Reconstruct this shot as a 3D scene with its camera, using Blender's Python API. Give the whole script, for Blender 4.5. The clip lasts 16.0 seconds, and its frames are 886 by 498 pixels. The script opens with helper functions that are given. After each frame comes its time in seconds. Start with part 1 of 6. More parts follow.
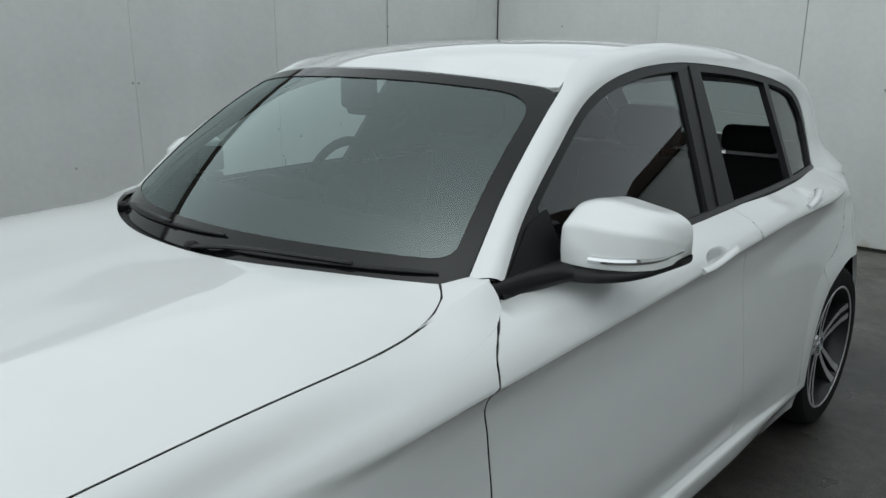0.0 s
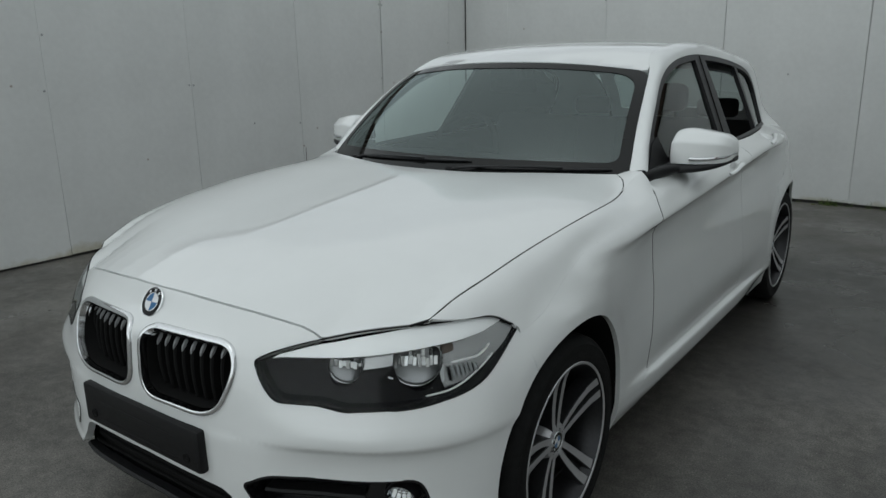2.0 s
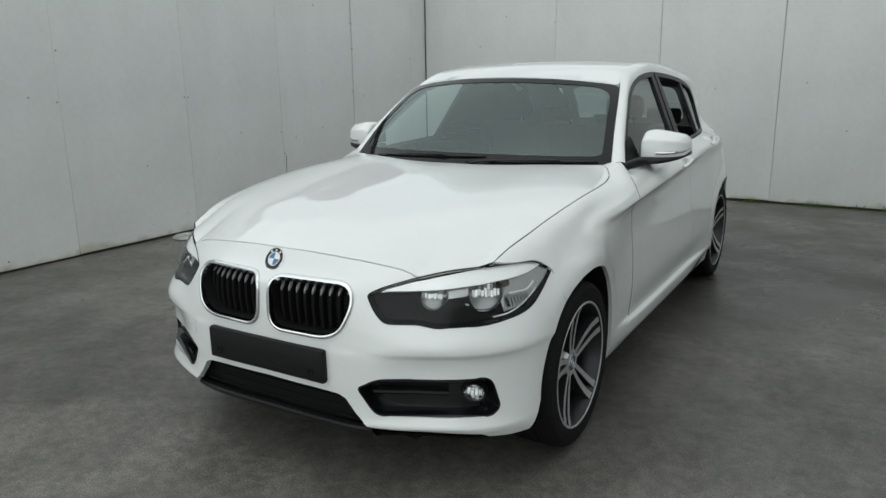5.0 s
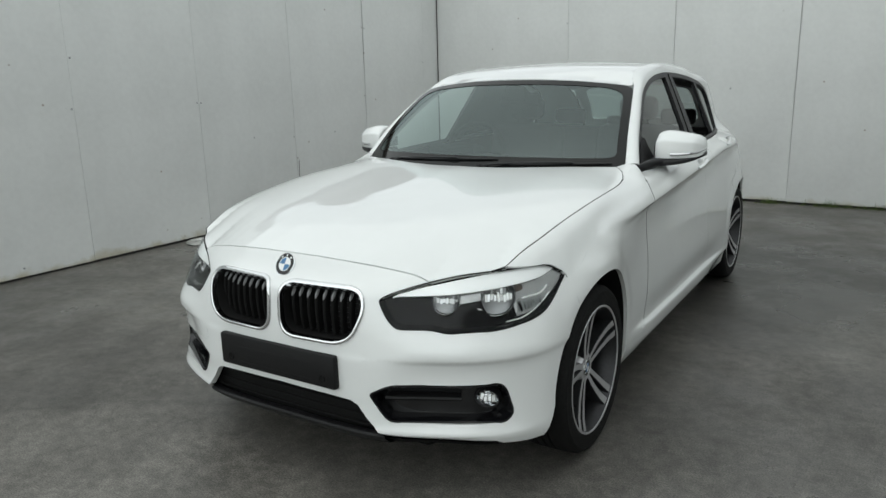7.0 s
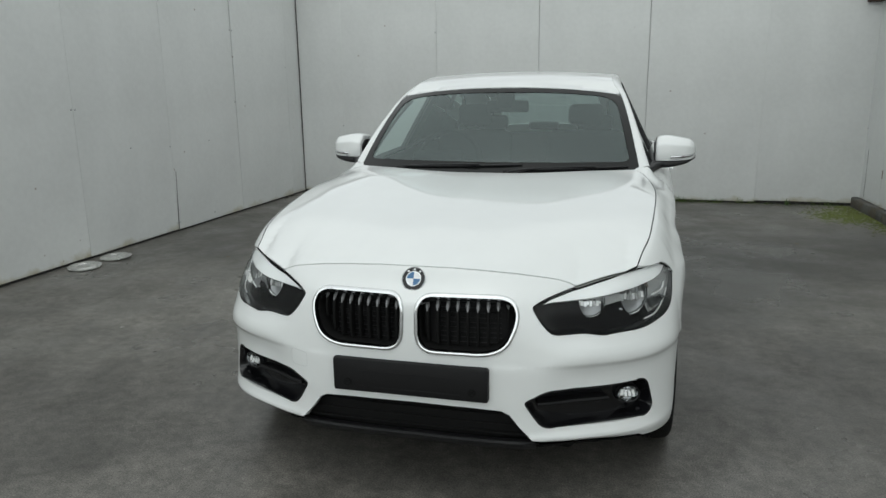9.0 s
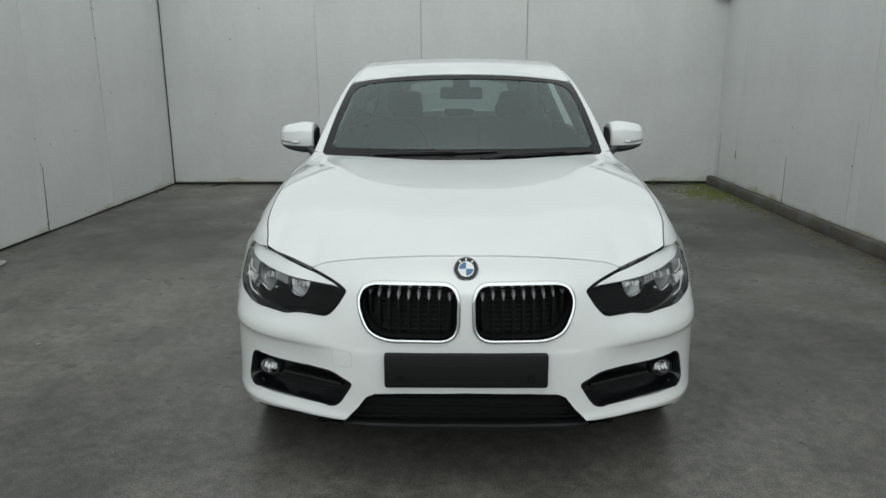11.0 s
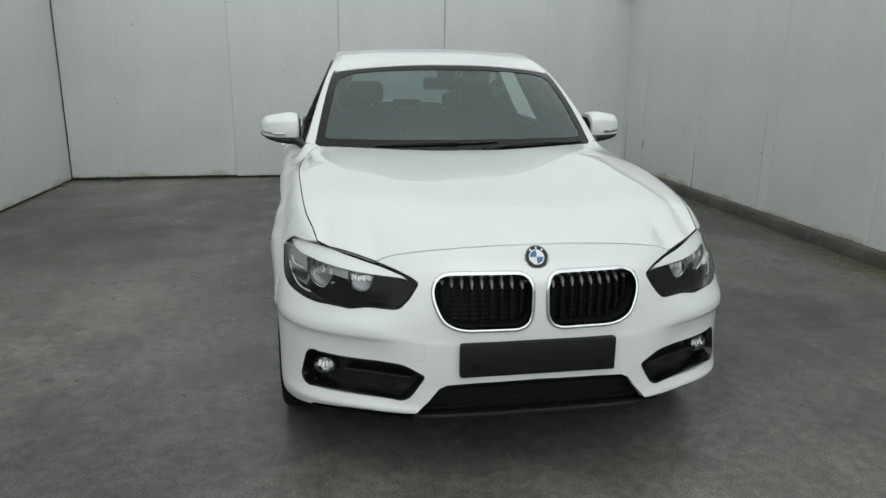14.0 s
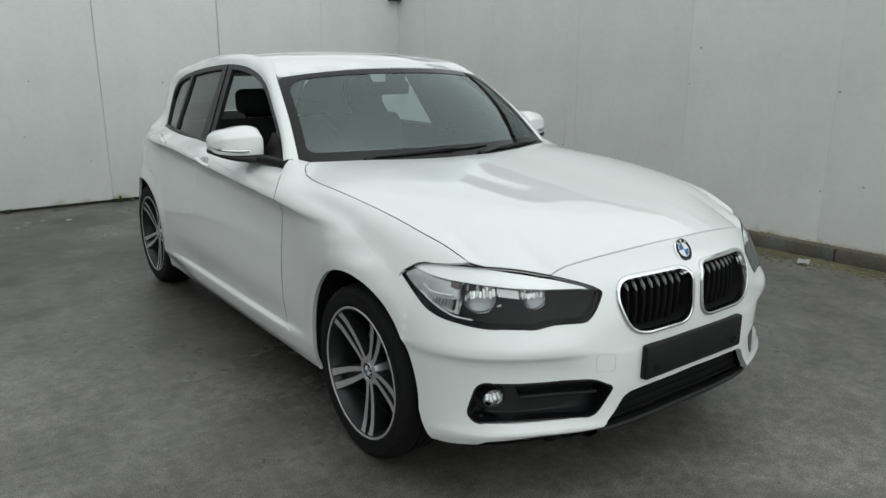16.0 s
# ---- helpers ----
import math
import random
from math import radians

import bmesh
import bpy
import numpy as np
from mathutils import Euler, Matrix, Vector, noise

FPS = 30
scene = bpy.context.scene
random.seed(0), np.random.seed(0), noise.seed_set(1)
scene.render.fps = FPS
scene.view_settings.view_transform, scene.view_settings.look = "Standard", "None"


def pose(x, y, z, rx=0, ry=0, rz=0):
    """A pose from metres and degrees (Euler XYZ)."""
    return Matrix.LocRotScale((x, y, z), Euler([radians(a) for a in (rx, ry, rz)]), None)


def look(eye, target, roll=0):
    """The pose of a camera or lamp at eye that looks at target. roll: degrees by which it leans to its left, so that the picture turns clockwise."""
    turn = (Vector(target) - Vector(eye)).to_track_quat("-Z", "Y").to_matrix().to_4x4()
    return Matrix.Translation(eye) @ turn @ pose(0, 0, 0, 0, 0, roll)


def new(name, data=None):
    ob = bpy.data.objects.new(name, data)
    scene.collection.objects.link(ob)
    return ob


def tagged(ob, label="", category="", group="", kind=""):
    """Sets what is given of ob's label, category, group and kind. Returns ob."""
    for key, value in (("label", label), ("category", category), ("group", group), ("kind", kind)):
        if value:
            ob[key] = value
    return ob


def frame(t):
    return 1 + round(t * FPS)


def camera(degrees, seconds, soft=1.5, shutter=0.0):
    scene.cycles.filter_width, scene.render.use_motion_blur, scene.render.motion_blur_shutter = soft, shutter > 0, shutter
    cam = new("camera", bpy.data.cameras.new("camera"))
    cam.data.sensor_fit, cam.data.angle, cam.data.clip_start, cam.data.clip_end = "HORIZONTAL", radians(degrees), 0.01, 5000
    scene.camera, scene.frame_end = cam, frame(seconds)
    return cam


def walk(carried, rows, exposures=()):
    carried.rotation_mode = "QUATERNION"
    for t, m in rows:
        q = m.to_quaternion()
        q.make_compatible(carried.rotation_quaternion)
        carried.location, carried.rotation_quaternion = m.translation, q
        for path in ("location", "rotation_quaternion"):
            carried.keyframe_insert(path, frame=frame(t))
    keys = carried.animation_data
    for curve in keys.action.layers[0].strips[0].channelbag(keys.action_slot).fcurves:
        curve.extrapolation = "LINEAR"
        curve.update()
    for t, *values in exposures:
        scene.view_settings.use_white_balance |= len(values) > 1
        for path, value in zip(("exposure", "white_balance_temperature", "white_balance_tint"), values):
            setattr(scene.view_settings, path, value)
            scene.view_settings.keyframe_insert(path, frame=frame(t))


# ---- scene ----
cam = camera(62.9, 16.0)
PATH = [
    (0, (1.57, -0.241, 1.387), (0.233, 1.157, 0.881), 0.3),
    (0.5, (1.585, -0.628, 1.36), (0.318, 0.842, 0.877), -0.1),
    (1, (1.642, -0.956, 1.36), (0.38, 0.514, 0.866), -0.6),
    (1.5, (1.685, -1.359, 1.395), (0.472, 0.151, 0.895), -0.4),
    (2, (1.669, -1.689, 1.381), (0.522, -0.13, 0.875), -1.1),
    (2.5, (1.713, -1.987, 1.373), (0.606, -0.398, 0.875), -1.0),
    (3, (1.693, -2.284, 1.368), (0.646, -0.648, 0.888), -1.0),
    (3.5, (1.71, -2.423, 1.39), (0.715, -0.755, 0.913), -0.8),
    (4, (1.727, -2.456, 1.397), (0.727, -0.79, 0.922), -0.7),
    (6.5, (1.724, -2.446, 1.393), (0.714, -0.784, 0.926), -1.5),
    (7, (1.718, -2.429, 1.393), (0.685, -0.781, 0.929), -1.5),
    (7.5, (1.612, -2.53, 1.39), (0.604, -0.864, 0.933), -1.2),
    (8, (1.319, -2.733, 1.398), (0.445, -0.989, 0.954), -0.4),
    (8.5, (1.012, -2.773, 1.394), (0.261, -0.97, 0.962), -4.4),
    (9, (0.666, -2.862, 1.418), (0.173, -0.978, 0.959), -0.8),
    (9.5, (0.334, -2.904, 1.422), (0.066, -0.977, 0.958), 0.8),
    (10, (0.085, -2.896, 1.42), (-0.018, -0.957, 0.942), -0.1),
    (12.5, (-0.071, -2.958, 1.425), (-0.074, -1.022, 0.923), 0.0),
    (13, (-0.099, -2.945, 1.419), (-0.071, -1.009, 0.917), 1.1),
    (13.5, (-0.336, -2.941, 1.4), (-0.19, -1.01, 0.899), 2.7),
    (14, (-0.683, -2.879, 1.42), (-0.356, -0.976, 0.901), 0.6),
    (14.5, (-1.001, -2.691, 1.405), (-0.458, -0.838, 0.884), -0.6),
    (15, (-1.433, -2.527, 1.397), (-0.629, -0.772, 0.872), 0.7),
    (15.5, (-1.702, -2.278, 1.382), (-0.711, -0.627, 0.843), -0.3),
    (16, (-2.031, -2.109, 1.392), (-0.885, -0.548, 0.893), -0.0),
]
walk(cam, [(t, look(eye, target, roll)) for t, eye, target, roll in PATH], exposures=[(0.0, 0.26, 6220, 2.8), (0.5, 0.04, 6220, 2.8), (1.0, -0.14, 6220, 2.8), (1.5, -0.18, 6220, 2.8), (2.0, -0.12, 6240, 2.6), (2.5, 0.06, 6260, 2.4), (3.0, 0.22, 6260, 2.4), (3.5, 0.32, 6360, 2.4), (4.0, 0.30, 6370, 2.4), (6.5, 0.48, 6430, 2.4), (8.0, 0.44, 6430, 2.4), (9.0, 0.34, 6430, 2.4), (10.0, 0.28, 6420, 2.5), (12.5, 0.31, 6420, 2.5), (14.0, 0.33, 6420, 2.5), (16.0, 0.44, 6420, 2.5)])

# ---- world and light: a roofless bay under an overcast sky ----
world = bpy.data.worlds.new("overcast_sky")
scene.world = world
world.use_nodes = True
wn = world.node_tree.nodes
wl = world.node_tree.links
sky = wn.new("ShaderNodeTexSky")
sky.sky_type, sky.sun_disc = "NISHITA", False
sky.sun_elevation, sky.sun_rotation = radians(68), radians(180)
sky.air_density, sky.dust_density, sky.ozone_density = 1.0, 0.8, 1.0
desat = wn.new("ShaderNodeHueSaturation")
desat.inputs["Saturation"].default_value = 0.12
wl.new(sky.outputs[0], desat.inputs["Color"])
wl.new(desat.outputs[0], wn["Background"].inputs["Color"])
wn["Background"].inputs["Strength"].default_value = 0.15

sun_data = bpy.data.lights.new("overcast_sun", "SUN")
sun_data.energy, sun_data.angle, sun_data.color = 0.6, radians(140), (1.0, 0.98, 0.95)
sun = new("overcast_sun", sun_data)
sun.matrix_world = look((0.0, -1.4, 8.2), (0, 0, 0))


# ---- materials ----
def material(name, color, rough=0.5, metal=0.0, coat=0.0, grain=0.0, grain_scale=40.0, blotch=0.0, blotch_scale=1.5, bump=0.0, bump_scale=120.0, rough_var=0.0, spec=0.5):
    m = bpy.data.materials.new(name)
    m.use_nodes = True
    n, l = m.node_tree.nodes, m.node_tree.links
    b = n["Principled BSDF"]
    b.inputs["Base Color"].default_value = (*color, 1)
    b.inputs["Roughness"].default_value, b.inputs["Metallic"].default_value = rough, metal
    b.inputs["Specular IOR Level"].default_value = spec
    b.inputs["Coat Weight"].default_value, b.inputs["Coat Roughness"].default_value = coat, 0.02
    place = n.new("ShaderNodeTexCoord")
    out = None
    for amount, size in ((grain, grain_scale), (blotch, blotch_scale)):
        if amount:
            tex = n.new("ShaderNodeTexNoise")
            tex.inputs["Scale"].default_value, tex.inputs["Detail"].default_value = size, 6
            l.new(place.outputs["Object"], tex.inputs["Vector"])
            ramp = n.new("ShaderNodeMapRange")
            ramp.inputs["From Min"].default_value, ramp.inputs["From Max"].default_value = 0.3, 0.7
            ramp.inputs["To Min"].default_value, ramp.inputs["To Max"].default_value = 1 - amount, 1 + amount
            l.new(tex.outputs["Fac"], ramp.inputs["Value"])
            mix = n.new("ShaderNodeMix")
            mix.data_type, mix.blend_type = "RGBA", "MULTIPLY"
            mix.inputs["Factor"].default_value = 1
            if out is None:
                mix.inputs[6].default_value = (*color, 1)
            else:
                l.new(out, mix.inputs[6])
            l.new(ramp.outputs[0], mix.inputs[7])
            out = mix.outputs[2]
    if out:
        l.new(out, b.inputs["Base Color"])
    if rough_var:
        tex = n.new("ShaderNodeTexNoise")
        tex.inputs["Scale"].default_value, tex.inputs["Detail"].default_value = blotch_scale * 1.7, 5
        l.new(place.outputs["Object"], tex.inputs["Vector"])
        ramp = n.new("ShaderNodeMapRange")
        ramp.inputs["From Min"].default_value, ramp.inputs["From Max"].default_value = 0.35, 0.65
        ramp.inputs["To Min"].default_value, ramp.inputs["To Max"].default_value = rough - rough_var, rough + rough_var
        l.new(tex.outputs["Fac"], ramp.inputs["Value"])
        l.new(ramp.outputs[0], b.inputs["Roughness"])
    if bump:
        tex = n.new("ShaderNodeTexNoise")
        tex.inputs["Scale"].default_value, tex.inputs["Detail"].default_value = bump_scale, 4
        l.new(place.outputs["Object"], tex.inputs["Vector"])
        bm = n.new("ShaderNodeBump")
        bm.inputs["Strength"].default_value, bm.inputs["Distance"].default_value = bump, 0.004
        l.new(tex.outputs["Fac"], bm.inputs["Height"])
        l.new(bm.outputs[0], b.inputs["Normal"])
    return m


def glass(name, tint, ior=1.5, rough=0.0, sheen=(0.97, 0.99, 0.985)):
    m = bpy.data.materials.new(name)
    m.use_nodes = True
    n, l = m.node_tree.nodes, m.node_tree.links
    n.remove(n["Principled BSDF"])
    clear, gloss, mix, fres = n.new("ShaderNodeBsdfTransparent"), n.new("ShaderNodeBsdfGlossy"), n.new("ShaderNodeMixShader"), n.new("ShaderNodeFresnel")
    clear.inputs["Color"].default_value = (*tint, 1)
    gloss.inputs["Roughness"].default_value = rough
    gloss.inputs["Color"].default_value = (*sheen, 1)
    fres.inputs["IOR"].default_value = ior
    l.new(fres.outputs[0], mix.inputs[0])
    l.new(clear.outputs[0], mix.inputs[1])
    l.new(gloss.outputs[0], mix.inputs[2])
    l.new(mix.outputs[0], n["Material Output"].inputs["Surface"])
    return m


PAINT = material("white_paint", (0.75, 0.765, 0.76), 0.36, coat=1.0, grain=0.012, grain_scale=2.0, blotch=0.012, blotch_scale=9)
SEAM = material("seam_black", (0.010, 0.010, 0.010), 0.8, spec=0.1)
TRIM = material("satin_black_trim", (0.014, 0.014, 0.015), 0.38, grain=0.15, grain_scale=300, bump=0.05, bump_scale=900, spec=0.25)
BROW_SILVER = material("silver_brow_paint", (0.93, 0.94, 0.94), 0.25, metal=0.15, coat=0.5)
SLAT_SHEEN = material("slat_sheen_grey", (0.20, 0.20, 0.205), 0.4, metal=0.3)
AMBER_DARK = material("smoked_amber", (0.10, 0.075, 0.06), 0.15, coat=0.6)
LAMP_BEZEL = material("dark_lamp_bezel", (0.006, 0.006, 0.0065), 0.16, grain=0.1, grain_scale=200, spec=0.12)
BOWL = material("lamp_bowl_silver", (0.26, 0.265, 0.27), 0.34, metal=1.0)
CHAMBER_GREY = material("lamp_chamber_grey", (0.48, 0.485, 0.485), 0.25, metal=0.8)
FACET = material("lamp_facet_chrome", (0.62, 0.63, 0.63), 0.18, metal=0.9)
LAMP_GREY = material("lamp_bezel_grey", (0.45, 0.46, 0.46), 0.14, metal=0.9)
BORDER = material("black_glass_print", (0.010, 0.0105, 0.0105), 0.06, spec=0.30)
GLOSS = material("gloss_black", (0.006, 0.006, 0.007), 0.10, spec=0.5)
PLASTIC = material("black_plastic", (0.009, 0.009, 0.0095), 0.5, grain=0.2, grain_scale=260, bump=0.15, bump_scale=1500, spec=0.22)
CHROME = material("chrome", (0.78, 0.79, 0.80), 0.10, metal=1.0)
RUBBER = material("tyre_rubber", (0.009, 0.009, 0.009), 0.75, grain=0.25, grain_scale=60, bump=0.2, bump_scale=500, spec=0.15)
ALLOY = material("machined_alloy", (0.49, 0.49, 0.50), 0.32, metal=0.5, grain=0.05, grain_scale=180)
ALLOY_DARK = material("dark_grey_alloy", (0.034, 0.034, 0.036), 0.38, metal=0.7, grain=0.1, grain_scale=90)
DISC = material("brake_disc_steel", (0.25, 0.24, 0.23), 0.45, metal=1.0, grain=0.2, grain_scale=70)
SCREEN_GLASS = glass("windscreen_glass", (0.45, 0.55, 0.53), 2.0, sheen=(0.87, 1.0, 0.985))
SIDE_GLASS = glass("tinted_side_glass", (0.42, 0.47, 0.46), 1.72)
LENS = glass("clear_lens", (0.96, 0.965, 0.965), 1.25)
REAR_GLASS = glass("dark_rear_glass", (0.11, 0.12, 0.118), 1.60)
REFLECTOR = material("lamp_reflector", (0.70, 0.71, 0.72), 0.08, metal=1.0)
BLUE = material("emblem_blue", (0.02, 0.12, 0.28), 0.3, coat=0.8)
EMBLEM_WHITE = material("emblem_white", (0.75, 0.76, 0.78), 0.3, coat=0.8)
RED = material("red_lamp_lens", (0.36, 0.030, 0.030), 0.15, coat=1.0)
FABRIC = material("charcoal_seat_fabric", (0.022, 0.022, 0.024), 0.9, grain=0.3, grain_scale=180, bump=0.3, bump_scale=600)
DASH = material("soft_dash_black", (0.024, 0.024, 0.026), 0.8, grain=0.1, grain_scale=60, bump=0.05, bump_scale=500, spec=0.12)
LINER = material("grey_headliner", (0.35, 0.35, 0.34), 0.9, grain=0.05, grain_scale=300)
UNDER = material("underbody_black", (0.01, 0.01, 0.01), 0.9, spec=0.1)
MIRROR = material("mirror_glass", (0.85, 0.86, 0.87), 0.02, metal=1.0)


# ---- helpers for building ----
def mesh_object(name, verts, faces, mat, parent=None, label="", smooth=True, normals=None):
    me = bpy.data.meshes.new(name)
    me.from_pydata([tuple(map(float, v)) for v in verts], [], [tuple(map(int, f)) for f in faces])
    me.materials.append(mat)
    me.polygons.foreach_set("use_smooth", [smooth] * len(me.polygons))
    if normals is not None:
        me.normals_split_custom_set_from_vertices([tuple(map(float, n)) for n in normals])
    me.update()
    ob = new(name, me)
    if parent is not None:
        ob.parent = parent
    if label:
        ob["label"] = label
    return ob


def part(name, bm, mat, parent, label="", smooth=True, angle=35):
    me = bpy.data.meshes.new(name)
    bmesh.ops.recalc_face_normals(bm, faces=bm.faces[:])
    bm.to_mesh(me)
    bm.free()
    me.materials.append(mat)
    me.polygons.foreach_set("use_smooth", [smooth] * len(me.polygons))
    if smooth:
        me.set_sharp_from_angle(angle=radians(angle))
    ob = new(name, me)
    if parent is not None:
        ob.parent = parent
    if label:
        ob["label"] = label
    return ob


def thing(name, label, category, m=None, group="", kind=""):
    ob = new(name)
    ob.empty_display_size = 0.1
    if m is not None:
        ob.matrix_basis = m
    return tagged(ob, label, category, group, kind)


def add_box(bm, x0, x1, y0, y1, z0, z1, bevel=0.0, m=None, seg=2):
    made = bmesh.ops.create_cube(bm, size=1.0)["verts"]
    bmesh.ops.scale(bm, vec=(x1 - x0, y1 - y0, z1 - z0), verts=made)
    bmesh.ops.translate(bm, vec=((x0 + x1) / 2, (y0 + y1) / 2, (z0 + z1) / 2), verts=made)
    if bevel:
        edges = list({e for v in made for e in v.link_edges})
        made = bmesh.ops.bevel(bm, geom=edges, offset=bevel, segments=seg, affect="EDGES", profile=0.5)["verts"]
    if m is not None:
        bmesh.ops.transform(bm, matrix=m, verts=list({v for v in made}))
    return made


def box(x0, x1, y0, y1, z0, z1, bevel=0.0, m=None, seg=2):
    bm = bmesh.new()
    add_box(bm, x0, x1, y0, y1, z0, z1, bevel, m, seg)
    return bm


def pchip(xs, ys, q):
    """Monotone cubic through knots; ys may hold one row of values per knot."""
    xs, q = np.asarray(xs, float), np.asarray(q, float)
    ys = np.asarray(ys, float)
    flat = ys.ndim == 1
    y = np.repeat(ys[:, None], q.size, 1) if flat else ys
    h = np.diff(xs)[:, None]
    d = np.diff(y, axis=0) / h
    m = np.zeros_like(y)
    if len(xs) > 2:
        w1, w2 = 2 * h[1:] + h[:-1], h[1:] + 2 * h[:-1]
        same = d[:-1] * d[1:] > 0
        safe0, safe1 = np.where(same, d[:-1], 1), np.where(same, d[1:], 1)
        m[1:-1] = np.where(same, (w1 + w2) / (w1 / safe0 + w2 / safe1), 0)
    m[0], m[-1] = d[0], d[-1]
    qq = np.clip(q.ravel(), xs[0], xs[-1])
    i = np.clip(np.searchsorted(xs, qq, side="right") - 1, 0, len(xs) - 2)
    k = np.arange(q.size)
    hh = h[i, 0]
    t = (qq - xs[i]) / hh
    out = (2 * t**3 - 3 * t**2 + 1) * y[i, k] + (t**3 - 2 * t**2 + t) * hh * m[i, k] + (-2 * t**3 + 3 * t**2) * y[i + 1, k] + (t**3 - t**2) * hh * m[i + 1, k]
    return out.reshape(q.shape)


def flow(points, n, closed=False):
    """A smooth line of n points through a few given ones (Catmull-Rom)."""
    p = np.asarray(points, float)
    if closed:
        p = np.concatenate([p[-1:], p, p[:2]])
    else:
        p = np.concatenate([2 * p[:1] - p[1:2], p, 2 * p[-1:] - p[-2:-1]])
    spans = len(p) - 3
    t = np.linspace(0, spans, n, endpoint=not closed)
    i = np.minimum(t.astype(int), spans - 1)
    f = (t - i)[:, None]
    a, b, c, d = p[i], p[i + 1], p[i + 2], p[i + 3]
    return 0.5 * (2 * b + (c - a) * f + (2 * a - 5 * b + 4 * c - d) * f**2 + (3 * b - 3 * c + d - a) * f**3)


def rounded(points, radius, seg=5):
    """A closed outline with its corners rounded off."""
    p = [np.asarray(q, float) for q in points]
    out = []
    for k, c in enumerate(p):
        a, b = p[k - 1], p[(k + 1) % len(p)]
        r = radius[k] if isinstance(radius, (list, tuple)) else radius
        da, db = np.linalg.norm(a - c), np.linalg.norm(b - c)
        ra, rb = min(r, 0.45 * da), min(r, 0.45 * db)
        s, e = c + (a - c) / da * ra, c + (b - c) / db * rb
        for j in range(seg + 1):
            t = j / seg
            out.append((1 - t) ** 2 * s + 2 * t * (1 - t) * c + t * t * e)
    return np.array(out)


def denser(outline, step):
    out = []
    p = np.asarray(outline, float)
    for a, b in zip(p, np.roll(p, -1, 0)):
        n = max(1, int(np.ceil(np.linalg.norm(b - a) / step)))
        out += [a + (b - a) * j / n for j in range(n)]
    return np.array(out)


def inside(points, outline):
    x, y = points[:, 0], points[:, 1]
    hit = np.zeros(len(points), bool)
    for (x0, y0), (x1, y1) in zip(outline, np.roll(outline, -1, 0)):
        if y0 != y1:
            cross = ((y0 > y) != (y1 > y)) & (x < (x1 - x0) * (y - y0) / (y1 - y0) + x0)
            hit ^= cross
    return hit


def near_edge(points, outline):
    best = np.full(len(points), 9e9)
    for a, b in zip(outline, np.roll(outline, -1, 0)):
        ab = b - a
        t = np.clip(((points - a) @ ab) / max(ab @ ab, 1e-12), 0, 1)
        best = np.minimum(best, np.linalg.norm(points - a - t[:, None] * ab, axis=1))
    return best


def surface_normals(surf, ab, flip):
    e = 1e-3
    a, b = ab[:, 0], ab[:, 1]
    du = surf(a + e, b) - surf(a - e, b)
    dv = surf(a, b + e) - surf(a, b - e)
    n = np.cross(du, dv) * (-1 if flip else 1)
    return n / np.maximum(np.linalg.norm(n, axis=1, keepdims=True), 1e-12)


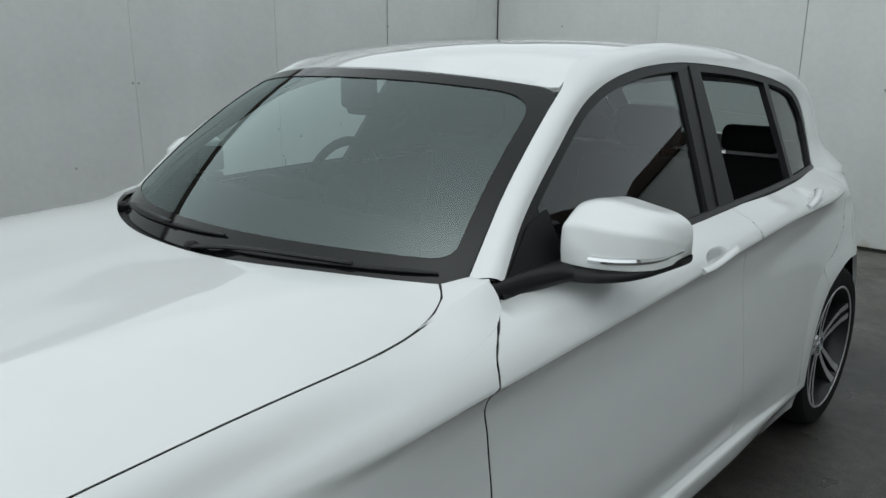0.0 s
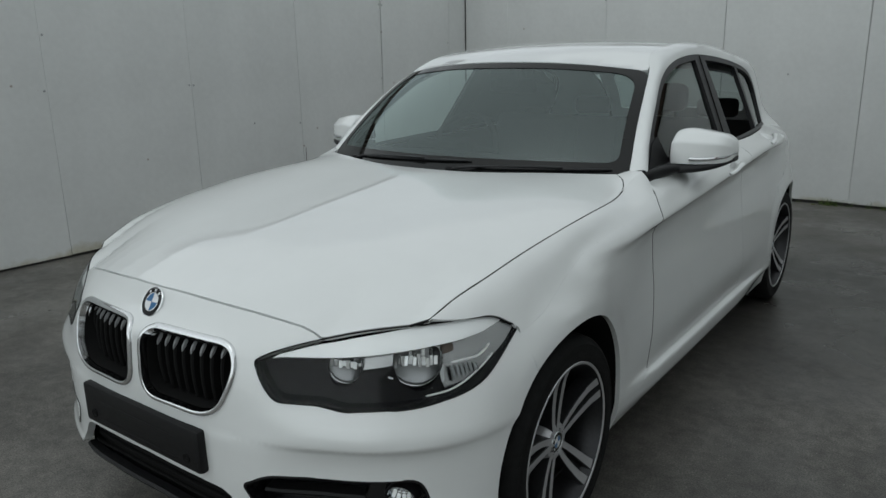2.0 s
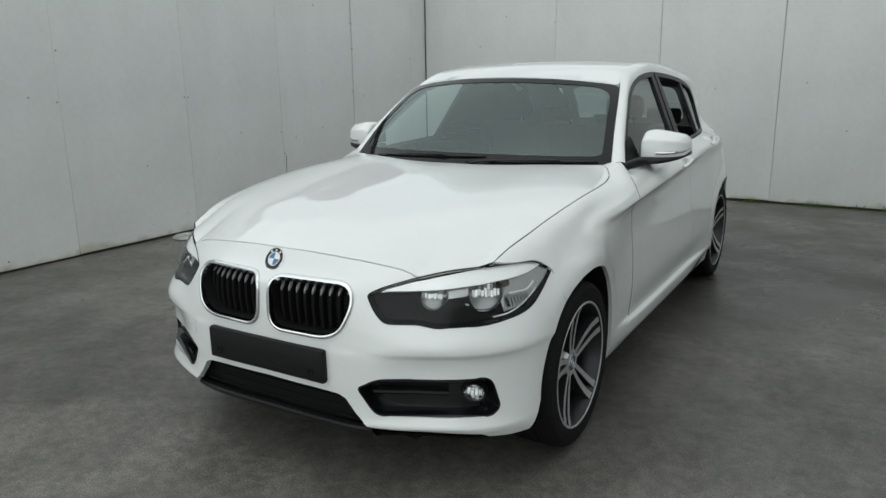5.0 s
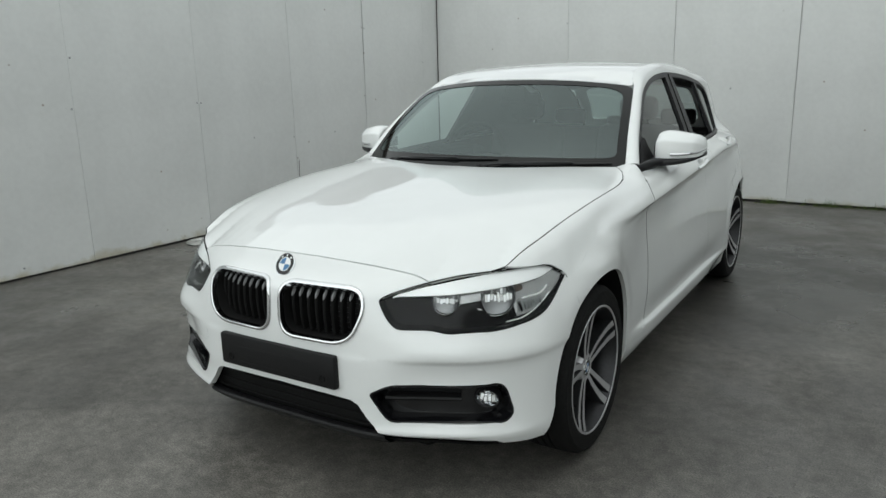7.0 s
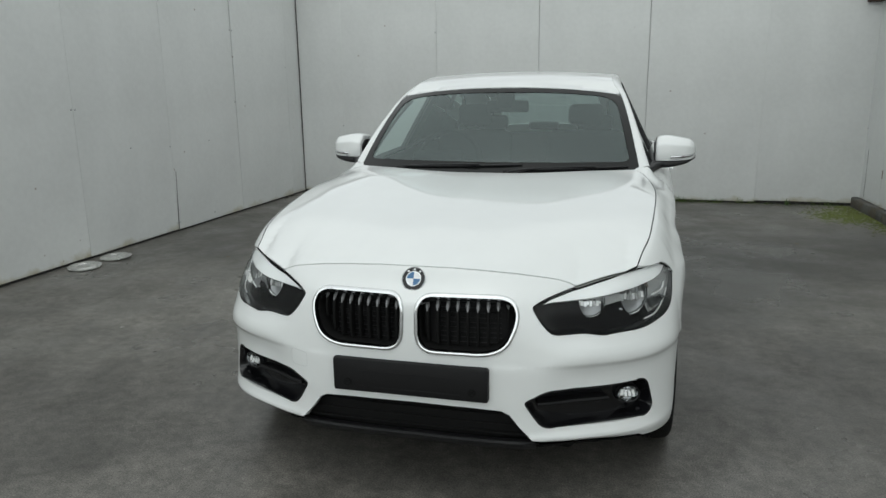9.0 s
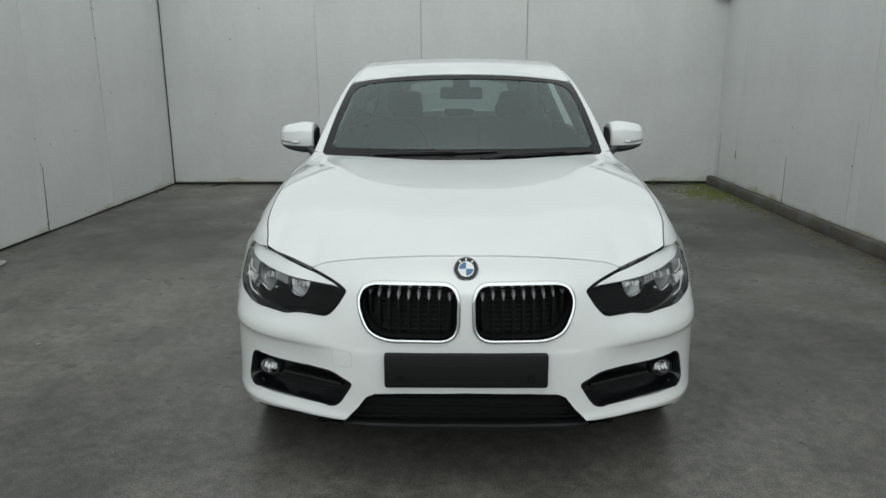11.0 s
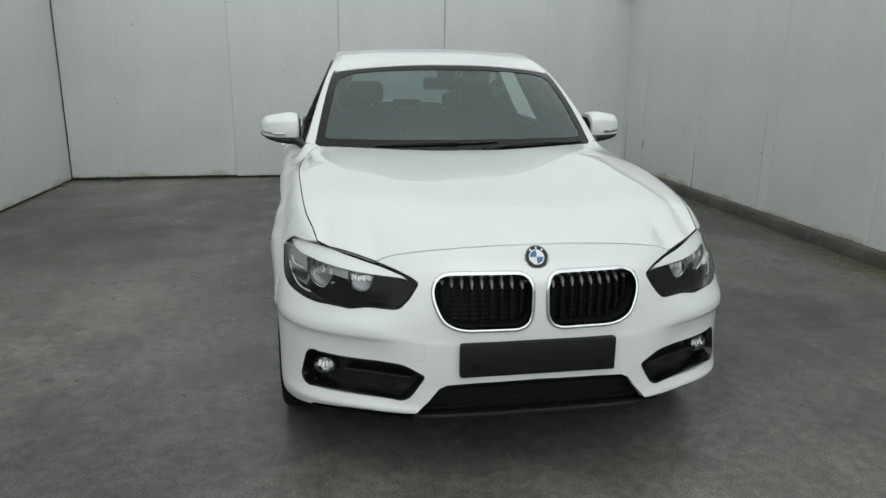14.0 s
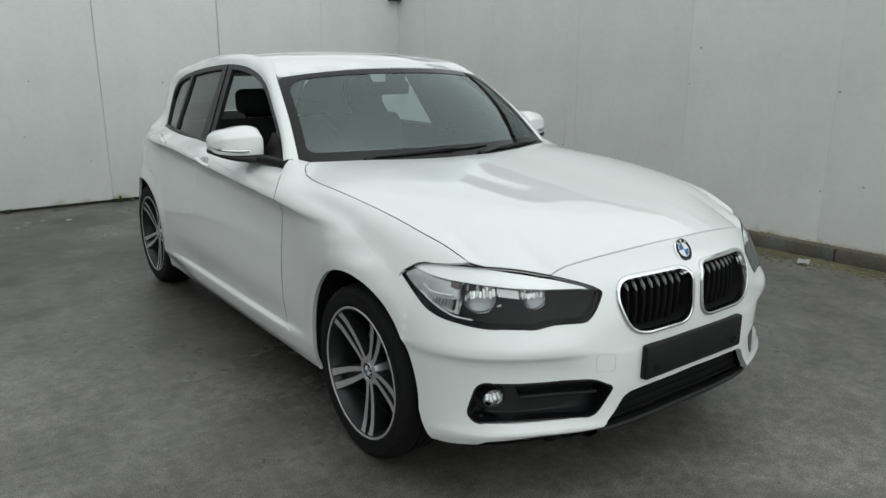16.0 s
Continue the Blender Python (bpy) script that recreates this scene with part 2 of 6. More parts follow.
def skin(name, surf, outline, mat, parent, holes=(), step=0.025, rim=0.012, flip=False, label="", lift=0.0, sides=(1,), guides=()):
    """A panel: a 2D outline with holes, laid onto a surface, with a rim turned inwards. sides: 1 as given, -1 mirrored.
    guides: rows of 2D points that the mesh must follow, for creases."""
    from mathutils.geometry import delaunay_2d_cdt
    loops = [denser(outline, step)] + [denser(h, step) for h in holes]
    lo, hi = loops[0].min(0), loops[0].max(0)
    gx, gy = np.meshgrid(np.arange(lo[0] + step / 2, hi[0], step), np.arange(lo[1] + step / 2, hi[1], step))
    gx = gx + (np.arange(gy.shape[0]) % 2)[:, None] * step / 2
    grid = np.stack([gx.ravel(), gy.ravel()], 1)
    keep = inside(grid, loops[0]) & (near_edge(grid, loops[0]) > 0.45 * step)
    for h in loops[1:]:
        keep &= ~inside(grid, h) & (near_edge(grid, h) > 0.45 * step)
    grid = grid[keep]
    for line in guides:
        row = np.asarray(line, float)
        row = row[inside(row, loops[0]) & (near_edge(row, loops[0]) > 0.004)]
        for h in loops[1:]:
            row = row[~inside(row, h) & (near_edge(row, h) > 0.004)]
        if len(row):
            far = np.array([np.min(np.hypot(row[:, 0] - p[0], row[:, 1] - p[1])) for p in grid])
            grid = np.concatenate([grid[far > 0.006], row])
    pts, edges, at = [], [], 0
    for lp in loops:
        pts += list(lp)
        edges += [(at + k, at + (k + 1) % len(lp)) for k in range(len(lp))]
        at += len(lp)
    pts += list(grid)
    v2, _, f2, _, _, _ = delaunay_2d_cdt([Vector((float(p[0]), float(p[1]))) for p in pts], edges, [], 1, 1e-6)
    v2 = np.array([tuple(v) for v in v2])
    f2 = np.array([f for f in f2 if len(f) == 3])
    mid = v2[f2].mean(1)
    ok = inside(mid, loops[0])
    for h in loops[1:]:
        ok &= ~inside(mid, h)
    f2 = f2[ok]
    p3, nn = surf(v2[:, 0], v2[:, 1]), surface_normals(surf, v2, flip)
    p3 = p3 + lift * nn
    fn = np.cross(p3[f2[:, 1]] - p3[f2[:, 0]], p3[f2[:, 2]] - p3[f2[:, 0]])
    back = (fn * nn[f2].mean(1)).sum(1) < 0
    f2[back] = f2[back][:, ::-1]
    verts, normals, faces = list(p3), list(nn), [tuple(f) for f in f2]
    if rim:
        count = {}
        for f in faces:
            for a, b in ((f[0], f[1]), (f[1], f[2]), (f[2], f[0])):
                count[(a, b)] = 1
        border = [(a, b) for (a, b) in count if (b, a) not in count]
        for a, b in border:
            e = p3[b] - p3[a]
            out = np.cross(e, nn[a])
            out = out / max(np.linalg.norm(out), 1e-9)
            k = len(verts)
            verts += [p3[a], p3[b], p3[b] - rim * nn[b], p3[a] - rim * nn[a]]
            normals += [out] * 4
            faces.append((k + 1, k, k + 3, k + 2))
    verts, normals = np.array(verts), np.array(normals)
    allv, alln, allf = [], [], []
    for s in sides:
        k = len(allv)
        allv += list(verts * (s, 1, 1))
        alln += list(normals * (s, 1, 1))
        allf += [tuple(np.add(f if s > 0 else f[::-1], k)) for f in faces]
    return mesh_object(name, allv, allf, mat, parent, label, True, alln)


def strip(name, rows, mat, parent, label="", sides=(1,), cap=False, smooth=True, angle=40, closed=False):
    """A lofted sheet through rows of points; one bmesh, mirrored as asked."""
    bm = bmesh.new()
    rows = [np.asarray(r, float) for r in rows]
    for s in sides:
        vs = [[bm.verts.new(p * (s, 1, 1)) for p in r] for r in rows]
        n = len(rows[0])
        for a, b in zip(vs, vs[1:]):
            for k in range(n if closed else n - 1):
                f = (a[k], a[(k + 1) % n], b[(k + 1) % n], b[k])
                bm.faces.new(f if s > 0 else f[::-1])
        if cap:
            bm.faces.new(vs[0][::-1])
            bm.faces.new(vs[-1])
    return part(name, bm, mat, parent, label, smooth, angle)


def tube(bm, points, radius, seg=8, closed=False, flat=1.0, up=(0, 0, 1)):
    """A round or flattened bar along a line; radius may be one number or one per point."""
    p = np.asarray(points, float)
    n = len(p)
    rr = np.full(n, radius) if np.isscalar(radius) else np.asarray(radius, float)
    rings = []
    for k in range(n):
        a = p[(k - 1) % n] if closed or k else p[0]
        b = p[(k + 1) % n] if closed or k < n - 1 else p[-1]
        d = (b - a) / max(np.linalg.norm(b - a), 1e-9)
        u = np.cross(d, up)
        if np.linalg.norm(u) < 1e-3:
            u = np.cross(d, (1, 0, 0))
        u /= np.linalg.norm(u)
        v = np.cross(u, d)
        rings.append([bm.verts.new(p[k] + rr[k] * (math.cos(w) * u + flat * math.sin(w) * v)) for w in np.linspace(0, 2 * math.pi, seg, endpoint=False)])
    for k in range(n if closed else n - 1):
        a, b = rings[k], rings[(k + 1) % n]
        for j in range(seg):
            bm.faces.new((a[j], a[(j + 1) % seg], b[(j + 1) % seg], b[j]))
    if not closed:
        bm.faces.new(rings[0][::-1])
        bm.faces.new(rings[-1])


def lathe(bm, profile, seg=48, m=None, start=0.0, stop=2 * math.pi):
    """Turns a profile of (radius, height) about the z axis."""
    full = abs(stop - start - 2 * math.pi) < 1e-6
    made = []
    rings = []
    for w in np.linspace(start, stop, seg, endpoint=not full):
        ring = [bm.verts.new((r * math.cos(w), r * math.sin(w), h)) for r, h in profile]
        rings.append(ring)
        made += ring
    for k in range(seg if full else seg - 1):
        a, b = rings[k], rings[(k + 1) % seg]
        for j in range(len(profile) - 1):
            bm.faces.new((a[j], b[j], b[j + 1], a[j + 1]))
    if m is not None:
        bmesh.ops.transform(bm, matrix=m, verts=made)
    return made


# ---- the setting: floor, three panelled walls, kerb ----
WALL_L, WALL_R, WALL_B, WALL_H = -3.47, 3.10, 5.82, 2.46
def asphalt():
    """Damp asphalt: fine aggregate, pale chippings, worn light patches, smoother wet ones, and shade painted in beside
    the car.
    """
    m = bpy.data.materials.new("damp_asphalt")
    m.use_nodes = True
    n, l = m.node_tree.nodes, m.node_tree.links
    b = n["Principled BSDF"]
    place = n.new("ShaderNodeTexCoord")

    def noise(scale, detail, lo, hi, a, z, rough=0.55):
        tex = n.new("ShaderNodeTexNoise")
        tex.inputs["Scale"].default_value, tex.inputs["Detail"].default_value, tex.inputs["Roughness"].default_value = scale, detail, rough
        l.new(place.outputs["Object"], tex.inputs["Vector"])
        r = n.new("ShaderNodeMapRange")
        r.interpolation_type = "SMOOTHSTEP"
        for k, v in zip(("From Min", "From Max", "To Min", "To Max"), (lo, hi, a, z)):
            r.inputs[k].default_value = v
        l.new(tex.outputs["Fac"], r.inputs["Value"])
        return r.outputs[0], tex.outputs["Fac"]

    def calc(op, a, b_):
        k = n.new("ShaderNodeMath")
        k.operation = op
        for i, v in enumerate((a, b_)):
            if isinstance(v, (int, float)):
                k.inputs[i].default_value = v
            else:
                l.new(v, k.inputs[i])
        return k.outputs[0]

    wide, _ = noise(0.45, 5, 0.36, 0.66, 0.62, 1.45, 0.6)
    mid, _ = noise(2.3, 6, 0.32, 0.68, 0.80, 1.20, 0.65)
    patch, _ = noise(0.9, 4, 0.48, 0.60, 0.0, 1.0, 0.7)
    fine, grit = noise(160, 3, 0.3, 0.7, 0.58, 1.42)
    small, _ = noise(17, 5, 0.33, 0.67, 0.72, 1.28, 0.75)
    shade = calc("MULTIPLY", calc("MULTIPLY", wide, mid), calc("MULTIPLY", fine, small))
    chip = n.new("ShaderNodeTexVoronoi")
    chip.inputs["Scale"].default_value = 55
    l.new(place.outputs["Object"], chip.inputs["Vector"])
    dot = n.new("ShaderNodeMapRange")
    for k, v in zip(("From Min", "From Max", "To Min", "To Max"), (0.10, 0.16, 0.9, 0.0)):
        dot.inputs[k].default_value = v
    l.new(chip.outputs["Distance"], dot.inputs["Value"])
    keep = n.new("ShaderNodeMath")
    keep.operation = "GREATER_THAN"
    keep.inputs[1].default_value = 0.89
    split = n.new("ShaderNodeSeparateColor")
    l.new(chip.outputs["Color"], split.inputs[0])
    l.new(split.outputs[0], keep.inputs[0])
    shade = calc("ADD", shade, calc("MULTIPLY", dot.outputs[0], keep.outputs[0]))
    shade = calc("MULTIPLY", shade, calc("SUBTRACT", 1.0, calc("MULTIPLY", patch, 0.22)))
    # ragged zone by the left rear: wet, with the car's shade in its colour
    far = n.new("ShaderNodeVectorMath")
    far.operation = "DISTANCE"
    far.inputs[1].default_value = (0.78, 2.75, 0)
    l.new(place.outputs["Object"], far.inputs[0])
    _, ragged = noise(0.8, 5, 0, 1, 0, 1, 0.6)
    damp_shade = n.new("ShaderNodeMapRange")
    damp_shade.interpolation_type = "SMOOTHSTEP"
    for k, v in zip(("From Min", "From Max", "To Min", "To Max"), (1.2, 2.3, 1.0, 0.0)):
        damp_shade.inputs[k].default_value = v
    l.new(calc("ADD", far.outputs["Value"], calc("MULTIPLY", ragged, 1.2)), damp_shade.inputs["Value"])
    # second zone along the right sill, wet and faintly darkened for shade
    near = n.new("ShaderNodeVectorMath")
    near.operation = "DISTANCE"
    near.inputs[1].default_value = (-0.75, 1.2, 0)
    l.new(place.outputs["Object"], near.inputs[0])
    pool_shade = n.new("ShaderNodeMapRange")
    pool_shade.interpolation_type = "SMOOTHSTEP"
    for k, v in zip(("From Min", "From Max", "To Min", "To Max"), (1.5, 2.4, 1.0, 0.0)):
        pool_shade.inputs[k].default_value = v
    l.new(calc("ADD", near.outputs["Value"], calc("MULTIPLY", ragged, 1.3)), pool_shade.inputs["Value"])
    wet = calc("MAXIMUM", pool_shade.outputs[0], damp_shade.outputs[0])
    shade = calc("MULTIPLY", shade, calc("SUBTRACT", 1.0, calc("MULTIPLY", damp_shade.outputs[0], 0.58)))
    shade = calc("MULTIPLY", shade, calc("SUBTRACT", 1.0, calc("MULTIPLY", pool_shade.outputs[0], 0.04)))
    mix = n.new("ShaderNodeMix")
    mix.data_type, mix.blend_type = "RGBA", "MULTIPLY"
    mix.inputs["Factor"].default_value = 1
    mix.inputs[6].default_value = (0.113, 0.107, 0.096, 1)
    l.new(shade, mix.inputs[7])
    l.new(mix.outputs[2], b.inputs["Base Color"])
    rough = calc("SUBTRACT", calc("SUBTRACT", 0.46, calc("MULTIPLY", patch, 0.12)), calc("MULTIPLY", wet, 0.12))
    rv, _ = noise(1.6, 5, 0.35, 0.65, -0.10, 0.08)
    l.new(calc("ADD", rough, rv), b.inputs["Roughness"])
    bump = n.new("ShaderNodeBump")
    bump.inputs["Strength"].default_value, bump.inputs["Distance"].default_value = 0.28, 0.003
    l.new(calc("SUBTRACT", grit, calc("MULTIPLY", chip.outputs["Distance"], 0.25)), bump.inputs["Height"])
    l.new(bump.outputs[0], b.inputs["Normal"])
    return m


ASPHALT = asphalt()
def painted_board():
    """Light grey painted sheet: soft clouds, faint runs down the sheet and a few rusty specks."""
    m = material("grey_painted_board", (0.60, 0.61, 0.60), 0.48, grain=0.025, grain_scale=24, blotch=0.05, blotch_scale=1.3, bump=0.04, bump_scale=45, rough_var=0.07)
    n, l = m.node_tree.nodes, m.node_tree.links
    b = n["Principled BSDF"]
    base = b.inputs["Base Color"].links[0].from_socket
    place, info = n.new("ShaderNodeTexCoord"), n.new("ShaderNodeObjectInfo")
    shift = n.new("ShaderNodeVectorMath")
    shift.operation = "MULTIPLY_ADD"
    shift.inputs[1].default_value = (2.6, 2.6, 0.5)
    spread = n.new("ShaderNodeMath")
    spread.operation = "MULTIPLY"
    spread.inputs[1].default_value = 40.0
    l.new(info.outputs["Random"], spread.inputs[0])
    l.new(place.outputs["Object"], shift.inputs[0])
    l.new(spread.outputs[0], shift.inputs[2])
    runs = n.new("ShaderNodeTexNoise")
    runs.inputs["Scale"].default_value, runs.inputs["Detail"].default_value = 1.4, 5
    l.new(shift.outputs[0], runs.inputs["Vector"])
    r = n.new("ShaderNodeMapRange")
    for k, v in zip(("From Min", "From Max", "To Min", "To Max"), (0.35, 0.75, 1.008, 0.978)):
        r.inputs[k].default_value = v
    l.new(runs.outputs["Fac"], r.inputs["Value"])
    tone = n.new("ShaderNodeMapRange")
    tone.inputs["To Min"].default_value, tone.inputs["To Max"].default_value = 0.98, 1.02
    l.new(info.outputs["Random"], tone.inputs["Value"])
    both = n.new("ShaderNodeMath")
    both.operation = "MULTIPLY"
    l.new(r.outputs[0], both.inputs[0])
    l.new(tone.outputs[0], both.inputs[1])
    mul = n.new("ShaderNodeMix")
    mul.data_type, mul.blend_type = "RGBA", "MULTIPLY"
    mul.inputs["Factor"].default_value = 1
    l.new(base, mul.inputs[6])
    l.new(both.outputs[0], mul.inputs[7])
    speck = n.new("ShaderNodeTexVoronoi")
    speck.inputs["Scale"].default_value = 5.5
    add = n.new("ShaderNodeVectorMath")
    l.new(place.outputs["Object"], add.inputs[0])
    l.new(spread.outputs[0], add.inputs[1])
    l.new(add.outputs[0], speck.inputs["Vector"])
    near = n.new("ShaderNodeMapRange")
    for k, v in zip(("From Min", "From Max", "To Min", "To Max"), (0.03, 0.07, 0.75, 0.0)):
        near.inputs[k].default_value = v
    l.new(speck.outputs["Distance"], near.inputs["Value"])
    sep, pick, dot = n.new("ShaderNodeSeparateColor"), n.new("ShaderNodeMath"), n.new("ShaderNodeMath")
    pick.operation, dot.operation = "GREATER_THAN", "MULTIPLY"
    pick.inputs[1].default_value = 0.80
    l.new(speck.outputs["Color"], sep.inputs[0])
    l.new(sep.outputs[0], pick.inputs[0])
    l.new(near.outputs[0], dot.inputs[0])
    l.new(pick.outputs[0], dot.inputs[1])
    rust = n.new("ShaderNodeMix")
    rust.data_type = "RGBA"
    rust.inputs[7].default_value = (0.20, 0.15, 0.11, 1)
    l.new(mul.outputs[2], rust.inputs[6])
    l.new(dot.outputs[0], rust.inputs["Factor"])
    # thin yellow-brown growth creeping up from the lower edge
    height, creep, edge, film = n.new("ShaderNodeSeparateXYZ"), n.new("ShaderNodeTexNoise"), n.new("ShaderNodeMath"), n.new("ShaderNodeMapRange")
    creep.inputs["Scale"].default_value, creep.inputs["Detail"].default_value, creep.inputs["Roughness"].default_value = 3.2, 7, 0.62
    l.new(add.outputs[0], creep.inputs["Vector"])
    l.new(place.outputs["Object"], height.inputs[0])
    edge.operation = "MULTIPLY_ADD"
    edge.inputs[1].default_value = -3.4
    l.new(height.outputs["Z"], edge.inputs[0])
    l.new(creep.outputs["Fac"], edge.inputs[2])
    for k, v in zip(("From Min", "From Max", "To Min", "To Max"), (0.38, 0.60, 0.0, 0.66)):
        film.inputs[k].default_value = v
    l.new(edge.outputs[0], film.inputs["Value"])
    grown = n.new("ShaderNodeMix")
    grown.data_type = "RGBA"
    grown.inputs[7].default_value = (0.30, 0.250, 0.110, 1)
    l.new(rust.outputs[2], grown.inputs[6])
    l.new(film.outputs[0], grown.inputs["Factor"])
    l.new(grown.outputs[2], b.inputs["Base Color"])
    return m


BOARD = painted_board()
GAP_SHADE = material("wall_gap_shade", (0.018, 0.017, 0.015), 0.7, grain=0.3, grain_scale=30)
JOINT = material("joint_grey", (0.50, 0.50, 0.495), 0.8)
def mossy_concrete():
    """Old concrete, patched with brown and ochre growth."""
    m = material("weathered_concrete", (0.078, 0.078, 0.073), 0.85, grain=0.25, grain_scale=60, blotch=0.4, blotch_scale=3.0, bump=0.6, bump_scale=70)
    n, l = m.node_tree.nodes, m.node_tree.links
    b = n["Principled BSDF"]
    base = b.inputs["Base Color"].links[0].from_socket
    place, tex, ramp, mix = n.new("ShaderNodeTexCoord"), n.new("ShaderNodeTexNoise"), n.new("ShaderNodeMapRange"), n.new("ShaderNodeMix")
    tex.inputs["Scale"].default_value, tex.inputs["Detail"].default_value, tex.inputs["Roughness"].default_value = 4.5, 8, 0.65
    l.new(place.outputs["Object"], tex.inputs["Vector"])
    for k, v in zip(("From Min", "From Max", "To Min", "To Max"), (0.51, 0.65, 0.0, 0.60)):
        ramp.inputs[k].default_value = v
    l.new(tex.outputs["Fac"], ramp.inputs["Value"])
    mix.data_type = "RGBA"
    mix.inputs[7].default_value = (0.085, 0.062, 0.026, 1)
    l.new(base, mix.inputs[6])
    l.new(ramp.outputs[0], mix.inputs["Factor"])
    l.new(mix.outputs[2], b.inputs["Base Color"])
    return m


CONCRETE = mossy_concrete()
STEEL = material("galvanised_screw", (0.35, 0.36, 0.36), 0.4, metal=0.8, grain=0.1, grain_scale=200)

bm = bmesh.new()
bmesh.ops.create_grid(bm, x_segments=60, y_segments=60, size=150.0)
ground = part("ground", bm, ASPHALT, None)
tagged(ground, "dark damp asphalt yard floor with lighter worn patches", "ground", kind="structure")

SHARE = {}


def board(w, h):
    key = ("board", round(w, 3), round(h, 3))
    if key not in SHARE:
        bm = bmesh.new()
        add_box(bm, 0, w, -0.012, 0, 0, h, 0.0025, seg=1)
        me = bpy.data.meshes.new("panel")
        bm.to_mesh(me)
        bm.free()
        me.materials.append(BOARD)
        SHARE[key] = me
    return SHARE[key]


def screw_mesh():
    if "screw" not in SHARE:
        bm = bmesh.new()
        lathe(bm, [(0.0, 0.004), (0.006, 0.0035), (0.009, 0.0)], 8, pose(0, 0, 0, 90))
        me = bpy.data.meshes.new("screw")
        bm.to_mesh(me)
        bm.free()
        me.materials.append(STEEL)
        SHARE["screw"] = me
    return SHARE["screw"]


def panelled_wall(name, m, length, cuts, label, base=0.03, gap=0.0009, odd=0.10):
    """A wall along its own x axis, seen from its -y side: a core, boards hung on it with open joints, and screws."""
    wall = part(name, box(0, length, 0.0, 0.12, 0, WALL_H), JOINT, None)
    wall.matrix_basis = m
    tagged(wall, label, "wall", kind="structure")
    # dark strip painted in for the shade under the boards' lower edge
    part("plinth", box(0, length, -0.003, 0.05, -0.01, base + 0.004), GAP_SHADE, wall)
    edges = [0.0, *cuts, length]
    rnd = random.Random(len(name))
    for a, b in zip(edges, edges[1:]):
        lift = rnd.uniform(-0.007, 0.007) if base < 0.05 else 0.0
        ob = new("panel", board(b - a - gap, WALL_H - base - 0.008))
        ob.parent = wall
        ob.location = (a + gap / 2, -0.001 - rnd.random() * 0.003, base + lift)
        ob.rotation_euler = (0, radians(rnd.uniform(-0.22, 0.22)) if base < 0.05 else 0.0, radians(rnd.uniform(-0.08, 0.08)))
        for x, odds in ((a + 0.020, odd), (b - 0.020, odd), (a + 0.60, 0.4 * odd)):
            for z in (0.10, 0.47, 0.84, 1.21, 1.58, 1.95, 2.30):
                if rnd.random() < odds:
                    s = new("screw", screw_mesh())
                    s.parent = wall
                    s.location = (x, -0.0165, z + rnd.uniform(-0.02, 0.02))
    return wall


panelled_wall("wall_north", pose(WALL_L - 0.12, WALL_B, 0), WALL_R - WALL_L + 0.24, [-2.86 - WALL_L + 0.12 + 1.22 * k for k in range(5)], "light grey painted board wall with vertical joints and screws")
panelled_wall("wall_west", pose(WALL_L - 0.44, -4.0, 0, 0, 0, 87.43), WALL_B + 4.0, [4.90 + 1.15 * k for k in range(-4, 5)], "light grey painted board wall with loose lower edge", base=0.022, gap=0.0022, odd=0.25)
panelled_wall("wall_east", pose(WALL_R, WALL_B, 0, 0, 0, -87.8), WALL_B + 4.0, [WALL_B - 4.05 + 1.2 * k for k in range(-1, 7)], "light grey painted board wall standing behind a concrete kerb", base=0.092, gap=0.0005, odd=0.04)

JOINT_SHADE = material("open_joint_shade", (0.085, 0.08, 0.075), 0.9, grain=0.3, grain_scale=50)
RUST = material("rust_brown", (0.16, 0.10, 0.07), 0.9, grain=0.4, grain_scale=120)


def open_joint(wall, x, z0, z1, width, lean=0.0):
    """A stretch of board joint that has opened, its shade drawn as a dark strip uneven in width."""
    rnd = random.Random(int(x * 100))
    bm = bmesh.new()
    rows = []
    for z in np.linspace(z0, z1, 9):
        k = (z - z0) / (z1 - z0)
        w = width * (1 - 0.65 * k) * rnd.uniform(0.6, 1.1)
        rows.append([bm.verts.new((x + lean * k + e * w * 0.5, y, z)) for e, y in ((-1, -0.0135), (-1, -0.0172), (1, -0.0172), (1, -0.0135))])
    for a, b in zip(rows, rows[1:]):
        for q in range(3):
            bm.faces.new((a[q], a[q + 1], b[q + 1], b[q]))
    part("open_joint", bm, JOINT_SHADE, bpy.data.objects[wall], smooth=False)


open_joint("wall_west", 7.20, 0.02, 0.58, 0.012, 0.03)
open_joint("wall_east", 1.73, 0.094, 0.54, 0.0045)
open_joint("wall_east", 2.83, 0.094, 0.95, 0.0022, 0.01)
open_joint("wall_east", 0.12, 0.12, 0.62, 0.003)
for wall, x, z, w, h in (("wall_east", 0.58, 0.42, 0.016, 0.085), ("wall_east", 2.82, 0.60, 0.012, 0.016), ("wall_east", 1.73, 0.12, 0.022, 0.018), ("wall_west", 7.21, 0.60, 0.012, 0.012)):
    part("rust_mark", box(x - w / 2, x + w / 2, -0.0180, -0.0150, z - h / 2, z + h / 2, 0.001, seg=1), RUST, bpy.data.objects[wall])

corner = part("corner_gap", box(0.010, 0.020, -0.010, 0.0, 0.02, WALL_H), GAP_SHADE, bpy.data.objects["wall_north"])
corner.location = (WALL_L - 0.0015 - (WALL_L - 0.12) + 0.012, -0.012, 0)
kerb = part("kerb", box(0.0, 0.1, -0.10, -0.018, -0.02, 0.102, 0.015), CONCRETE, None)
kerb.matrix_basis = pose(WALL_R, WALL_B, 0, 0, 0, -87.8)
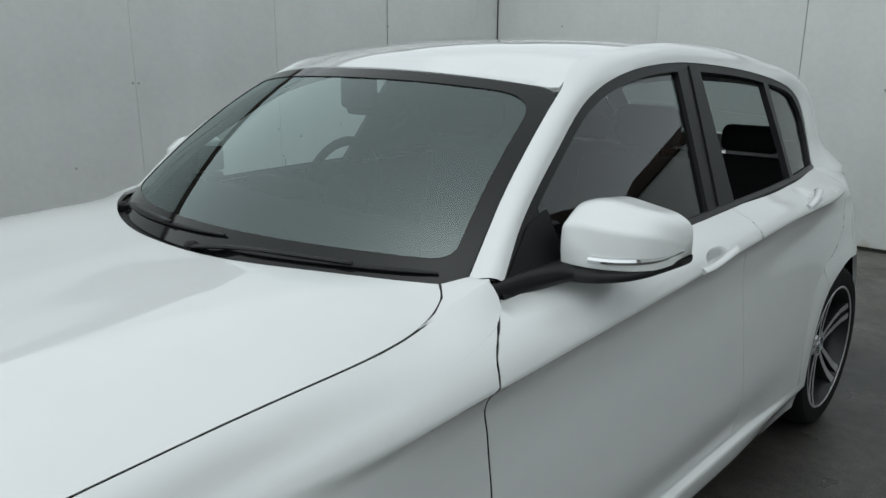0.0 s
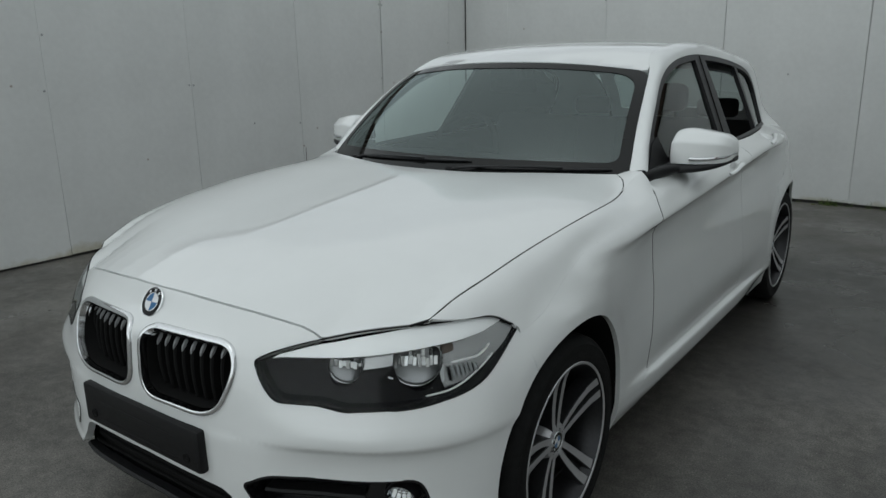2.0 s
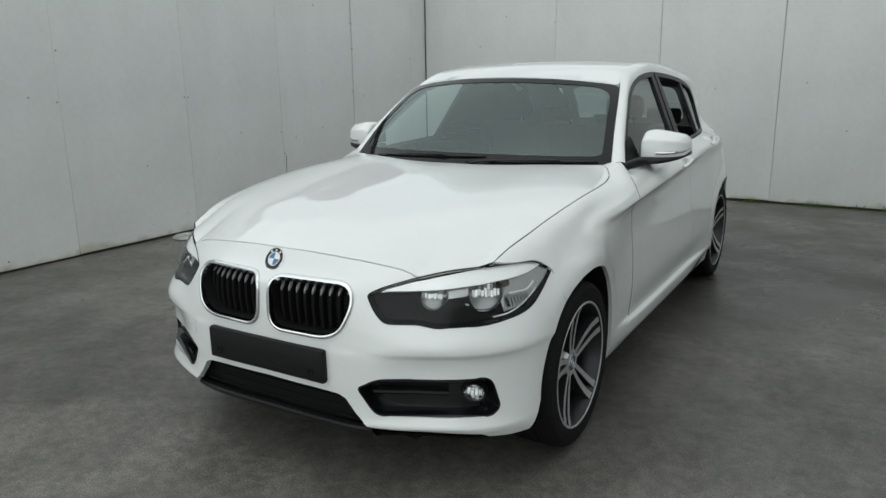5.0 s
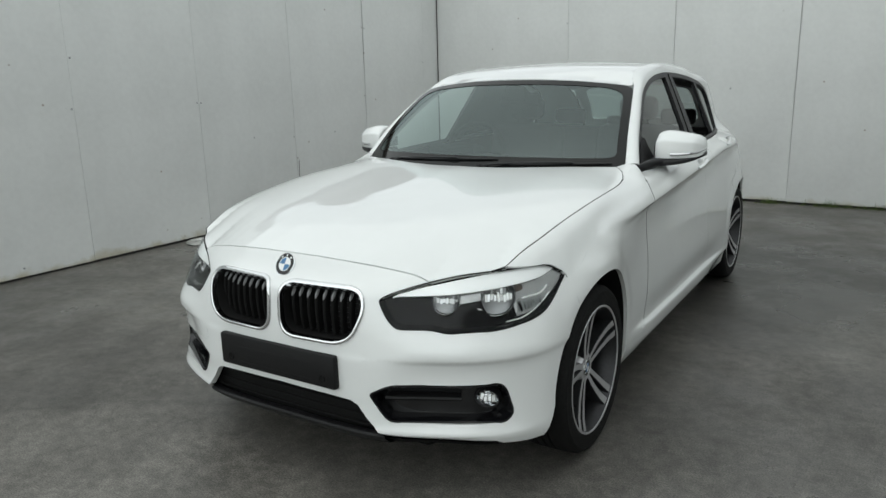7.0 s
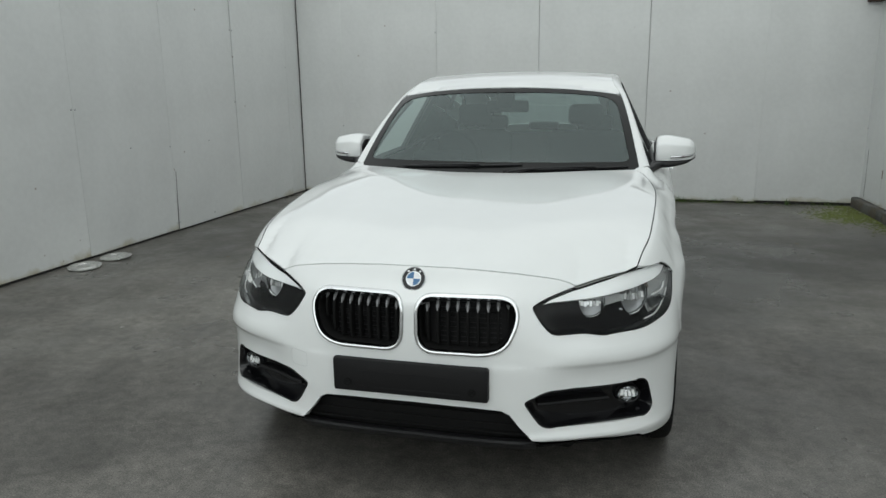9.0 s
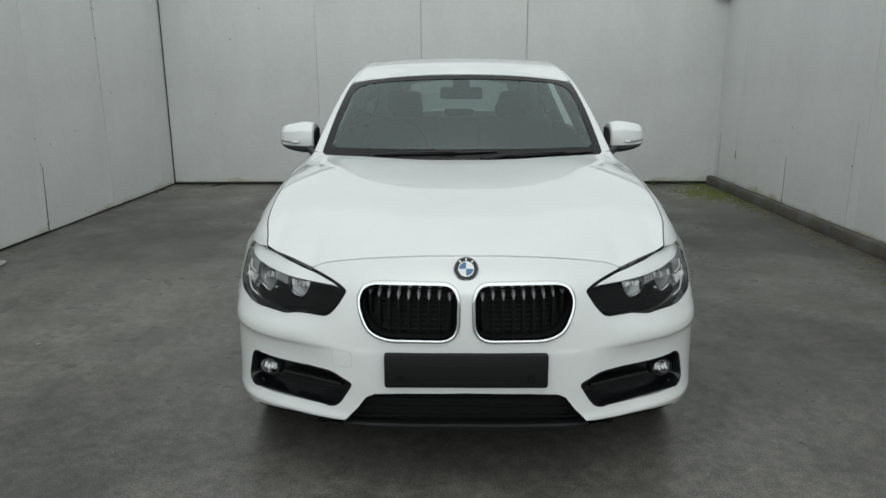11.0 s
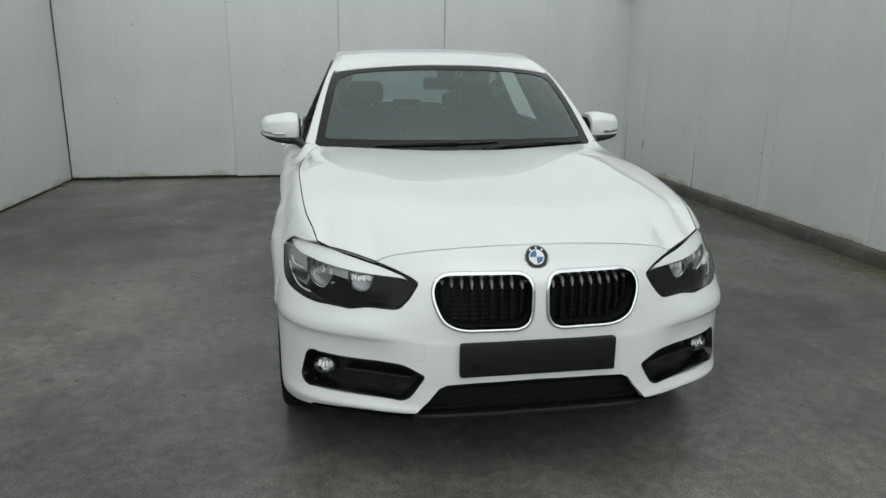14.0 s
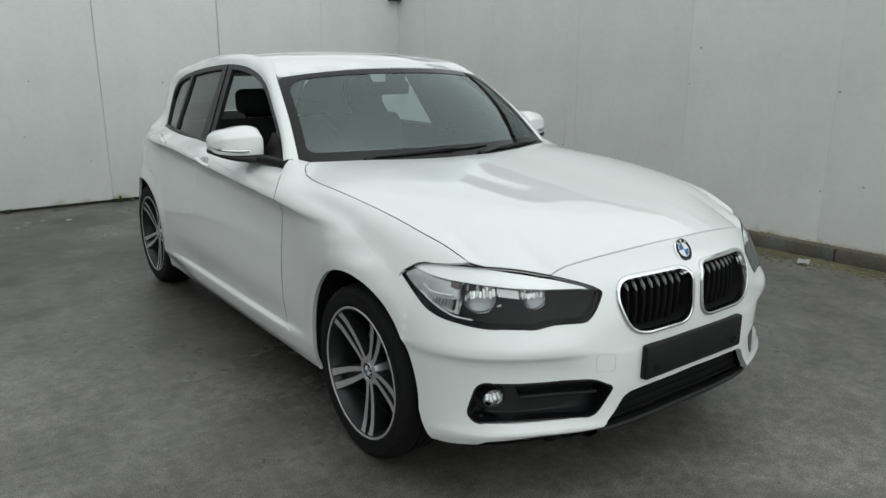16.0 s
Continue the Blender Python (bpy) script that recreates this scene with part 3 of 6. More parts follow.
for k in range(10):
    key = part("kerb_stone", box(0.0, 0.917, -0.105, -0.016, -0.02, 0.100, 0.018), CONCRETE, kerb) if not k else new("kerb_stone", key.data)
    key.parent = kerb
    key.location = (0.02 + k * 0.92, 0, 0)
TIMBER = material("dark_brown_timber", (0.055, 0.032, 0.022), 0.8, grain=0.3, grain_scale=20, bump=0.3, bump_scale=80)
for m, n in ((pose(WALL_L - 0.2, WALL_B, 0), 7.1), (pose(WALL_L - 0.44, -4.0, 0, 0, 0, 87.43), 9.7), (pose(WALL_R, WALL_B, 0, 0, 0, -87.8), 9.8)):
    coping = part("trim", box(0.0, n, -0.05, 0.14, WALL_H + 0.002, WALL_H + 0.13, 0.008), TIMBER, None)
    coping.matrix_basis = m
    tagged(coping, "dark brown timber fascia along the wall top", "fascia", kind="structure")
post = part("corner_block", box(-0.16, -0.02, -0.12, -0.014, 2.12, 2.455, 0.006), TIMBER, None)
post.matrix_basis = pose(WALL_R, WALL_B, 0)
tagged(post, "small dark brown timber block fixed in the wall corner", "bracket")
tagged(kerb, "low weathered grey concrete kerb along the wall foot", "kerb", kind="structure")


# ---- the car: body surfaces ----
car = thing("hatchback_car", "white five-door hatchback car with chrome twin grille, parked", "car")

PLAN = flow([(-0.2, -0.781), (0, -0.785), (0.2, -0.781), (0.37, -0.758), (0.53, -0.705), (0.66, -0.635), (0.762, -0.535), (0.822, -0.43), (0.852, -0.31), (0.867, -0.15),
             (0.873, 0.05), (0.873, 0.3), (0.873, 0.6), (0.878, 1.2), (0.881, 1.8), (0.881, 2.35), (0.880, 2.6), (0.866, 2.80), (0.820, 3.02), (0.742, 3.24), (0.59, 3.43), (0.3, 3.53), (0, 3.55)], 1341)[61:]
PLAN = PLAN[np.argmax(PLAN[:, 0] > -1e-9):]
PLAN[0, 0] = PLAN[-1, 0] = 0.0
PLAN_U = np.concatenate([[0], np.cumsum(np.linalg.norm(np.diff(PLAN, axis=0), axis=1))])
tang = np.gradient(PLAN, PLAN_U, axis=0)
tang /= np.linalg.norm(tang, axis=1, keepdims=True)
PLAN_N = np.stack([-tang[:, 1], tang[:, 0]], 1)
if PLAN_N[600, 0] > 0:
    PLAN_N = -PLAN_N


def u_x(x):
    return float(np.interp(x, PLAN[:500, 0], PLAN_U[:500]))


def u_y(y):
    return float(np.interp(y, PLAN[:, 1], PLAN_U))


STATIONS = [
    (0.0, (0.16, 0.24, 0.30, 0.42, 0.55, 0.66, 0.735, 0.765, 0.80, 0.83, 0.95), (0.075, 0.045, 0.03, 0.02, 0.018, 0.022, 0.030, 0.055, 0.086, 0.104, 0.20)),
    (u_x(0.2), (0.16, 0.24, 0.30, 0.42, 0.55, 0.66, 0.735, 0.765, 0.80, 0.83, 0.95), (0.075, 0.042, 0.026, 0.018, 0.016, 0.024, 0.036, 0.058, 0.090, 0.112, 0.21)),
    (u_x(0.40), (0.16, 0.24, 0.268, 0.284, 0.30, 0.36, 0.42, 0.50, 0.58, 0.66, 0.74, 0.80, 0.95), (0.08, 0.040, 0.020, 0.008, 0.012, 0.014, 0.010, 0.010, 0.020, 0.036, 0.064, 0.108, 0.25)),
    (u_x(0.57), (0.16, 0.24, 0.262, 0.275, 0.285, 0.298, 0.32, 0.36, 0.47, 0.515, 0.540, 0.557, 0.62, 0.70, 0.78, 0.95), (0.09, 0.050, 0.030, 0.016, 0.007, 0.011, 0.023, 0.028, 0.030, 0.022, 0.008, 0.009, 0.034, 0.062, 0.105, 0.25)),
    (u_x(0.77), (0.16, 0.222, 0.25, 0.278, 0.30, 0.36, 0.46, 0.51, 0.536, 0.552, 0.60, 0.68, 0.76, 0.82, 0.95), (0.06, 0.018, 0.004, -0.006, 0.0, 0.008, 0.011, 0.008, -0.003, -0.001, 0.018, 0.052, 0.088, 0.13, 0.25)),
    (u_y(-0.31), (0.16, 0.22, 0.248, 0.29, 0.36, 0.46, 0.51, 0.54, 0.56, 0.66, 0.74, 0.80, 0.95), (0.03, 0.006, -0.006, -0.006, -0.005, -0.003, -0.002, -0.006, -0.004, 0.012, 0.042, 0.075, 0.20)),
    (u_y(0.0), (0.16, 0.60, 0.68, 0.74, 0.80, 0.86, 0.95), (0.03, -0.006, -0.013, -0.008, 0.018, 0.055, 0.15)),
    (u_y(0.12), (0.16, 0.25, 0.40, 0.60, 0.70, 0.80, 0.85, 0.90, 0.95), (0.05, 0.02, 0.010, -0.002, -0.007, 0.002, 0.024, 0.068, 0.13)),
    (u_y(0.26), (0.17, 0.25, 0.40, 0.60, 0.70, 0.79, 0.835, 0.855, 0.865, 0.88, 0.90, 0.93, 0.96), (0.05, 0.030, 0.022, 0.012, 0.009, 0.013, 0.018, 0.0185, 0.0195, 0.027, 0.044, 0.085, 0.135)),
    (u_y(0.40), (0.18, 0.25, 0.30, 0.40, 0.55, 0.70, 0.79, 0.835, 0.852, 0.862, 0.870, 0.895, 0.92, 0.96), (0.055, 0.032, 0.026, 0.026, 0.022, 0.019, 0.020, 0.019, 0.013, 0.009, 0.011, 0.026, 0.052, 0.115)),
    (u_y(0.72), (0.18, 0.25, 0.303, 0.319, 0.45, 0.60, 0.74, 0.80, 0.838, 0.854, 0.862, 0.870, 0.90, 0.93, 0.956), (0.055, 0.014, 0.006, 0.028, 0.018, 0.027, 0.040, 0.041, 0.028, 0.012, 0.001, 0.003, 0.020, 0.050, 0.102)),
    (u_y(1.20), (0.18, 0.25, 0.303, 0.319, 0.45, 0.60, 0.74, 0.80, 0.838, 0.854, 0.862, 0.870, 0.90, 0.925, 0.945, 0.99), (0.055, 0.012, 0.004, 0.027, 0.012, 0.025, 0.044, 0.046, 0.031, 0.013, 0.0, 0.002, 0.020, 0.045, 0.085, 0.16)),
    (u_y(1.70), (0.18, 0.25, 0.303, 0.319, 0.45, 0.60, 0.74, 0.80, 0.838, 0.854, 0.862, 0.870, 0.892, 0.912, 0.933, 1.0), (0.055, 0.012, 0.004, 0.027, 0.008, 0.023, 0.044, 0.046, 0.030, 0.013, 0.001, 0.003, 0.020, 0.047, 0.100, 0.18)),
    (u_y(2.25), (0.18, 0.25, 0.30, 0.50, 0.66, 0.76, 0.82, 0.848, 0.862, 0.875, 0.895, 0.92, 1.0), (0.05, 0.03, 0.004, 0.010, 0.030, 0.042, 0.034, 0.018, 0.002, 0.006, 0.036, 0.110, 0.20)),
    (u_y(2.70), (0.20, 0.60, 0.673, 0.757, 0.80, 0.835, 0.857, 0.875, 0.895, 0.917, 1.0), (0.0, 0.004, 0.020, 0.034, 0.043, 0.047, 0.054, 0.070, 0.112, 0.172, 0.235)),
    (u_y(3.10), (0.20, 0.50, 0.579, 0.639, 0.673, 0.72, 0.757, 0.80, 0.857, 0.885, 0.917, 1.0), (0.03, 0.0, 0.014, 0.035, 0.047, 0.062, 0.072, 0.084, 0.104, 0.112, 0.128, 0.20)),
    (float(PLAN_U[-1]), (0.20, 0.50, 0.90, 1.0), (0.05, 0.0, 0.03, 0.10)),
]
CREASE = ((u_y(-0.15), 0.838), (u_y(0.20), 0.829), (u_y(0.40), 0.834), (u_y(0.57), 0.846), (u_y(0.89), 0.866), (u_y(1.27), 0.889), (u_y(1.7), 0.917), (u_y(2.1), 0.938), (u_y(2.6), 0.943), (u_y(3.2), 0.937))


def belt(u, z):
    """The lower body all round: along the plan line, and up; the section changes from nose to flank."""
    u, z = np.broadcast_arrays(np.asarray(u, float), np.asarray(z, float))
    s, u = np.where(u < 0, -1.0, 1.0), np.abs(u)
    rise = pchip([c[0] for c in CREASE], [c[1] for c in CREASE], u)
    k = np.clip((z - 0.5) / 0.3, 0, 1)
    zz = z + (0.86 - rise) * k * k * (3 - 2 * k)
    rows = np.stack([pchip(zs, ds, zz) for _, zs, ds in STATIONS])
    inset = pchip([st[0] for st in STATIONS], rows, u)
    px, py = np.interp(u, PLAN_U, PLAN[:, 0]), np.interp(u, PLAN_U, PLAN[:, 1])
    nx, ny = np.interp(u, PLAN_U, PLAN_N[:, 0]), np.interp(u, PLAN_U, PLAN_N[:, 1])
    for yc, zc, a, c in ((0.008, 0.325, 0.372, 0.370), (2.69, 0.31, 0.385, 0.375)):
        rim_k = np.clip((1.24 - np.hypot((py - yc) / a, (z - zc) / c)) / 0.16, 0, 1)
        inset = inset - 0.004 * rim_k * rim_k * (3 - 2 * rim_k) * np.clip((z - 0.34) / 0.12, 0, 1) * (py > -0.30)
    return np.stack([s * (px + nx * inset), py + ny * inset, z], -1)


def deep(d):
    """The same surface, set inwards by d."""
    def at(u, z):
        p = belt(u, z)
        a = np.abs(np.asarray(u, float))
        s = np.where(np.asarray(u) < 0, -1.0, 1.0)
        nx, ny = np.interp(a, PLAN_U, PLAN_N[:, 0]), np.interp(a, PLAN_U, PLAN_N[:, 1])
        return p + d * np.stack([s * nx, ny, 0 * nx], -1)
    return at


def crease_rows(y0, y1, step=0.012):
    """Rows of points along the shoulder crease and just above and below it."""
    u = np.arange(u_y(y0), u_y(y1), step)
    z = pchip([c[0] for c in CREASE], [c[1] for c in CREASE], u)
    return [np.stack([u, z + d], 1) for d in (0.002, 0.011, 0.030, -0.006, -0.016, -0.032)]


def level_rows(y0, y1, heights, step=0.011):
    u = np.arange(u_y(y0) + 0.01, u_y(y1) - 0.01, step)
    return [np.stack([u, np.full(len(u), h)], 1) for h in heights]


EDGE_Y = (-0.70, -0.60, -0.455, -0.26, 0.0, 0.30, 0.45, 0.53, 0.60, 0.66, 0.75)
EDGE_X = (0.715, 0.705, 0.700, 0.738, 0.760, 0.772, 0.766, 0.756, 0.745, 0.738, 0.742)
EDGE_Z = (0.690, 0.742, 0.794, 0.856, 0.902, 0.932, 0.938, 0.944, 0.955, 0.970, 0.992)


RIDGE_X = (0.28, 0.45, 0.52)


def hood_z(x, y):
    """The bonnet: nearly level across, falling away at its sides, with a soft ridge on each half."""
    x, y = np.broadcast_arrays(np.asarray(x, float), np.asarray(y, float))
    xe, ze = pchip(EDGE_Y, EDGE_X, y), pchip(EDGE_Y, EDGE_Z, y)
    r = np.abs(x) / xe
    zc = pchip((-0.75, -0.685, -0.60, -0.40, -0.10, 0.20, 0.50, 0.80), (0.79, 0.822, 0.852, 0.890, 0.926, 0.957, 0.985, 1.004), y)
    p = pchip((-0.70, -0.60, -0.40, -0.20, 0.0, 0.4, 0.8), (1.4, 1.6, 3.1, 5.0, 6.0, 6.5, 6.5), y)
    xr = np.interp(y, (-0.7, 0.0, 0.5), RIDGE_X)
    fade = np.clip((y + 0.68) / 0.3, 0, 1) * np.clip((0.62 - y) / 0.25, 0, 1)

    def dome(q):
        mid = np.clip(1 - np.sqrt(q * q + 0.0009) / 0.26, 0, 1) ** 1.6
        return (0.0045 * mid + 0.0035 * np.exp(-(((q - xr) / 0.15) ** 2))) * fade

    top = zc + dome(np.abs(x))
    edge_top = dome(xe)
    return top - (zc + edge_top - ze) * np.clip(r, 0, 1.1) ** p


def glass_x(y, z):
    t = np.clip((np.asarray(y, float) - 1.9) / 0.85, 0, 1)
    f = np.clip((1.30 - np.asarray(y, float)) / 0.51, 0, 1.2)
    return 1.27 - 0.026 * f * f - 0.5 * np.asarray(z, float) - (0.095 - 0.19 * (np.asarray(z, float) - 1.0)) * t * t - 0.03 * (np.asarray(z, float) - 1.15) ** 2


def side_surf(y, z):
    y, z = np.broadcast_arrays(np.asarray(y, float), np.asarray(z, float))
    return np.stack([glass_x(y, z), y, z], -1)


def screen_half(b):
    """Half the windscreen's width at the height b."""
    return 0.703 - 0.100 * b - 0.008 * np.clip(b, 0, 1.1) ** 6


def screen_surf(a, b):
    """The windscreen: a from -1 to 1 across, b from 0 at the foot to 1 at the top."""
    a, b = np.broadcast_arrays(np.asarray(a, float), np.asarray(b, float))
    x = a * screen_half(b)
    q = a * a
    y0, y1 = 0.515 + 0.222 * q, 1.03 + 0.135 * q
    z0, z1 = 0.998 - 0.010 * q, 1.362 - 0.042 * q**1.2
    bow = 0.030 * b * (1 - b) * 4
    return np.stack([x, y0 + (y1 - y0) * b - 0.5 * bow, z0 + (z1 - z0) * b + 0.5 * bow], -1)


def roof_surf(a, y):
    """The roof skin: a from -1 to 1 across."""
    a, y = np.broadcast_arrays(np.asarray(a, float), np.asarray(y, float))
    q = np.abs(a) ** 2.2
    yy = y + 0.135 * q * np.clip((1.6 - y) / 0.57, 0, 1)
    w = pchip((1.0, 1.165, 1.32, 1.7, 2.2, 2.65, 3.0), (0.600, 0.590, 0.547, 0.536, 0.529, 0.515, 0.478), yy)
    zc = pchip((1.02, 1.2, 1.4, 1.7, 2.1, 2.6, 3.0, 3.1), (1.364, 1.408, 1.436, 1.453, 1.450, 1.417, 1.357, 1.333), y)
    ze = pchip((1.155, 1.32, 1.7, 2.2, 2.65, 2.98, 3.1), (1.322, 1.393, 1.429, 1.420, 1.372, 1.296, 1.264), yy)
    return np.stack([a * w, yy, zc + (ze - zc) * q], -1)


# outlines
ARCH_F = [(u_y(0.381), 0.205), (u_y(0.381), 0.27)] + [(u_y(0.008 + 0.372 * math.cos(w)), 0.325 + 0.370 * math.sin(w)) for w in np.linspace(0.0, math.pi, 36)] + [(u_y(-0.376), 0.29), (u_y(-0.392), 0.258), (u_y(-0.408), 0.236), (u_y(-0.412), 0.21)]
ARCH_R = [(u_y(2.69 + 0.385 * math.cos(w)), 0.31 + 0.375 * math.sin(w)) for w in np.linspace(-0.4, math.pi + 0.4, 40)]
LAMP = rounded([(u_x(0.400), 0.713), (u_x(0.440), 0.733), (u_x(0.535), 0.758), (u_x(0.64), 0.778), (u_x(0.74), 0.785), (u_y(-0.300), 0.782), (u_y(-0.236), 0.744), (u_y(-0.305), 0.700),
                (u_y(-0.400), 0.640), (u_x(0.755), 0.618), (u_x(0.62), 0.617), (u_x(0.565), 0.628), (u_x(0.462), 0.628), (u_x(0.428), 0.664)], [0.012, 0.05, 0.1, 0.1, 0.1, 0.030, 0.016, 0.05, 0.07, 0.05, 0.015, 0.015, 0.022, 0.03], 5)
lamp_tip = np.array([(p[0], p[1]) for p in LAMP])


# top line of the bumper and nose, below the bonnet lip
TOP = [(u_x(x), z) for x, z in ((0.0, 0.821), (0.12, 0.820), (0.24, 0.814), (0.36, 0.803), (0.44, 0.793), (0.50, 0.783), (0.535, 0.772), (0.553, 0.7625))]


def half_bumper():
    k_tip = int(np.argmin(lamp_tip[:, 0]))
    k_top = int(np.argmin(np.hypot(lamp_tip[:, 0] - TOP[-1][0], lamp_tip[:, 1] - TOP[-1][1])))
    k_end = int(np.argmax(lamp_tip[:, 0]))
    n = len(LAMP)
    lower = []
    k = k_end
    while True:
        lower.append(tuple(LAMP[k % n]))
        if k % n == k_top:
            break
        k += 1
    arch = [p for p in ARCH_F if p[0] < u_y(-0.212) and 0.23 < p[1]] + [(u_y(-0.210), 0.325 + 0.370 * math.sqrt(1 - (0.218 / 0.372) ** 2))]
    arch = sorted(arch, key=lambda p: p[1])
    foot = [(0.0, 0.388), (u_x(0.2), 0.386), (u_x(0.30), 0.381), (u_x(0.328), 0.368), (u_x(0.36), 0.325), (u_x(0.386), 0.298), (u_x(0.40), 0.281), (u_x(0.43), 0.276), (u_x(0.52), 0.272), (u_x(0.62), 0.269), (u_x(0.70), 0.262), (u_x(0.735), 0.256), (u_x(0.752), 0.244), (u_x(0.80), 0.235), (arch[0][0] - 0.004, 0.233)]
    return foot + arch + lower + TOP[::-1]


half = half_bumper()
ring = [p for p in half if p[0] > 1e-6]
BUMPER = np.array([(0.0, 0.388)] + ring + [(0.0, TOP[0][1])] + [(-p[0], p[1]) for p in ring[::-1]])

KIDNEY = rounded([(u_x(0.020), 0.747), (u_x(0.334), 0.746), (u_x(0.362), 0.684), (u_x(0.306), 0.566), (u_x(0.024), 0.565)], [0.058, 0.060, 0.062, 0.085, 0.064], 8)
FOG = rounded([(u_x(0.372), 0.412), (u_x(0.44), 0.448), (u_x(0.745), 0.449), (u_x(0.760), 0.432), (u_x(0.776), 0.345), (u_x(0.758), 0.318), (u_x(0.43), 0.322)], [0.015, 0.03, 0.020, 0.020, 0.02, 0.022, 0.03], 4)


def mirrored(o):
    return np.array([(-p[0], p[1]) for p in o])[::-1]


low_half = [(u_x(0.31), 0.386), (u_x(0.352), 0.350), (u_x(0.408), 0.268), (u_x(0.398), 0.215)]
LOWER = rounded(low_half + [(-a, b) for a, b in low_half[::-1]], 0.02, 4)

ridge_u = np.arange(u_x(0.36), u_y(-0.34), 0.011)
ridges = [np.stack([e * ridge_u, 0 * ridge_u + z], 1) for e in (1, -1) for z in (0.285, 0.276, 0.296, 0.524, 0.538, 0.550)]
front_bumper = skin("front_bumper", belt, BUMPER, PAINT, car, [KIDNEY, mirrored(KIDNEY), FOG, mirrored(FOG)], step=0.018, rim=0.022, flip=False, guides=ridges)
skin("inner_shell", deep(0.03), [(u_y(-0.24), 0.2), (u_y(3.0), 0.2), (u_y(3.0), 0.93), (u_y(0.6), 0.83), (u_y(-0.24), 0.68)], SEAM, car, [ARCH_F[:], ARCH_R[:]], step=0.06, rim=0.0, flip=False, sides=(1, -1))

# bonnet: its front edge follows the nose and the lamps
lamp_top = [p for p in LAMP if p[1] > 0.735 and u_x(0.53) < p[0] < u_x(0.775)]
lamp_top = sorted(lamp_top, key=lambda p: p[0])
LIP = np.array([belt(u, z) for u, z in TOP[:-1]] + [belt(TOP[-1][0], TOP[-1][1])] + [belt(p[0], p[1]) for p in lamp_top if p[0] > TOP[-1][0] + 0.01])
LIP = LIP[LIP[:, 0] < 0.69]
LIP_X = LIP[:, 0]


def bonnet_surf(x, y):
    x, y = np.broadcast_arrays(np.asarray(x, float), np.asarray(y, float))
    ax = np.abs(x)
    yf, zf = np.interp(ax, LIP_X, LIP[:, 1]), np.interp(ax, LIP_X, LIP[:, 2])
    k = np.exp(-(((y - yf) / 0.17) ** 2)) * np.clip((0.74 - ax) / 0.05, 0, 1)
    return np.stack([x, y, hood_z(x, y) + (zf + 0.001 - hood_z(ax, yf)) * k], -1)


def rear_hood(x):
    return 0.466 + 0.212 * (abs(x) / 0.675) ** 2


front_line = [(float(p[0]), float(p[1]) + 0.005) for p in LIP]
side_line = [(float(pchip(EDGE_Y, EDGE_X, y)) - 0.002, y) for y in (-0.43, -0.36, -0.26, -0.13, 0.0, 0.15, 0.30, 0.42, 0.50)] + [(0.748, 0.560), (0.733, 0.610), (0.712, 0.650), (0.678, 0.680)]
side_line = [tuple(p) for p in flow(side_line, 40)]
HOOD_H = front_line + side_line + [(x, rear_hood(x)) for x in np.linspace(0.655, 0.0, 16)]
HOOD_H = [(max(x, 0.0), y) for x, y in HOOD_H]
pos = [p for p in HOOD_H if p[0] > 1e-6]
hood = skin("bonnet", bonnet_surf, np.array([HOOD_H[0]] + pos + [HOOD_H[-1]] + [(-x, y) for x, y in pos[::-1]]), PAINT, car, step=0.022, rim=0.012)

gap = [(x + 0.002, y) for x, y in HOOD_H]
for s in (1, -1):
    bm = bmesh.new()
    tube(bm, np.array([bonnet_surf(np.array(x), np.array(y)) * (s, 1, 1) - (0, 0, 0.0035) for x, y in gap[len(front_line) - 1:len(front_line) + 39]]), 0.0036, 6)
    part("bonnet_gap", bm, SEAM, hood)

# wings
WING_B = ((-0.45, 0.69), (-0.30, 0.715), (-0.14, 0.755), (0.0, 0.812), (0.12, 0.850), (0.28, 0.870), (0.45, 0.888), (0.58, 0.908), (0.66, 0.925), (0.75, 0.945))


def wing_base(y):
    return pchip([p[0] for p in WING_B], [p[1] for p in WING_B], y)


def wing_top(y):
    y = np.asarray(y, float)
    x = pchip(EDGE_Y, EDGE_X, y) + 0.002
    z = bonnet_surf(x, y)[..., 2]
    return np.stack([x, y, z], -1)


def wing_surf(y, t):
    """The wing's shoulder: t from 0 on the flank to 1 at the bonnet joint."""
    y, t = np.broadcast_arrays(np.asarray(y, float), np.asarray(t, float))
    zb = wing_base(y)
    low = belt(np.interp(y, PLAN[:, 1], PLAN_U), zb)
    top = wing_top(y)
    under = belt(np.interp(y, PLAN[:, 1], PLAN_U), zb - 0.008)
    rise = low - under
    rise = rise / np.linalg.norm(rise, axis=-1, keepdims=True)
    chord = np.linalg.norm(top - low, axis=-1, keepdims=True)
    bend = pchip((-0.5, -0.25, 0.0, 0.45, 0.66, 0.75), (0.20, 0.30, 0.40, 0.40, 0.30, 0.25), y)[..., None]
    over = np.broadcast_to(np.array([-0.90, 0.0, 0.43]), top.shape)
    b1, b2 = low + rise * chord * bend, top - over * chord * bend
    t = np.clip(t, -0.2, 1.2)[..., None]
    p = (1 - t) ** 3 * low + 3 * t * (1 - t) ** 2 * b1 + 3 * t * t * (1 - t) * b2 + t**3 * top
    return np.stack([p[..., 0], y, p[..., 2]], -1)


def shoulder_t(y, p):
    """The height on the shoulder, 0 to 1, that lies nearest to a point."""
    ts = np.linspace(0, 1, 201)
    q = wing_surf(np.full(201, float(y)), ts)
    return float(ts[np.argmin(np.linalg.norm(q - p, axis=1))])


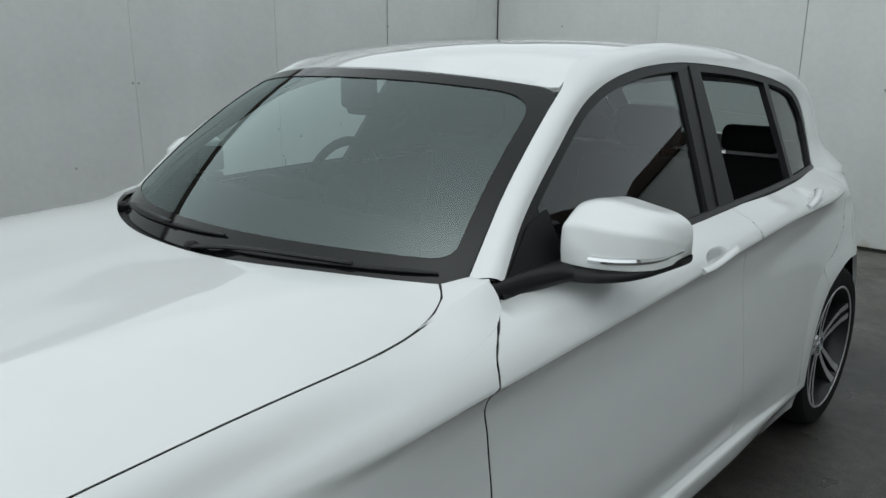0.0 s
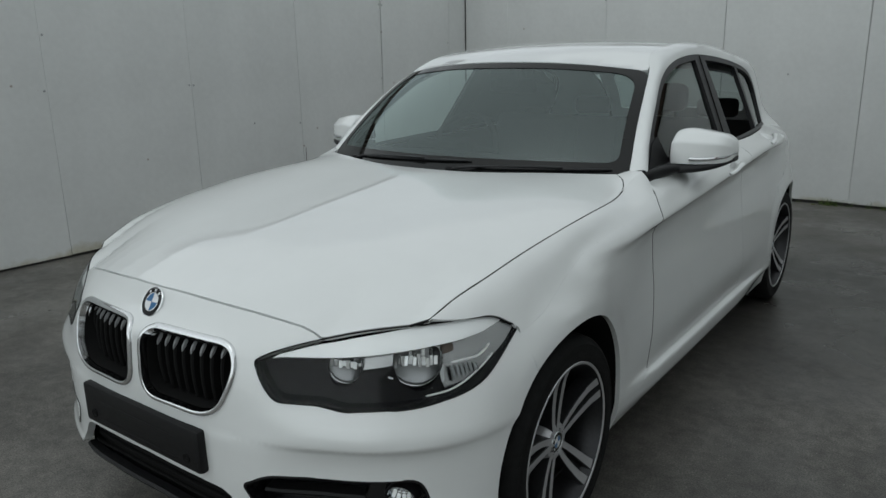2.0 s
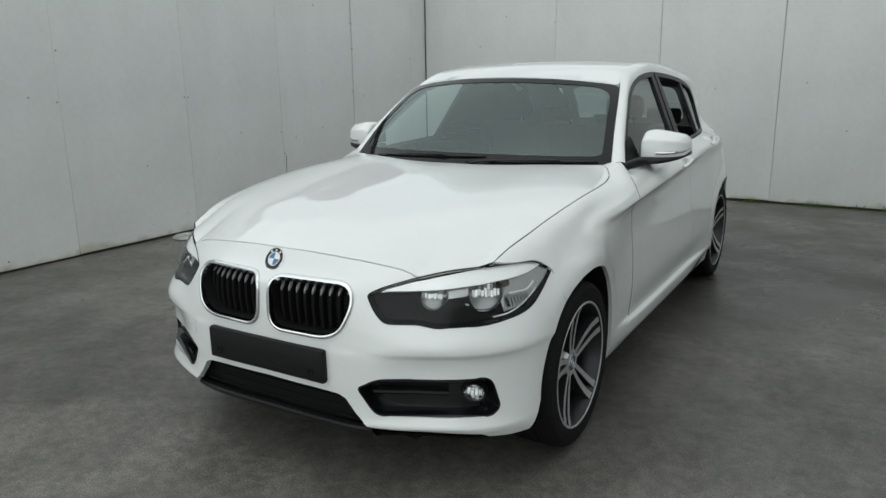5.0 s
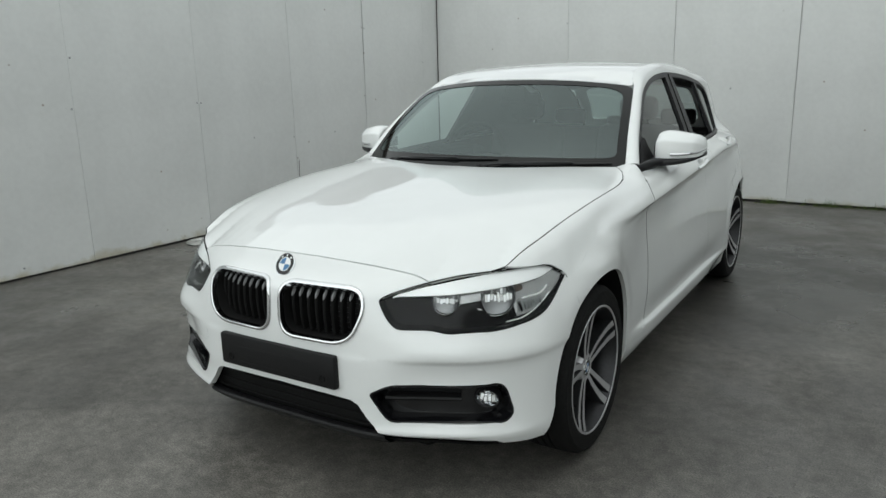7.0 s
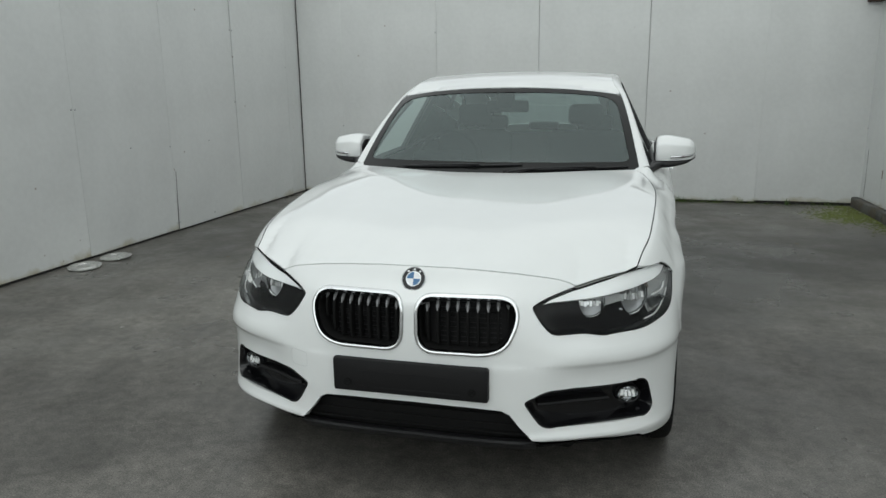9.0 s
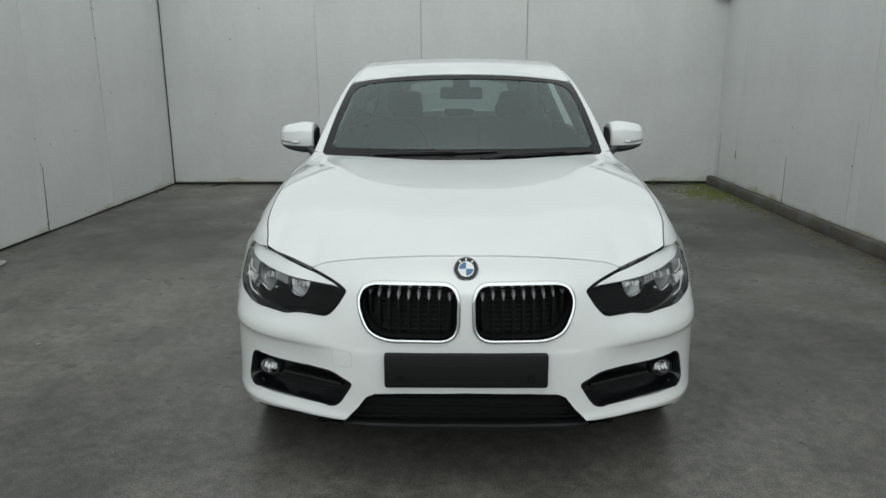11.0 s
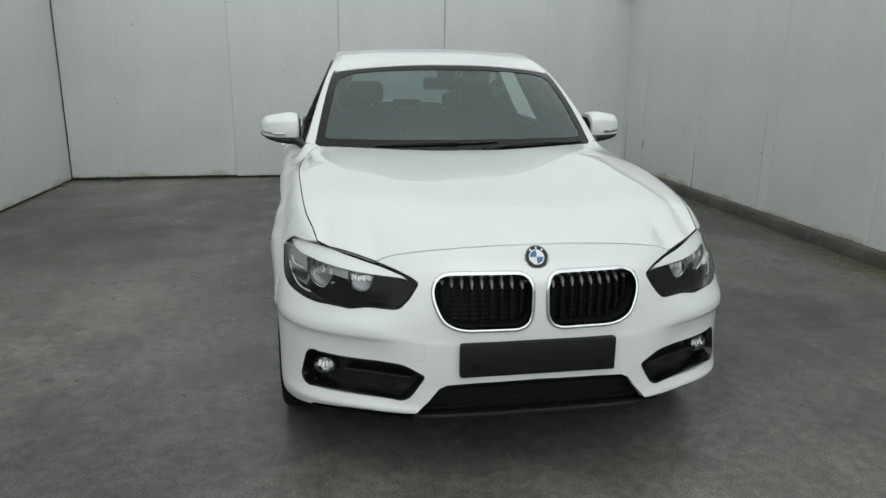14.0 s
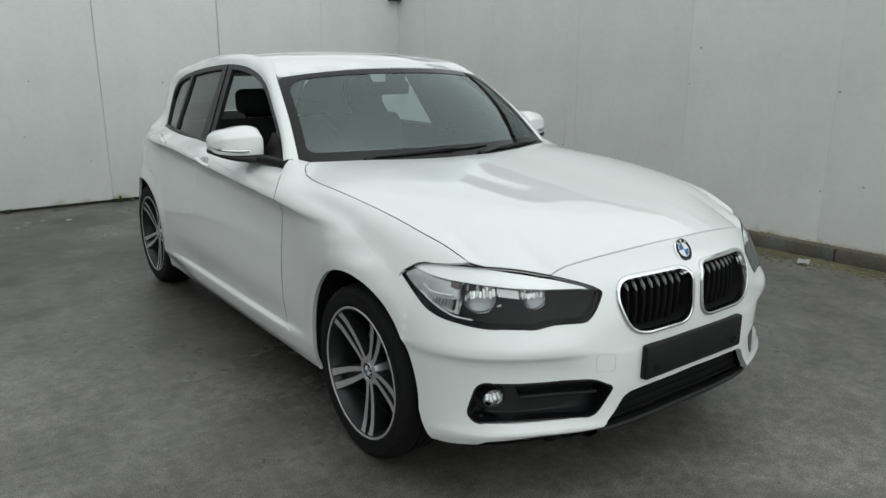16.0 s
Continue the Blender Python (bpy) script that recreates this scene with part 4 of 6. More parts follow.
def arch_z(y):
    return 0.325 + 0.370 * math.sqrt(max(0.0, 1 - ((y - 0.008) / 0.372) ** 2))


def door_front(z):
    return pchip((0.2, 0.3, 0.40, 0.52, 0.64, 0.74, 0.83, 0.89, 0.925, 0.95), (0.618, 0.622, 0.632, 0.640, 0.648, 0.643, 0.628, 0.643, 0.682, 0.735), z)


gap_y = 0.66
for _ in range(60):
    gap_z = float(wing_base(gap_y))
    gap_y = 0.5 * gap_y + 0.5 * float(door_front(gap_z))
wing_low = [(u_y(-0.2075), arch_z(-0.2075))] + [p for p in ARCH_F if p[0] > u_y(-0.205)]
wing_low = sorted(wing_low, key=lambda p: p[0])
side_low = [(u_y(0.379), 0.205), (u_y(float(door_front(0.205)) - 0.002), 0.205)]
door_line = [(u_y(float(door_front(z)) - 0.0025), z) for z in np.linspace(0.22, gap_z - 0.001, 34)]
top_line = [(u_y(y), float(wing_base(y))) for y in np.linspace(gap_y - 0.003, -0.238, 44)]
WING = np.array([(u_y(-0.242), float(wing_base(-0.242)) - 0.001)] + wing_low + side_low + door_line + top_line)
wing = [skin("front_wing", belt, WING, PAINT, car, step=0.02, rim=0.015, sides=(s,), guides=crease_rows(0.16, 0.66)) for s in (1, -1)]
ys = np.linspace(-0.425, 0.735, 60)
def wing_back(t):
    """Where the shoulder ends against the door, and higher up under the pillar."""
    y = 0.66
    for _ in range(30):
        z = float(wing_surf(np.array(y), np.array(t))[2])
        y = 0.5 * y + 0.5 * (float(door_front(min(z, 0.95))) + 0.0005)
    return y + 0.002 + 0.5 * max(0.0, z - 0.95)


back_edge = [(min(wing_back(t), 0.745), float(t)) for t in np.linspace(0.0, 0.98, 22)]
rim_pts = [(float(belt(p[0], p[1])[1]), belt(p[0], p[1])) for p in denser(LAMP, 0.006) if p[1] > 0.738 and p[0] > u_x(0.68)]
rim_pts = sorted([(y, shoulder_t(y, q)) for y, q in rim_pts if -0.436 < y < -0.236])
yd = [(-0.438, 0.985)] + [(y, min(t, 0.98)) for y, t in rim_pts] + [(-0.2345, max(0.02, rim_pts[-1][1] - 0.03)), (-0.233, 0.0)] + [(float(y), 0.0) for y in np.linspace(-0.222, back_edge[0][0] - 0.02, 50)] + back_edge + [(0.745, 1.0)] + [(float(y), 1.0) for y in np.linspace(0.73, -0.435, 60)]
tongue = [(0.7505, 0.555), (0.7365, 0.612), (0.7155, 0.653), (0.6815, 0.684), (0.690, 0.705), (0.700, 0.728), (0.712, 0.750), (0.744, 0.750), (0.741, 0.70), (0.740, 0.66), (0.747, 0.60)]
for s in (1, -1):
    skin("wing_tongue", bonnet_surf, np.array(tongue), PAINT, car, step=0.02, rim=0.010, sides=(s,))
shoulder = [skin("wing_shoulder", wing_surf, np.array(yd), PAINT, car, step=0.03, rim=0.012, sides=(s,)) for s in (1, -1)]

# doors
BELT_LINE = ((0.60, 0.945), (0.71, 0.952), (1.1, 0.972), (1.5, 0.985), (1.9, 0.995), (2.3, 1.0), (2.8, 1.0))


def belt_z(y):
    return pchip([p[0] for p in BELT_LINE], [p[1] for p in BELT_LINE], y)


SPLIT = 1.74
SILL_Z = 0.321


def door_top(y):
    return (u_y(float(y)), float(belt_z(y)))


front_edge = [(u_y(float(door_front(z)) + 0.0025), z) for z in np.linspace(0.945, SILL_Z, 26)]
FDOOR = front_edge + [(u_y(SPLIT - 0.0010), SILL_Z)] + [(u_y(SPLIT - 0.0010), float(belt_z(SPLIT)))] + [door_top(y) for y in np.linspace(SPLIT - 0.05, 0.72, 24)]
rear_edge = [(2.62, 0.86), (2.60, 0.80), (2.50, 0.735), (2.40, 0.70), (2.31, 0.62), (2.255, 0.50), (2.235, 0.40), (2.235, SILL_Z)]
RDOOR = [(u_y(SPLIT + 0.0010), SILL_Z), (u_y(2.233), SILL_Z)] + [(u_y(a), b) for a, b in rear_edge[::-1][1:]] + [(u_y(2.635), 0.93), (u_y(2.66), 0.998)] + [door_top(y) for y in np.linspace(2.6, SPLIT + 0.0010, 24)]
arch_split = min(ARCH_R, key=lambda p: abs(p[0] - u_y(2.47)) + (p[1] < 0.4))
QUART = [(u_y(2.665), 0.998), (u_y(2.64), 0.93), (u_y(2.626), 0.86), (u_y(2.606), 0.80), (u_y(2.503), 0.732), (u_y(2.41), 0.698)] + sorted([p for p in ARCH_R if p[1] > 0.55 and arch_split[0] - 1e-6 <= p[0] <= u_y(2.93)], key=lambda p: p[0]) + \
    sorted([p for p in ARCH_R if p[0] > u_y(2.93)], key=lambda p: -p[1]) + [(u_y(3.12), 0.20), (PLAN_U[-1] - 0.02, 0.22), (PLAN_U[-1] - 0.02, 0.95), (u_y(3.22), 0.965), (u_y(3.10), 0.985)]
HANDLES = ((1.468, 0.913), (2.195, 0.965))


def handle_cup(y, z):
    u = u_y(y)
    return rounded([(u - 0.066, z - 0.020), (u + 0.048, z - 0.010), (u + 0.052, z + 0.026), (u - 0.020, z + 0.029), (u - 0.062, z + 0.016)], 0.03, 4)


front_door = [skin("front_door", belt, np.array(FDOOR), PAINT, car, [handle_cup(*HANDLES[0])], step=0.025, rim=0.015, flip=False, sides=(s,), guides=crease_rows(0.6, 1.74) + level_rows(0.6, 1.74, (0.328, 0.337))) for s in (1, -1)]
rear_door = [skin("rear_door", belt, np.array(RDOOR), PAINT, car, [handle_cup(*HANDLES[1])], step=0.025, rim=0.015, flip=False, sides=(s,), guides=crease_rows(1.74, 2.7) + level_rows(1.74, 2.25, (0.328, 0.337))) for s in (1, -1)]
rear_arch_fill = [(u_y(2.238), SILL_Z), (u_y(2.238), 0.40), (u_y(2.258), 0.50), (u_y(2.313), 0.618), (u_y(2.403), 0.697)] + sorted([p for p in ARCH_R if p[0] <= arch_split[0] + 1e-6 and p[1] > 0.21], key=lambda p: -p[1])
quarter = [skin("rear_quarter", belt, np.array(QUART), PAINT, car, step=0.03, rim=0.015, flip=False, sides=(s,)) for s in (1, -1)]
for s in (1, -1):
    skin("arch_lip", belt, np.array(rear_arch_fill), PAINT, car, step=0.02, rim=0.015, sides=(s,))
sill = [skin("side_sill", belt, np.array([(u_y(0.372), 0.19), (u_y(2.33), 0.19), (u_y(2.30), SILL_Z - 0.001), (u_y(0.63), SILL_Z - 0.001), (u_y(0.38), 0.205)]), PAINT, car, step=0.025, rim=0.02, flip=False, sides=(s,), guides=level_rows(0.4, 2.28, (0.288, 0.297, 0.303, 0.309, 0.315))) for s in (1, -1)]

# greenhouse: windscreen, pillars, roof
scr = rounded([(-0.985, 0.02), (0.985, 0.02), (0.985, 0.985), (-0.985, 0.985)], [0.05, 0.05, 0.12, 0.12], 6)
windscreen = skin("windscreen", screen_surf, scr, SCREEN_GLASS, car, step=0.08, rim=0.0, flip=False)
inner = rounded([(-0.947, 0.062), (0.947, 0.062), (0.938, 0.930), (-0.938, 0.930)], [0.07, 0.07, 0.16, 0.16], 8)
skin("windscreen_border", screen_surf, rounded([(-0.998, -0.05), (0.998, -0.05), (0.998, 0.995), (-0.998, 0.995)], [0.03, 0.03, 0.08, 0.08], 6), BORDER, windscreen, [inner], step=0.06, rim=0.004, flip=False, lift=0.0025, label="gloss black printed border")
windscreen.visible_shadow = False

W_LINE = flow([tuple(screen_surf(1.0, b) + np.array([0.001, -0.001, 0.003])) for b in (-0.012, 0.36, 0.70, 0.985)] + [(0.549, 1.31, 1.391), (0.535, 1.7, 1.434), (0.531, 2.1, 1.428), (0.522, 2.45, 1.400), (0.510, 2.70, 1.358), (0.485, 2.92, 1.303), (0.470, 3.08, 1.22), (0.470, 3.19, 1.12), (0.480, 3.28, 1.03), (0.495, 3.35, 0.955)], 121)
D_YZ = flow([(0.775, 0.984), (0.880, 1.082), (1.035, 1.188), (1.23, 1.299), (1.45, 1.358), (1.72, 1.382), (2.0, 1.374), (2.30, 1.347), (2.56, 1.306), (2.68, 1.258), (2.725, 1.195), (2.722, 1.120), (2.705, 1.03), (2.69, 0.962)], 121)
D_LINE = np.stack([glass_x(D_YZ[:, 0], D_YZ[:, 1]) + 0.006, D_YZ[:, 0], D_YZ[:, 1]], 1)


def rail_rows(n=11):
    """The painted frame between windscreen, roof and side windows, swelling into the rear pillar."""
    k = np.clip((D_LINE[:, 1] - 2.35) / 0.33, 0, 1)[:, None]
    k = k * k * (3 - 2 * k)
    out = np.array([0.75, -0.05, 0.65]) * (1 - k) + np.array([0.85, 0.50, 0.16]) * k
    bow = 0.014 * (1 - k) + 0.052 * k
    rows = []
    for j in range(n):
        t = j / (n - 1)
        row = W_LINE * (1 - t) + D_LINE * t + out * bow * math.sin(math.pi * t)
        f = np.clip((1.11 - row[:, 2]) / 0.13, 0, 1)[:, None] * k
        rows.append(row + np.array([0.055, 0.02, 0.0]) * f * f * min(1.0, 2.2 * math.sin(math.pi * t)))
    inner_edge = D_LINE - np.array([0.03, 0, 0.004])
    return [W_LINE - np.array([0, 0, 0.02])] + rows + [inner_edge]


side_frame = [strip("roof_rail", rail_rows(), PAINT, car, sides=(s,), angle=50) for s in (1, -1)]
ry = np.linspace(1.034, 3.05, 60)
roof_out = [(0.998, y) for y in ry]
roof = skin("roof", roof_surf, np.array([(a, 1.032) for a in np.linspace(-0.998, 0.998, 40)] + roof_out[1:] + [(-a, y) for a, y in roof_out[::-1][:-1]]), PAINT, car, step=0.05, rim=0.012)
# dark ditch under the roof edge
strip("roof_ditch", [W_LINE[31:] - np.array([0.012, 0, 0.010]), W_LINE[31:] - np.array([-0.004, 0, 0.010])], SEAM, car, sides=(1, -1))

# tailgate with its window
def gate_surf(a, t):
    a, t = np.broadcast_arrays(np.asarray(a, float), np.asarray(t, float))
    top = roof_surf(a * 0.985, np.full(a.shape, 3.05))
    foot_pt = np.stack([a * 0.47, 3.48 - 0.12 * a * a, 0 * a + 0.94], -1)
    k = t[..., None]
    return top * (1 - k) + foot_pt * k + np.stack([0 * a, 0.06 * np.sin(math.pi * np.clip(t, 0, 1)), 0 * a], -1)


gate_hole = rounded([(-0.84, 0.12), (0.84, 0.12), (0.90, 0.78), (-0.90, 0.78)], 0.08)
tailgate = skin("tailgate", gate_surf, np.array([(-1, 0), (1, 0), (1, 1), (-1, 1)]), PAINT, car, [gate_hole], step=0.08, rim=0.01, flip=True)
rear_window = skin("rear_window", gate_surf, rounded([(-0.86, 0.10), (0.86, 0.10), (0.92, 0.80), (-0.92, 0.80)], 0.08), SIDE_GLASS, tailgate, step=0.1, rim=0.0, flip=True, lift=-0.012)
rear_window.visible_shadow = False
for s in (1, -1):
    w_side = W_LINE[-24:] * (s, 1, 1)
    g_side = gate_surf(np.full(24, float(s)), np.linspace(-0.25, 1.0, 24).clip(0))
    strip("gate_pillar", [w_side, g_side], PAINT, car, angle=60)
for s in (1, -1):
    skin("tail_lamp", belt, rounded([(u_y(3.00), 0.850), (u_y(3.40), 0.80), (u_y(3.40), 0.915), (u_y(2.98), 0.925)], 0.012), RED, car, step=0.03, rim=0.01, flip=False, lift=0.002, sides=(s,))

# side windows
GL_IN = 0.010


def side_in(y, z):
    return side_surf(y, z) - np.array([GL_IN, 0, 0])


def up_edge(y):
    k = int(np.argmax(D_YZ[:, 0]))
    return float(np.interp(y, D_YZ[:k, 0], D_YZ[:k, 1]))


# dark shut lines round the doors, and the joint at the pillar foot
def shut_line(name, points, s, parent, r=0.0026):
    bm = bmesh.new()
    q = np.array(points)
    tube(bm, on_belt(q, -0.0012) * (s, 1, 1), r, 5)
    return part(name, bm, SEAM, parent)


def on_belt(q, lift):
    return belt(q[:, 0], q[:, 1]) + lift * surface_normals(belt, q, False)


for s in (1, -1):
    fd, rd = front_door[0 if s > 0 else 1], rear_door[0 if s > 0 else 1]
    shut_line("door_gap", [(u_y(float(door_front(z))), z) for z in np.linspace(0.951, SILL_Z, 60)], s, fd, 0.0020)
    shut_line("door_gap", [(u_y(SPLIT), z) for z in np.linspace(0.985, SILL_Z, 30)], s, rd, 0.0008)
    shut_line("door_gap", [tuple(p) for p in flow([(u_y(a) + 0.002, b) for a, b in rear_edge], 40)], s, rd, 0.0008)
    bm = bmesh.new()
    tube(bm, np.array([(W_LINE[0] * (1 - k) + D_LINE[0] * k + (0.009 * math.sin(math.pi * k), -0.001, 0.007 * math.sin(math.pi * k))) * (s, 1, 1) for k in np.linspace(0, 1, 12)]), 0.0012, 5)
    part("pillar_joint", bm, SEAM, car)


def trim_ring(outline, d):
    """The outline moved outwards by d in its own plane."""
    p = np.asarray(outline, float)
    e = np.roll(p, -1, 0) - np.roll(p, 1, 0)
    n = np.stack([e[:, 1], -e[:, 0]], 1)
    n /= np.maximum(np.linalg.norm(n, axis=1, keepdims=True), 1e-9)
    area = (p[:, 0] * np.roll(p[:, 1], -1) - np.roll(p[:, 0], -1) * p[:, 1]).sum()
    return p + d * n * (1 if area > 0 else -1)


def on(surf, outline, lift=0.0):
    p = np.asarray(outline, float)
    return surf(p[:, 0], p[:, 1]) + (lift * surface_normals(surf, p, False) if lift else 0)


def ring_strip(name, surf, outline, steps, mat, parent, label="", side=1, angle=50):
    """A frame round an outline: rows of (offset in the plane, lift off the surface)."""
    rows = []
    for d, h in steps:
        o = trim_ring(outline, d)
        p = on(surf, o, h)
        rows.append(p)
    return strip(name, rows, mat, parent, label, sides=(side,), angle=angle, closed=True)


# window trim and panes on both flanks
ys_low = np.linspace(0.765, 2.69, 40)
DLO = np.array([(y, float(belt_z(y)) - 0.004) for y in ys_low] + [tuple(p) for p in D_YZ[::-1][1:-1] if p[1] > 1.01 or p[0] < 2])
DLO[-1] = (0.770, 0.985)


def upper(y0, y1, drop, n=26):
    return [(y, up_edge(y) - drop) for y in np.linspace(y0, y1, n)]


W_FRONT = np.array([(0.925, 0.970), (1.25, 0.983), (1.612, 0.996), (1.735, up_edge(1.735) - 0.026)] + upper(1.70, 0.935, 0.026))
W_REAR = np.array([(1.785, 1.002), (2.29, 1.007), (2.315, 1.10), (2.345, up_edge(2.345) - 0.026)] + upper(2.30, 1.875, 0.026))
W_QUART = np.array([(2.330, 1.008), (2.676, 1.006), (2.692, 1.09), (2.696, 1.17), (2.675, 1.215)] + upper(2.63, 2.390, 0.024))
for s in (1, -1):
    dlo = skin("window_trim", side_surf, DLO, TRIM, car, [W_FRONT, W_REAR, W_QUART], step=0.06, rim=0.02, sides=(s,), lift=0.003, label="satin black window surround")
    strip("belt_moulding", [np.array([side_surf(y, float(belt_z(y)) + h) + np.array([d, 0, 0]) for y in np.linspace(0.84, 2.700, 40)]) for d, h in ((-0.002, 0.011), (0.007, 0.009), (0.011, 0.002), (0.004, -0.008))], TRIM, car, sides=(s,))
    panes = [("front_window", W_FRONT, s == 1), ("rear_window", W_REAR, s == -1), ("quarter_window", W_QUART, True)]
    for name, outline, shut in panes:
        if shut:
            pane = skin(name, side_in, trim_ring(outline, 0.006), SIDE_GLASS if name == "front_window" else REAR_GLASS, car, step=0.1, rim=0.0, sides=(s,))
            pane.visible_shadow = False
    # black sail in front of the door window, and pillar division lines
    for a, b in (((1.615, 1.005), (1.765, up_edge(1.765) - 0.01)),):
        line = np.array([np.array([glass_x(y, z) + 0.0045, y, z]) * (s, 1, 1) for y, z in zip(np.linspace(a[0] + 0.06, b[0] + 0.045, 8), np.linspace(a[1], b[1], 8))])
        bm = bmesh.new()
        tube(bm, line, 0.0035, 6)
        part("pillar_gap", bm, SEAM, dlo)

# front: twin grille
for s in (1, -1):
    grille = ring_strip("grille_frame", belt, KIDNEY, ((0.0055, -0.004), (0.0050, 0.003), (0.0015, 0.0075), (-0.004, 0.0085), (-0.0075, 0.006), (-0.0085, -0.02)), CHROME, car, "polished chrome grille surround", side=s)
    skin("grille_mesh", deep(0.075), trim_ring(KIDNEY, -0.004), PLASTIC, grille, step=0.05, rim=0.0, sides=(s,), label="dark mesh behind the slats")
    strip("grille_well", [on(belt, trim_ring(KIDNEY, -0.010), -0.012), on(deep(0.08), trim_ring(KIDNEY, -0.006))], SEAM, grille, sides=(s,), closed=True)
    inner_k = trim_ring(KIDNEY, -0.012)
    for k in range(9):
        u = np.interp(k, (0, 8), (u_x(0.052), u_x(0.322)))
        col = [p[1] for p, q in zip(inner_k, np.roll(inner_k, -1, 0)) for _ in (0,) if min(p[0], q[0]) <= u <= max(p[0], q[0])]
        z1, z0 = max(col), min(col)
        rows = []
        for t in np.linspace(0, 1, 15):
            z = z0 + (z1 - z0) * t
            back = 0.030 + 0.020 * (1 - math.sin(math.pi * min(1.0, t * 0.62 + 0.08))) + 0.016 * max(0.0, (t - 0.80) / 0.20) ** 1.5
            w = 0.0042 + 0.0022 * t
            rows.append([deep(back + 0.030)(u - w * 0.7, z), deep(back + 0.004)(u - w, z), deep(back)(u - w * 0.4, z), deep(back)(u + w * 0.4, z), deep(back + 0.004)(u + w, z), deep(back + 0.030)(u + w * 0.7, z)])
        slat = strip("grille_slat", [np.array(r) for r in rows], UNDER, grille, sides=(s,), angle=30)
        # grey sliver near the slat's top, the sky's reflection put in as colour
        tip = []
        for t in np.linspace(0.74, 0.95, 8):
            z = z0 + (z1 - z0) * t
            back = 0.0285 + 0.020 * (1 - math.sin(math.pi * min(1.0, t * 0.62 + 0.08))) + 0.016 * max(0.0, (t - 0.80) / 0.20) ** 1.5
            w = 0.0022 + 0.0044 * math.sin(math.pi * min(1.0, (t - 0.74) / 0.21 * 0.85 + 0.08))
            tip.append([deep(back + 0.006)(u - w, z), deep(back)(u - w * 0.5, z), deep(back)(u + w * 0.5, z), deep(back + 0.006)(u + w, z)])
        strip("slat_tip", [np.array(r) for r in tip], SLAT_SHEEN, slat, sides=(s,), angle=30)
    bm = bmesh.new()
    for k in range(9):
        z = 0.585 + 0.016 * k
        tube(bm, [deep(0.070)(u, z) * (s, 1, 1) for u in np.linspace(u_x(0.075), u_x(0.30), 6)], 0.002, 4)
    part("radiator_core", bm, TRIM, grille)

# fog lamp recesses
for s in (1, -1):
    fog = strip("fog_lamp_recess", [on(belt, trim_ring(FOG, 0.004), -0.002), on(belt, trim_ring(FOG, 0.001), 0.0015), on(belt, trim_ring(FOG, -0.004), 0.001), on(deep(0.012), trim_ring(FOG, -0.0065)), on(deep(0.030), trim_ring(FOG, -0.008)), on(deep(0.060), trim_ring(FOG, -0.009))], GLOSS, car, sides=(s,), closed=True, angle=40, label="gloss black fog lamp bezel")
    skin("recess_back", deep(0.058), trim_ring(FOG, -0.008), GLOSS, fog, step=0.04, rim=0.0, sides=(s,))
    rows = []
    for u in np.linspace(u_x(0.42), u_x(0.765), 16):
        rows.append(np.array([deep(0.058)(u, 0.440), deep(0.022)(u, 0.437), deep(0.020)(u, 0.433), deep(0.030)(u, 0.428), deep(0.058)(u, 0.424)]))
    strip("recess_ledge", rows, TRIM, fog, sides=(s,))
    rows = []
    for u in np.linspace(u_x(0.42), u_x(0.655), 14):
        z = np.interp(u, (u_x(0.42), u_x(0.655)), (0.395, 0.392))
        rows.append(np.array([deep(0.056)(u, z + 0.008), deep(0.022)(u, z + 0.006), deep(0.018)(u, z), deep(0.022)(u, z - 0.006), deep(0.056)(u, z - 0.010)]))
    strip("recess_fin", rows, PLASTIC, fog, sides=(s,))
    fm = Matrix.Translation((0.689 * s, -0.543, 0.387)) @ (Vector((0.28 * s, -0.96, 0.0))).to_track_quat("Z", "Y").to_matrix().to_4x4() @ Matrix.Diagonal((1.10, 0.84, 1.0, 1.0))
    bm = bmesh.new()
    lathe(bm, [(0.037, -0.03), (0.037, 0.002), (0.0345, 0.006), (0.0315, 0.004), (0.0315, -0.004)], 32, fm)
    lamp = part("fog_lamp", bm, TRIM, fog, "round clear fog lamp")
    bm = bmesh.new()
    lathe(bm, [(0.0315, 0.002), (0.026, -0.012), (0.014, -0.020), (0.0, -0.022)], 24, fm)
    for k in range(-2, 3):
        add_box(bm, -0.0015 + k * 0.011, 0.0015 + k * 0.011, -0.026 + 0.004 * abs(k), 0.026 - 0.004 * abs(k), -0.018, -0.006, 0, fm)
    add_box(bm, -0.014, 0.014, -0.012, 0.012, -0.022, -0.006, 0.004, fm)
    part("fog_reflector", bm, REFLECTOR, fog)
    # near-white tilted tiles added to imitate the reflector's bright reflection
    for k, (x_f, tilt_f) in enumerate(((-0.017, -20), (-0.006, -34), (0.006, -28), (0.017, -38))):
        part("fog_facet", box(x_f - 0.0045, x_f + 0.0045, -0.010 - 0.003 * (k % 2), 0.016 - 0.002 * abs(k - 1.5), -0.006, -0.003, 0.0008, fm @ pose(0, 0, 0, tilt_f, 0, 6 * k - 9), 1), BROW_SILVER, lamp)
    bm = bmesh.new()
    lathe(bm, [(0.0, 0.011), (0.016, 0.009), (0.027, 0.005), (0.0325, 0.001)], 32, fm)
    ob = part("fog_lens", bm, LENS, fog)
    ob.visible_shadow = False
    bm = bmesh.new()
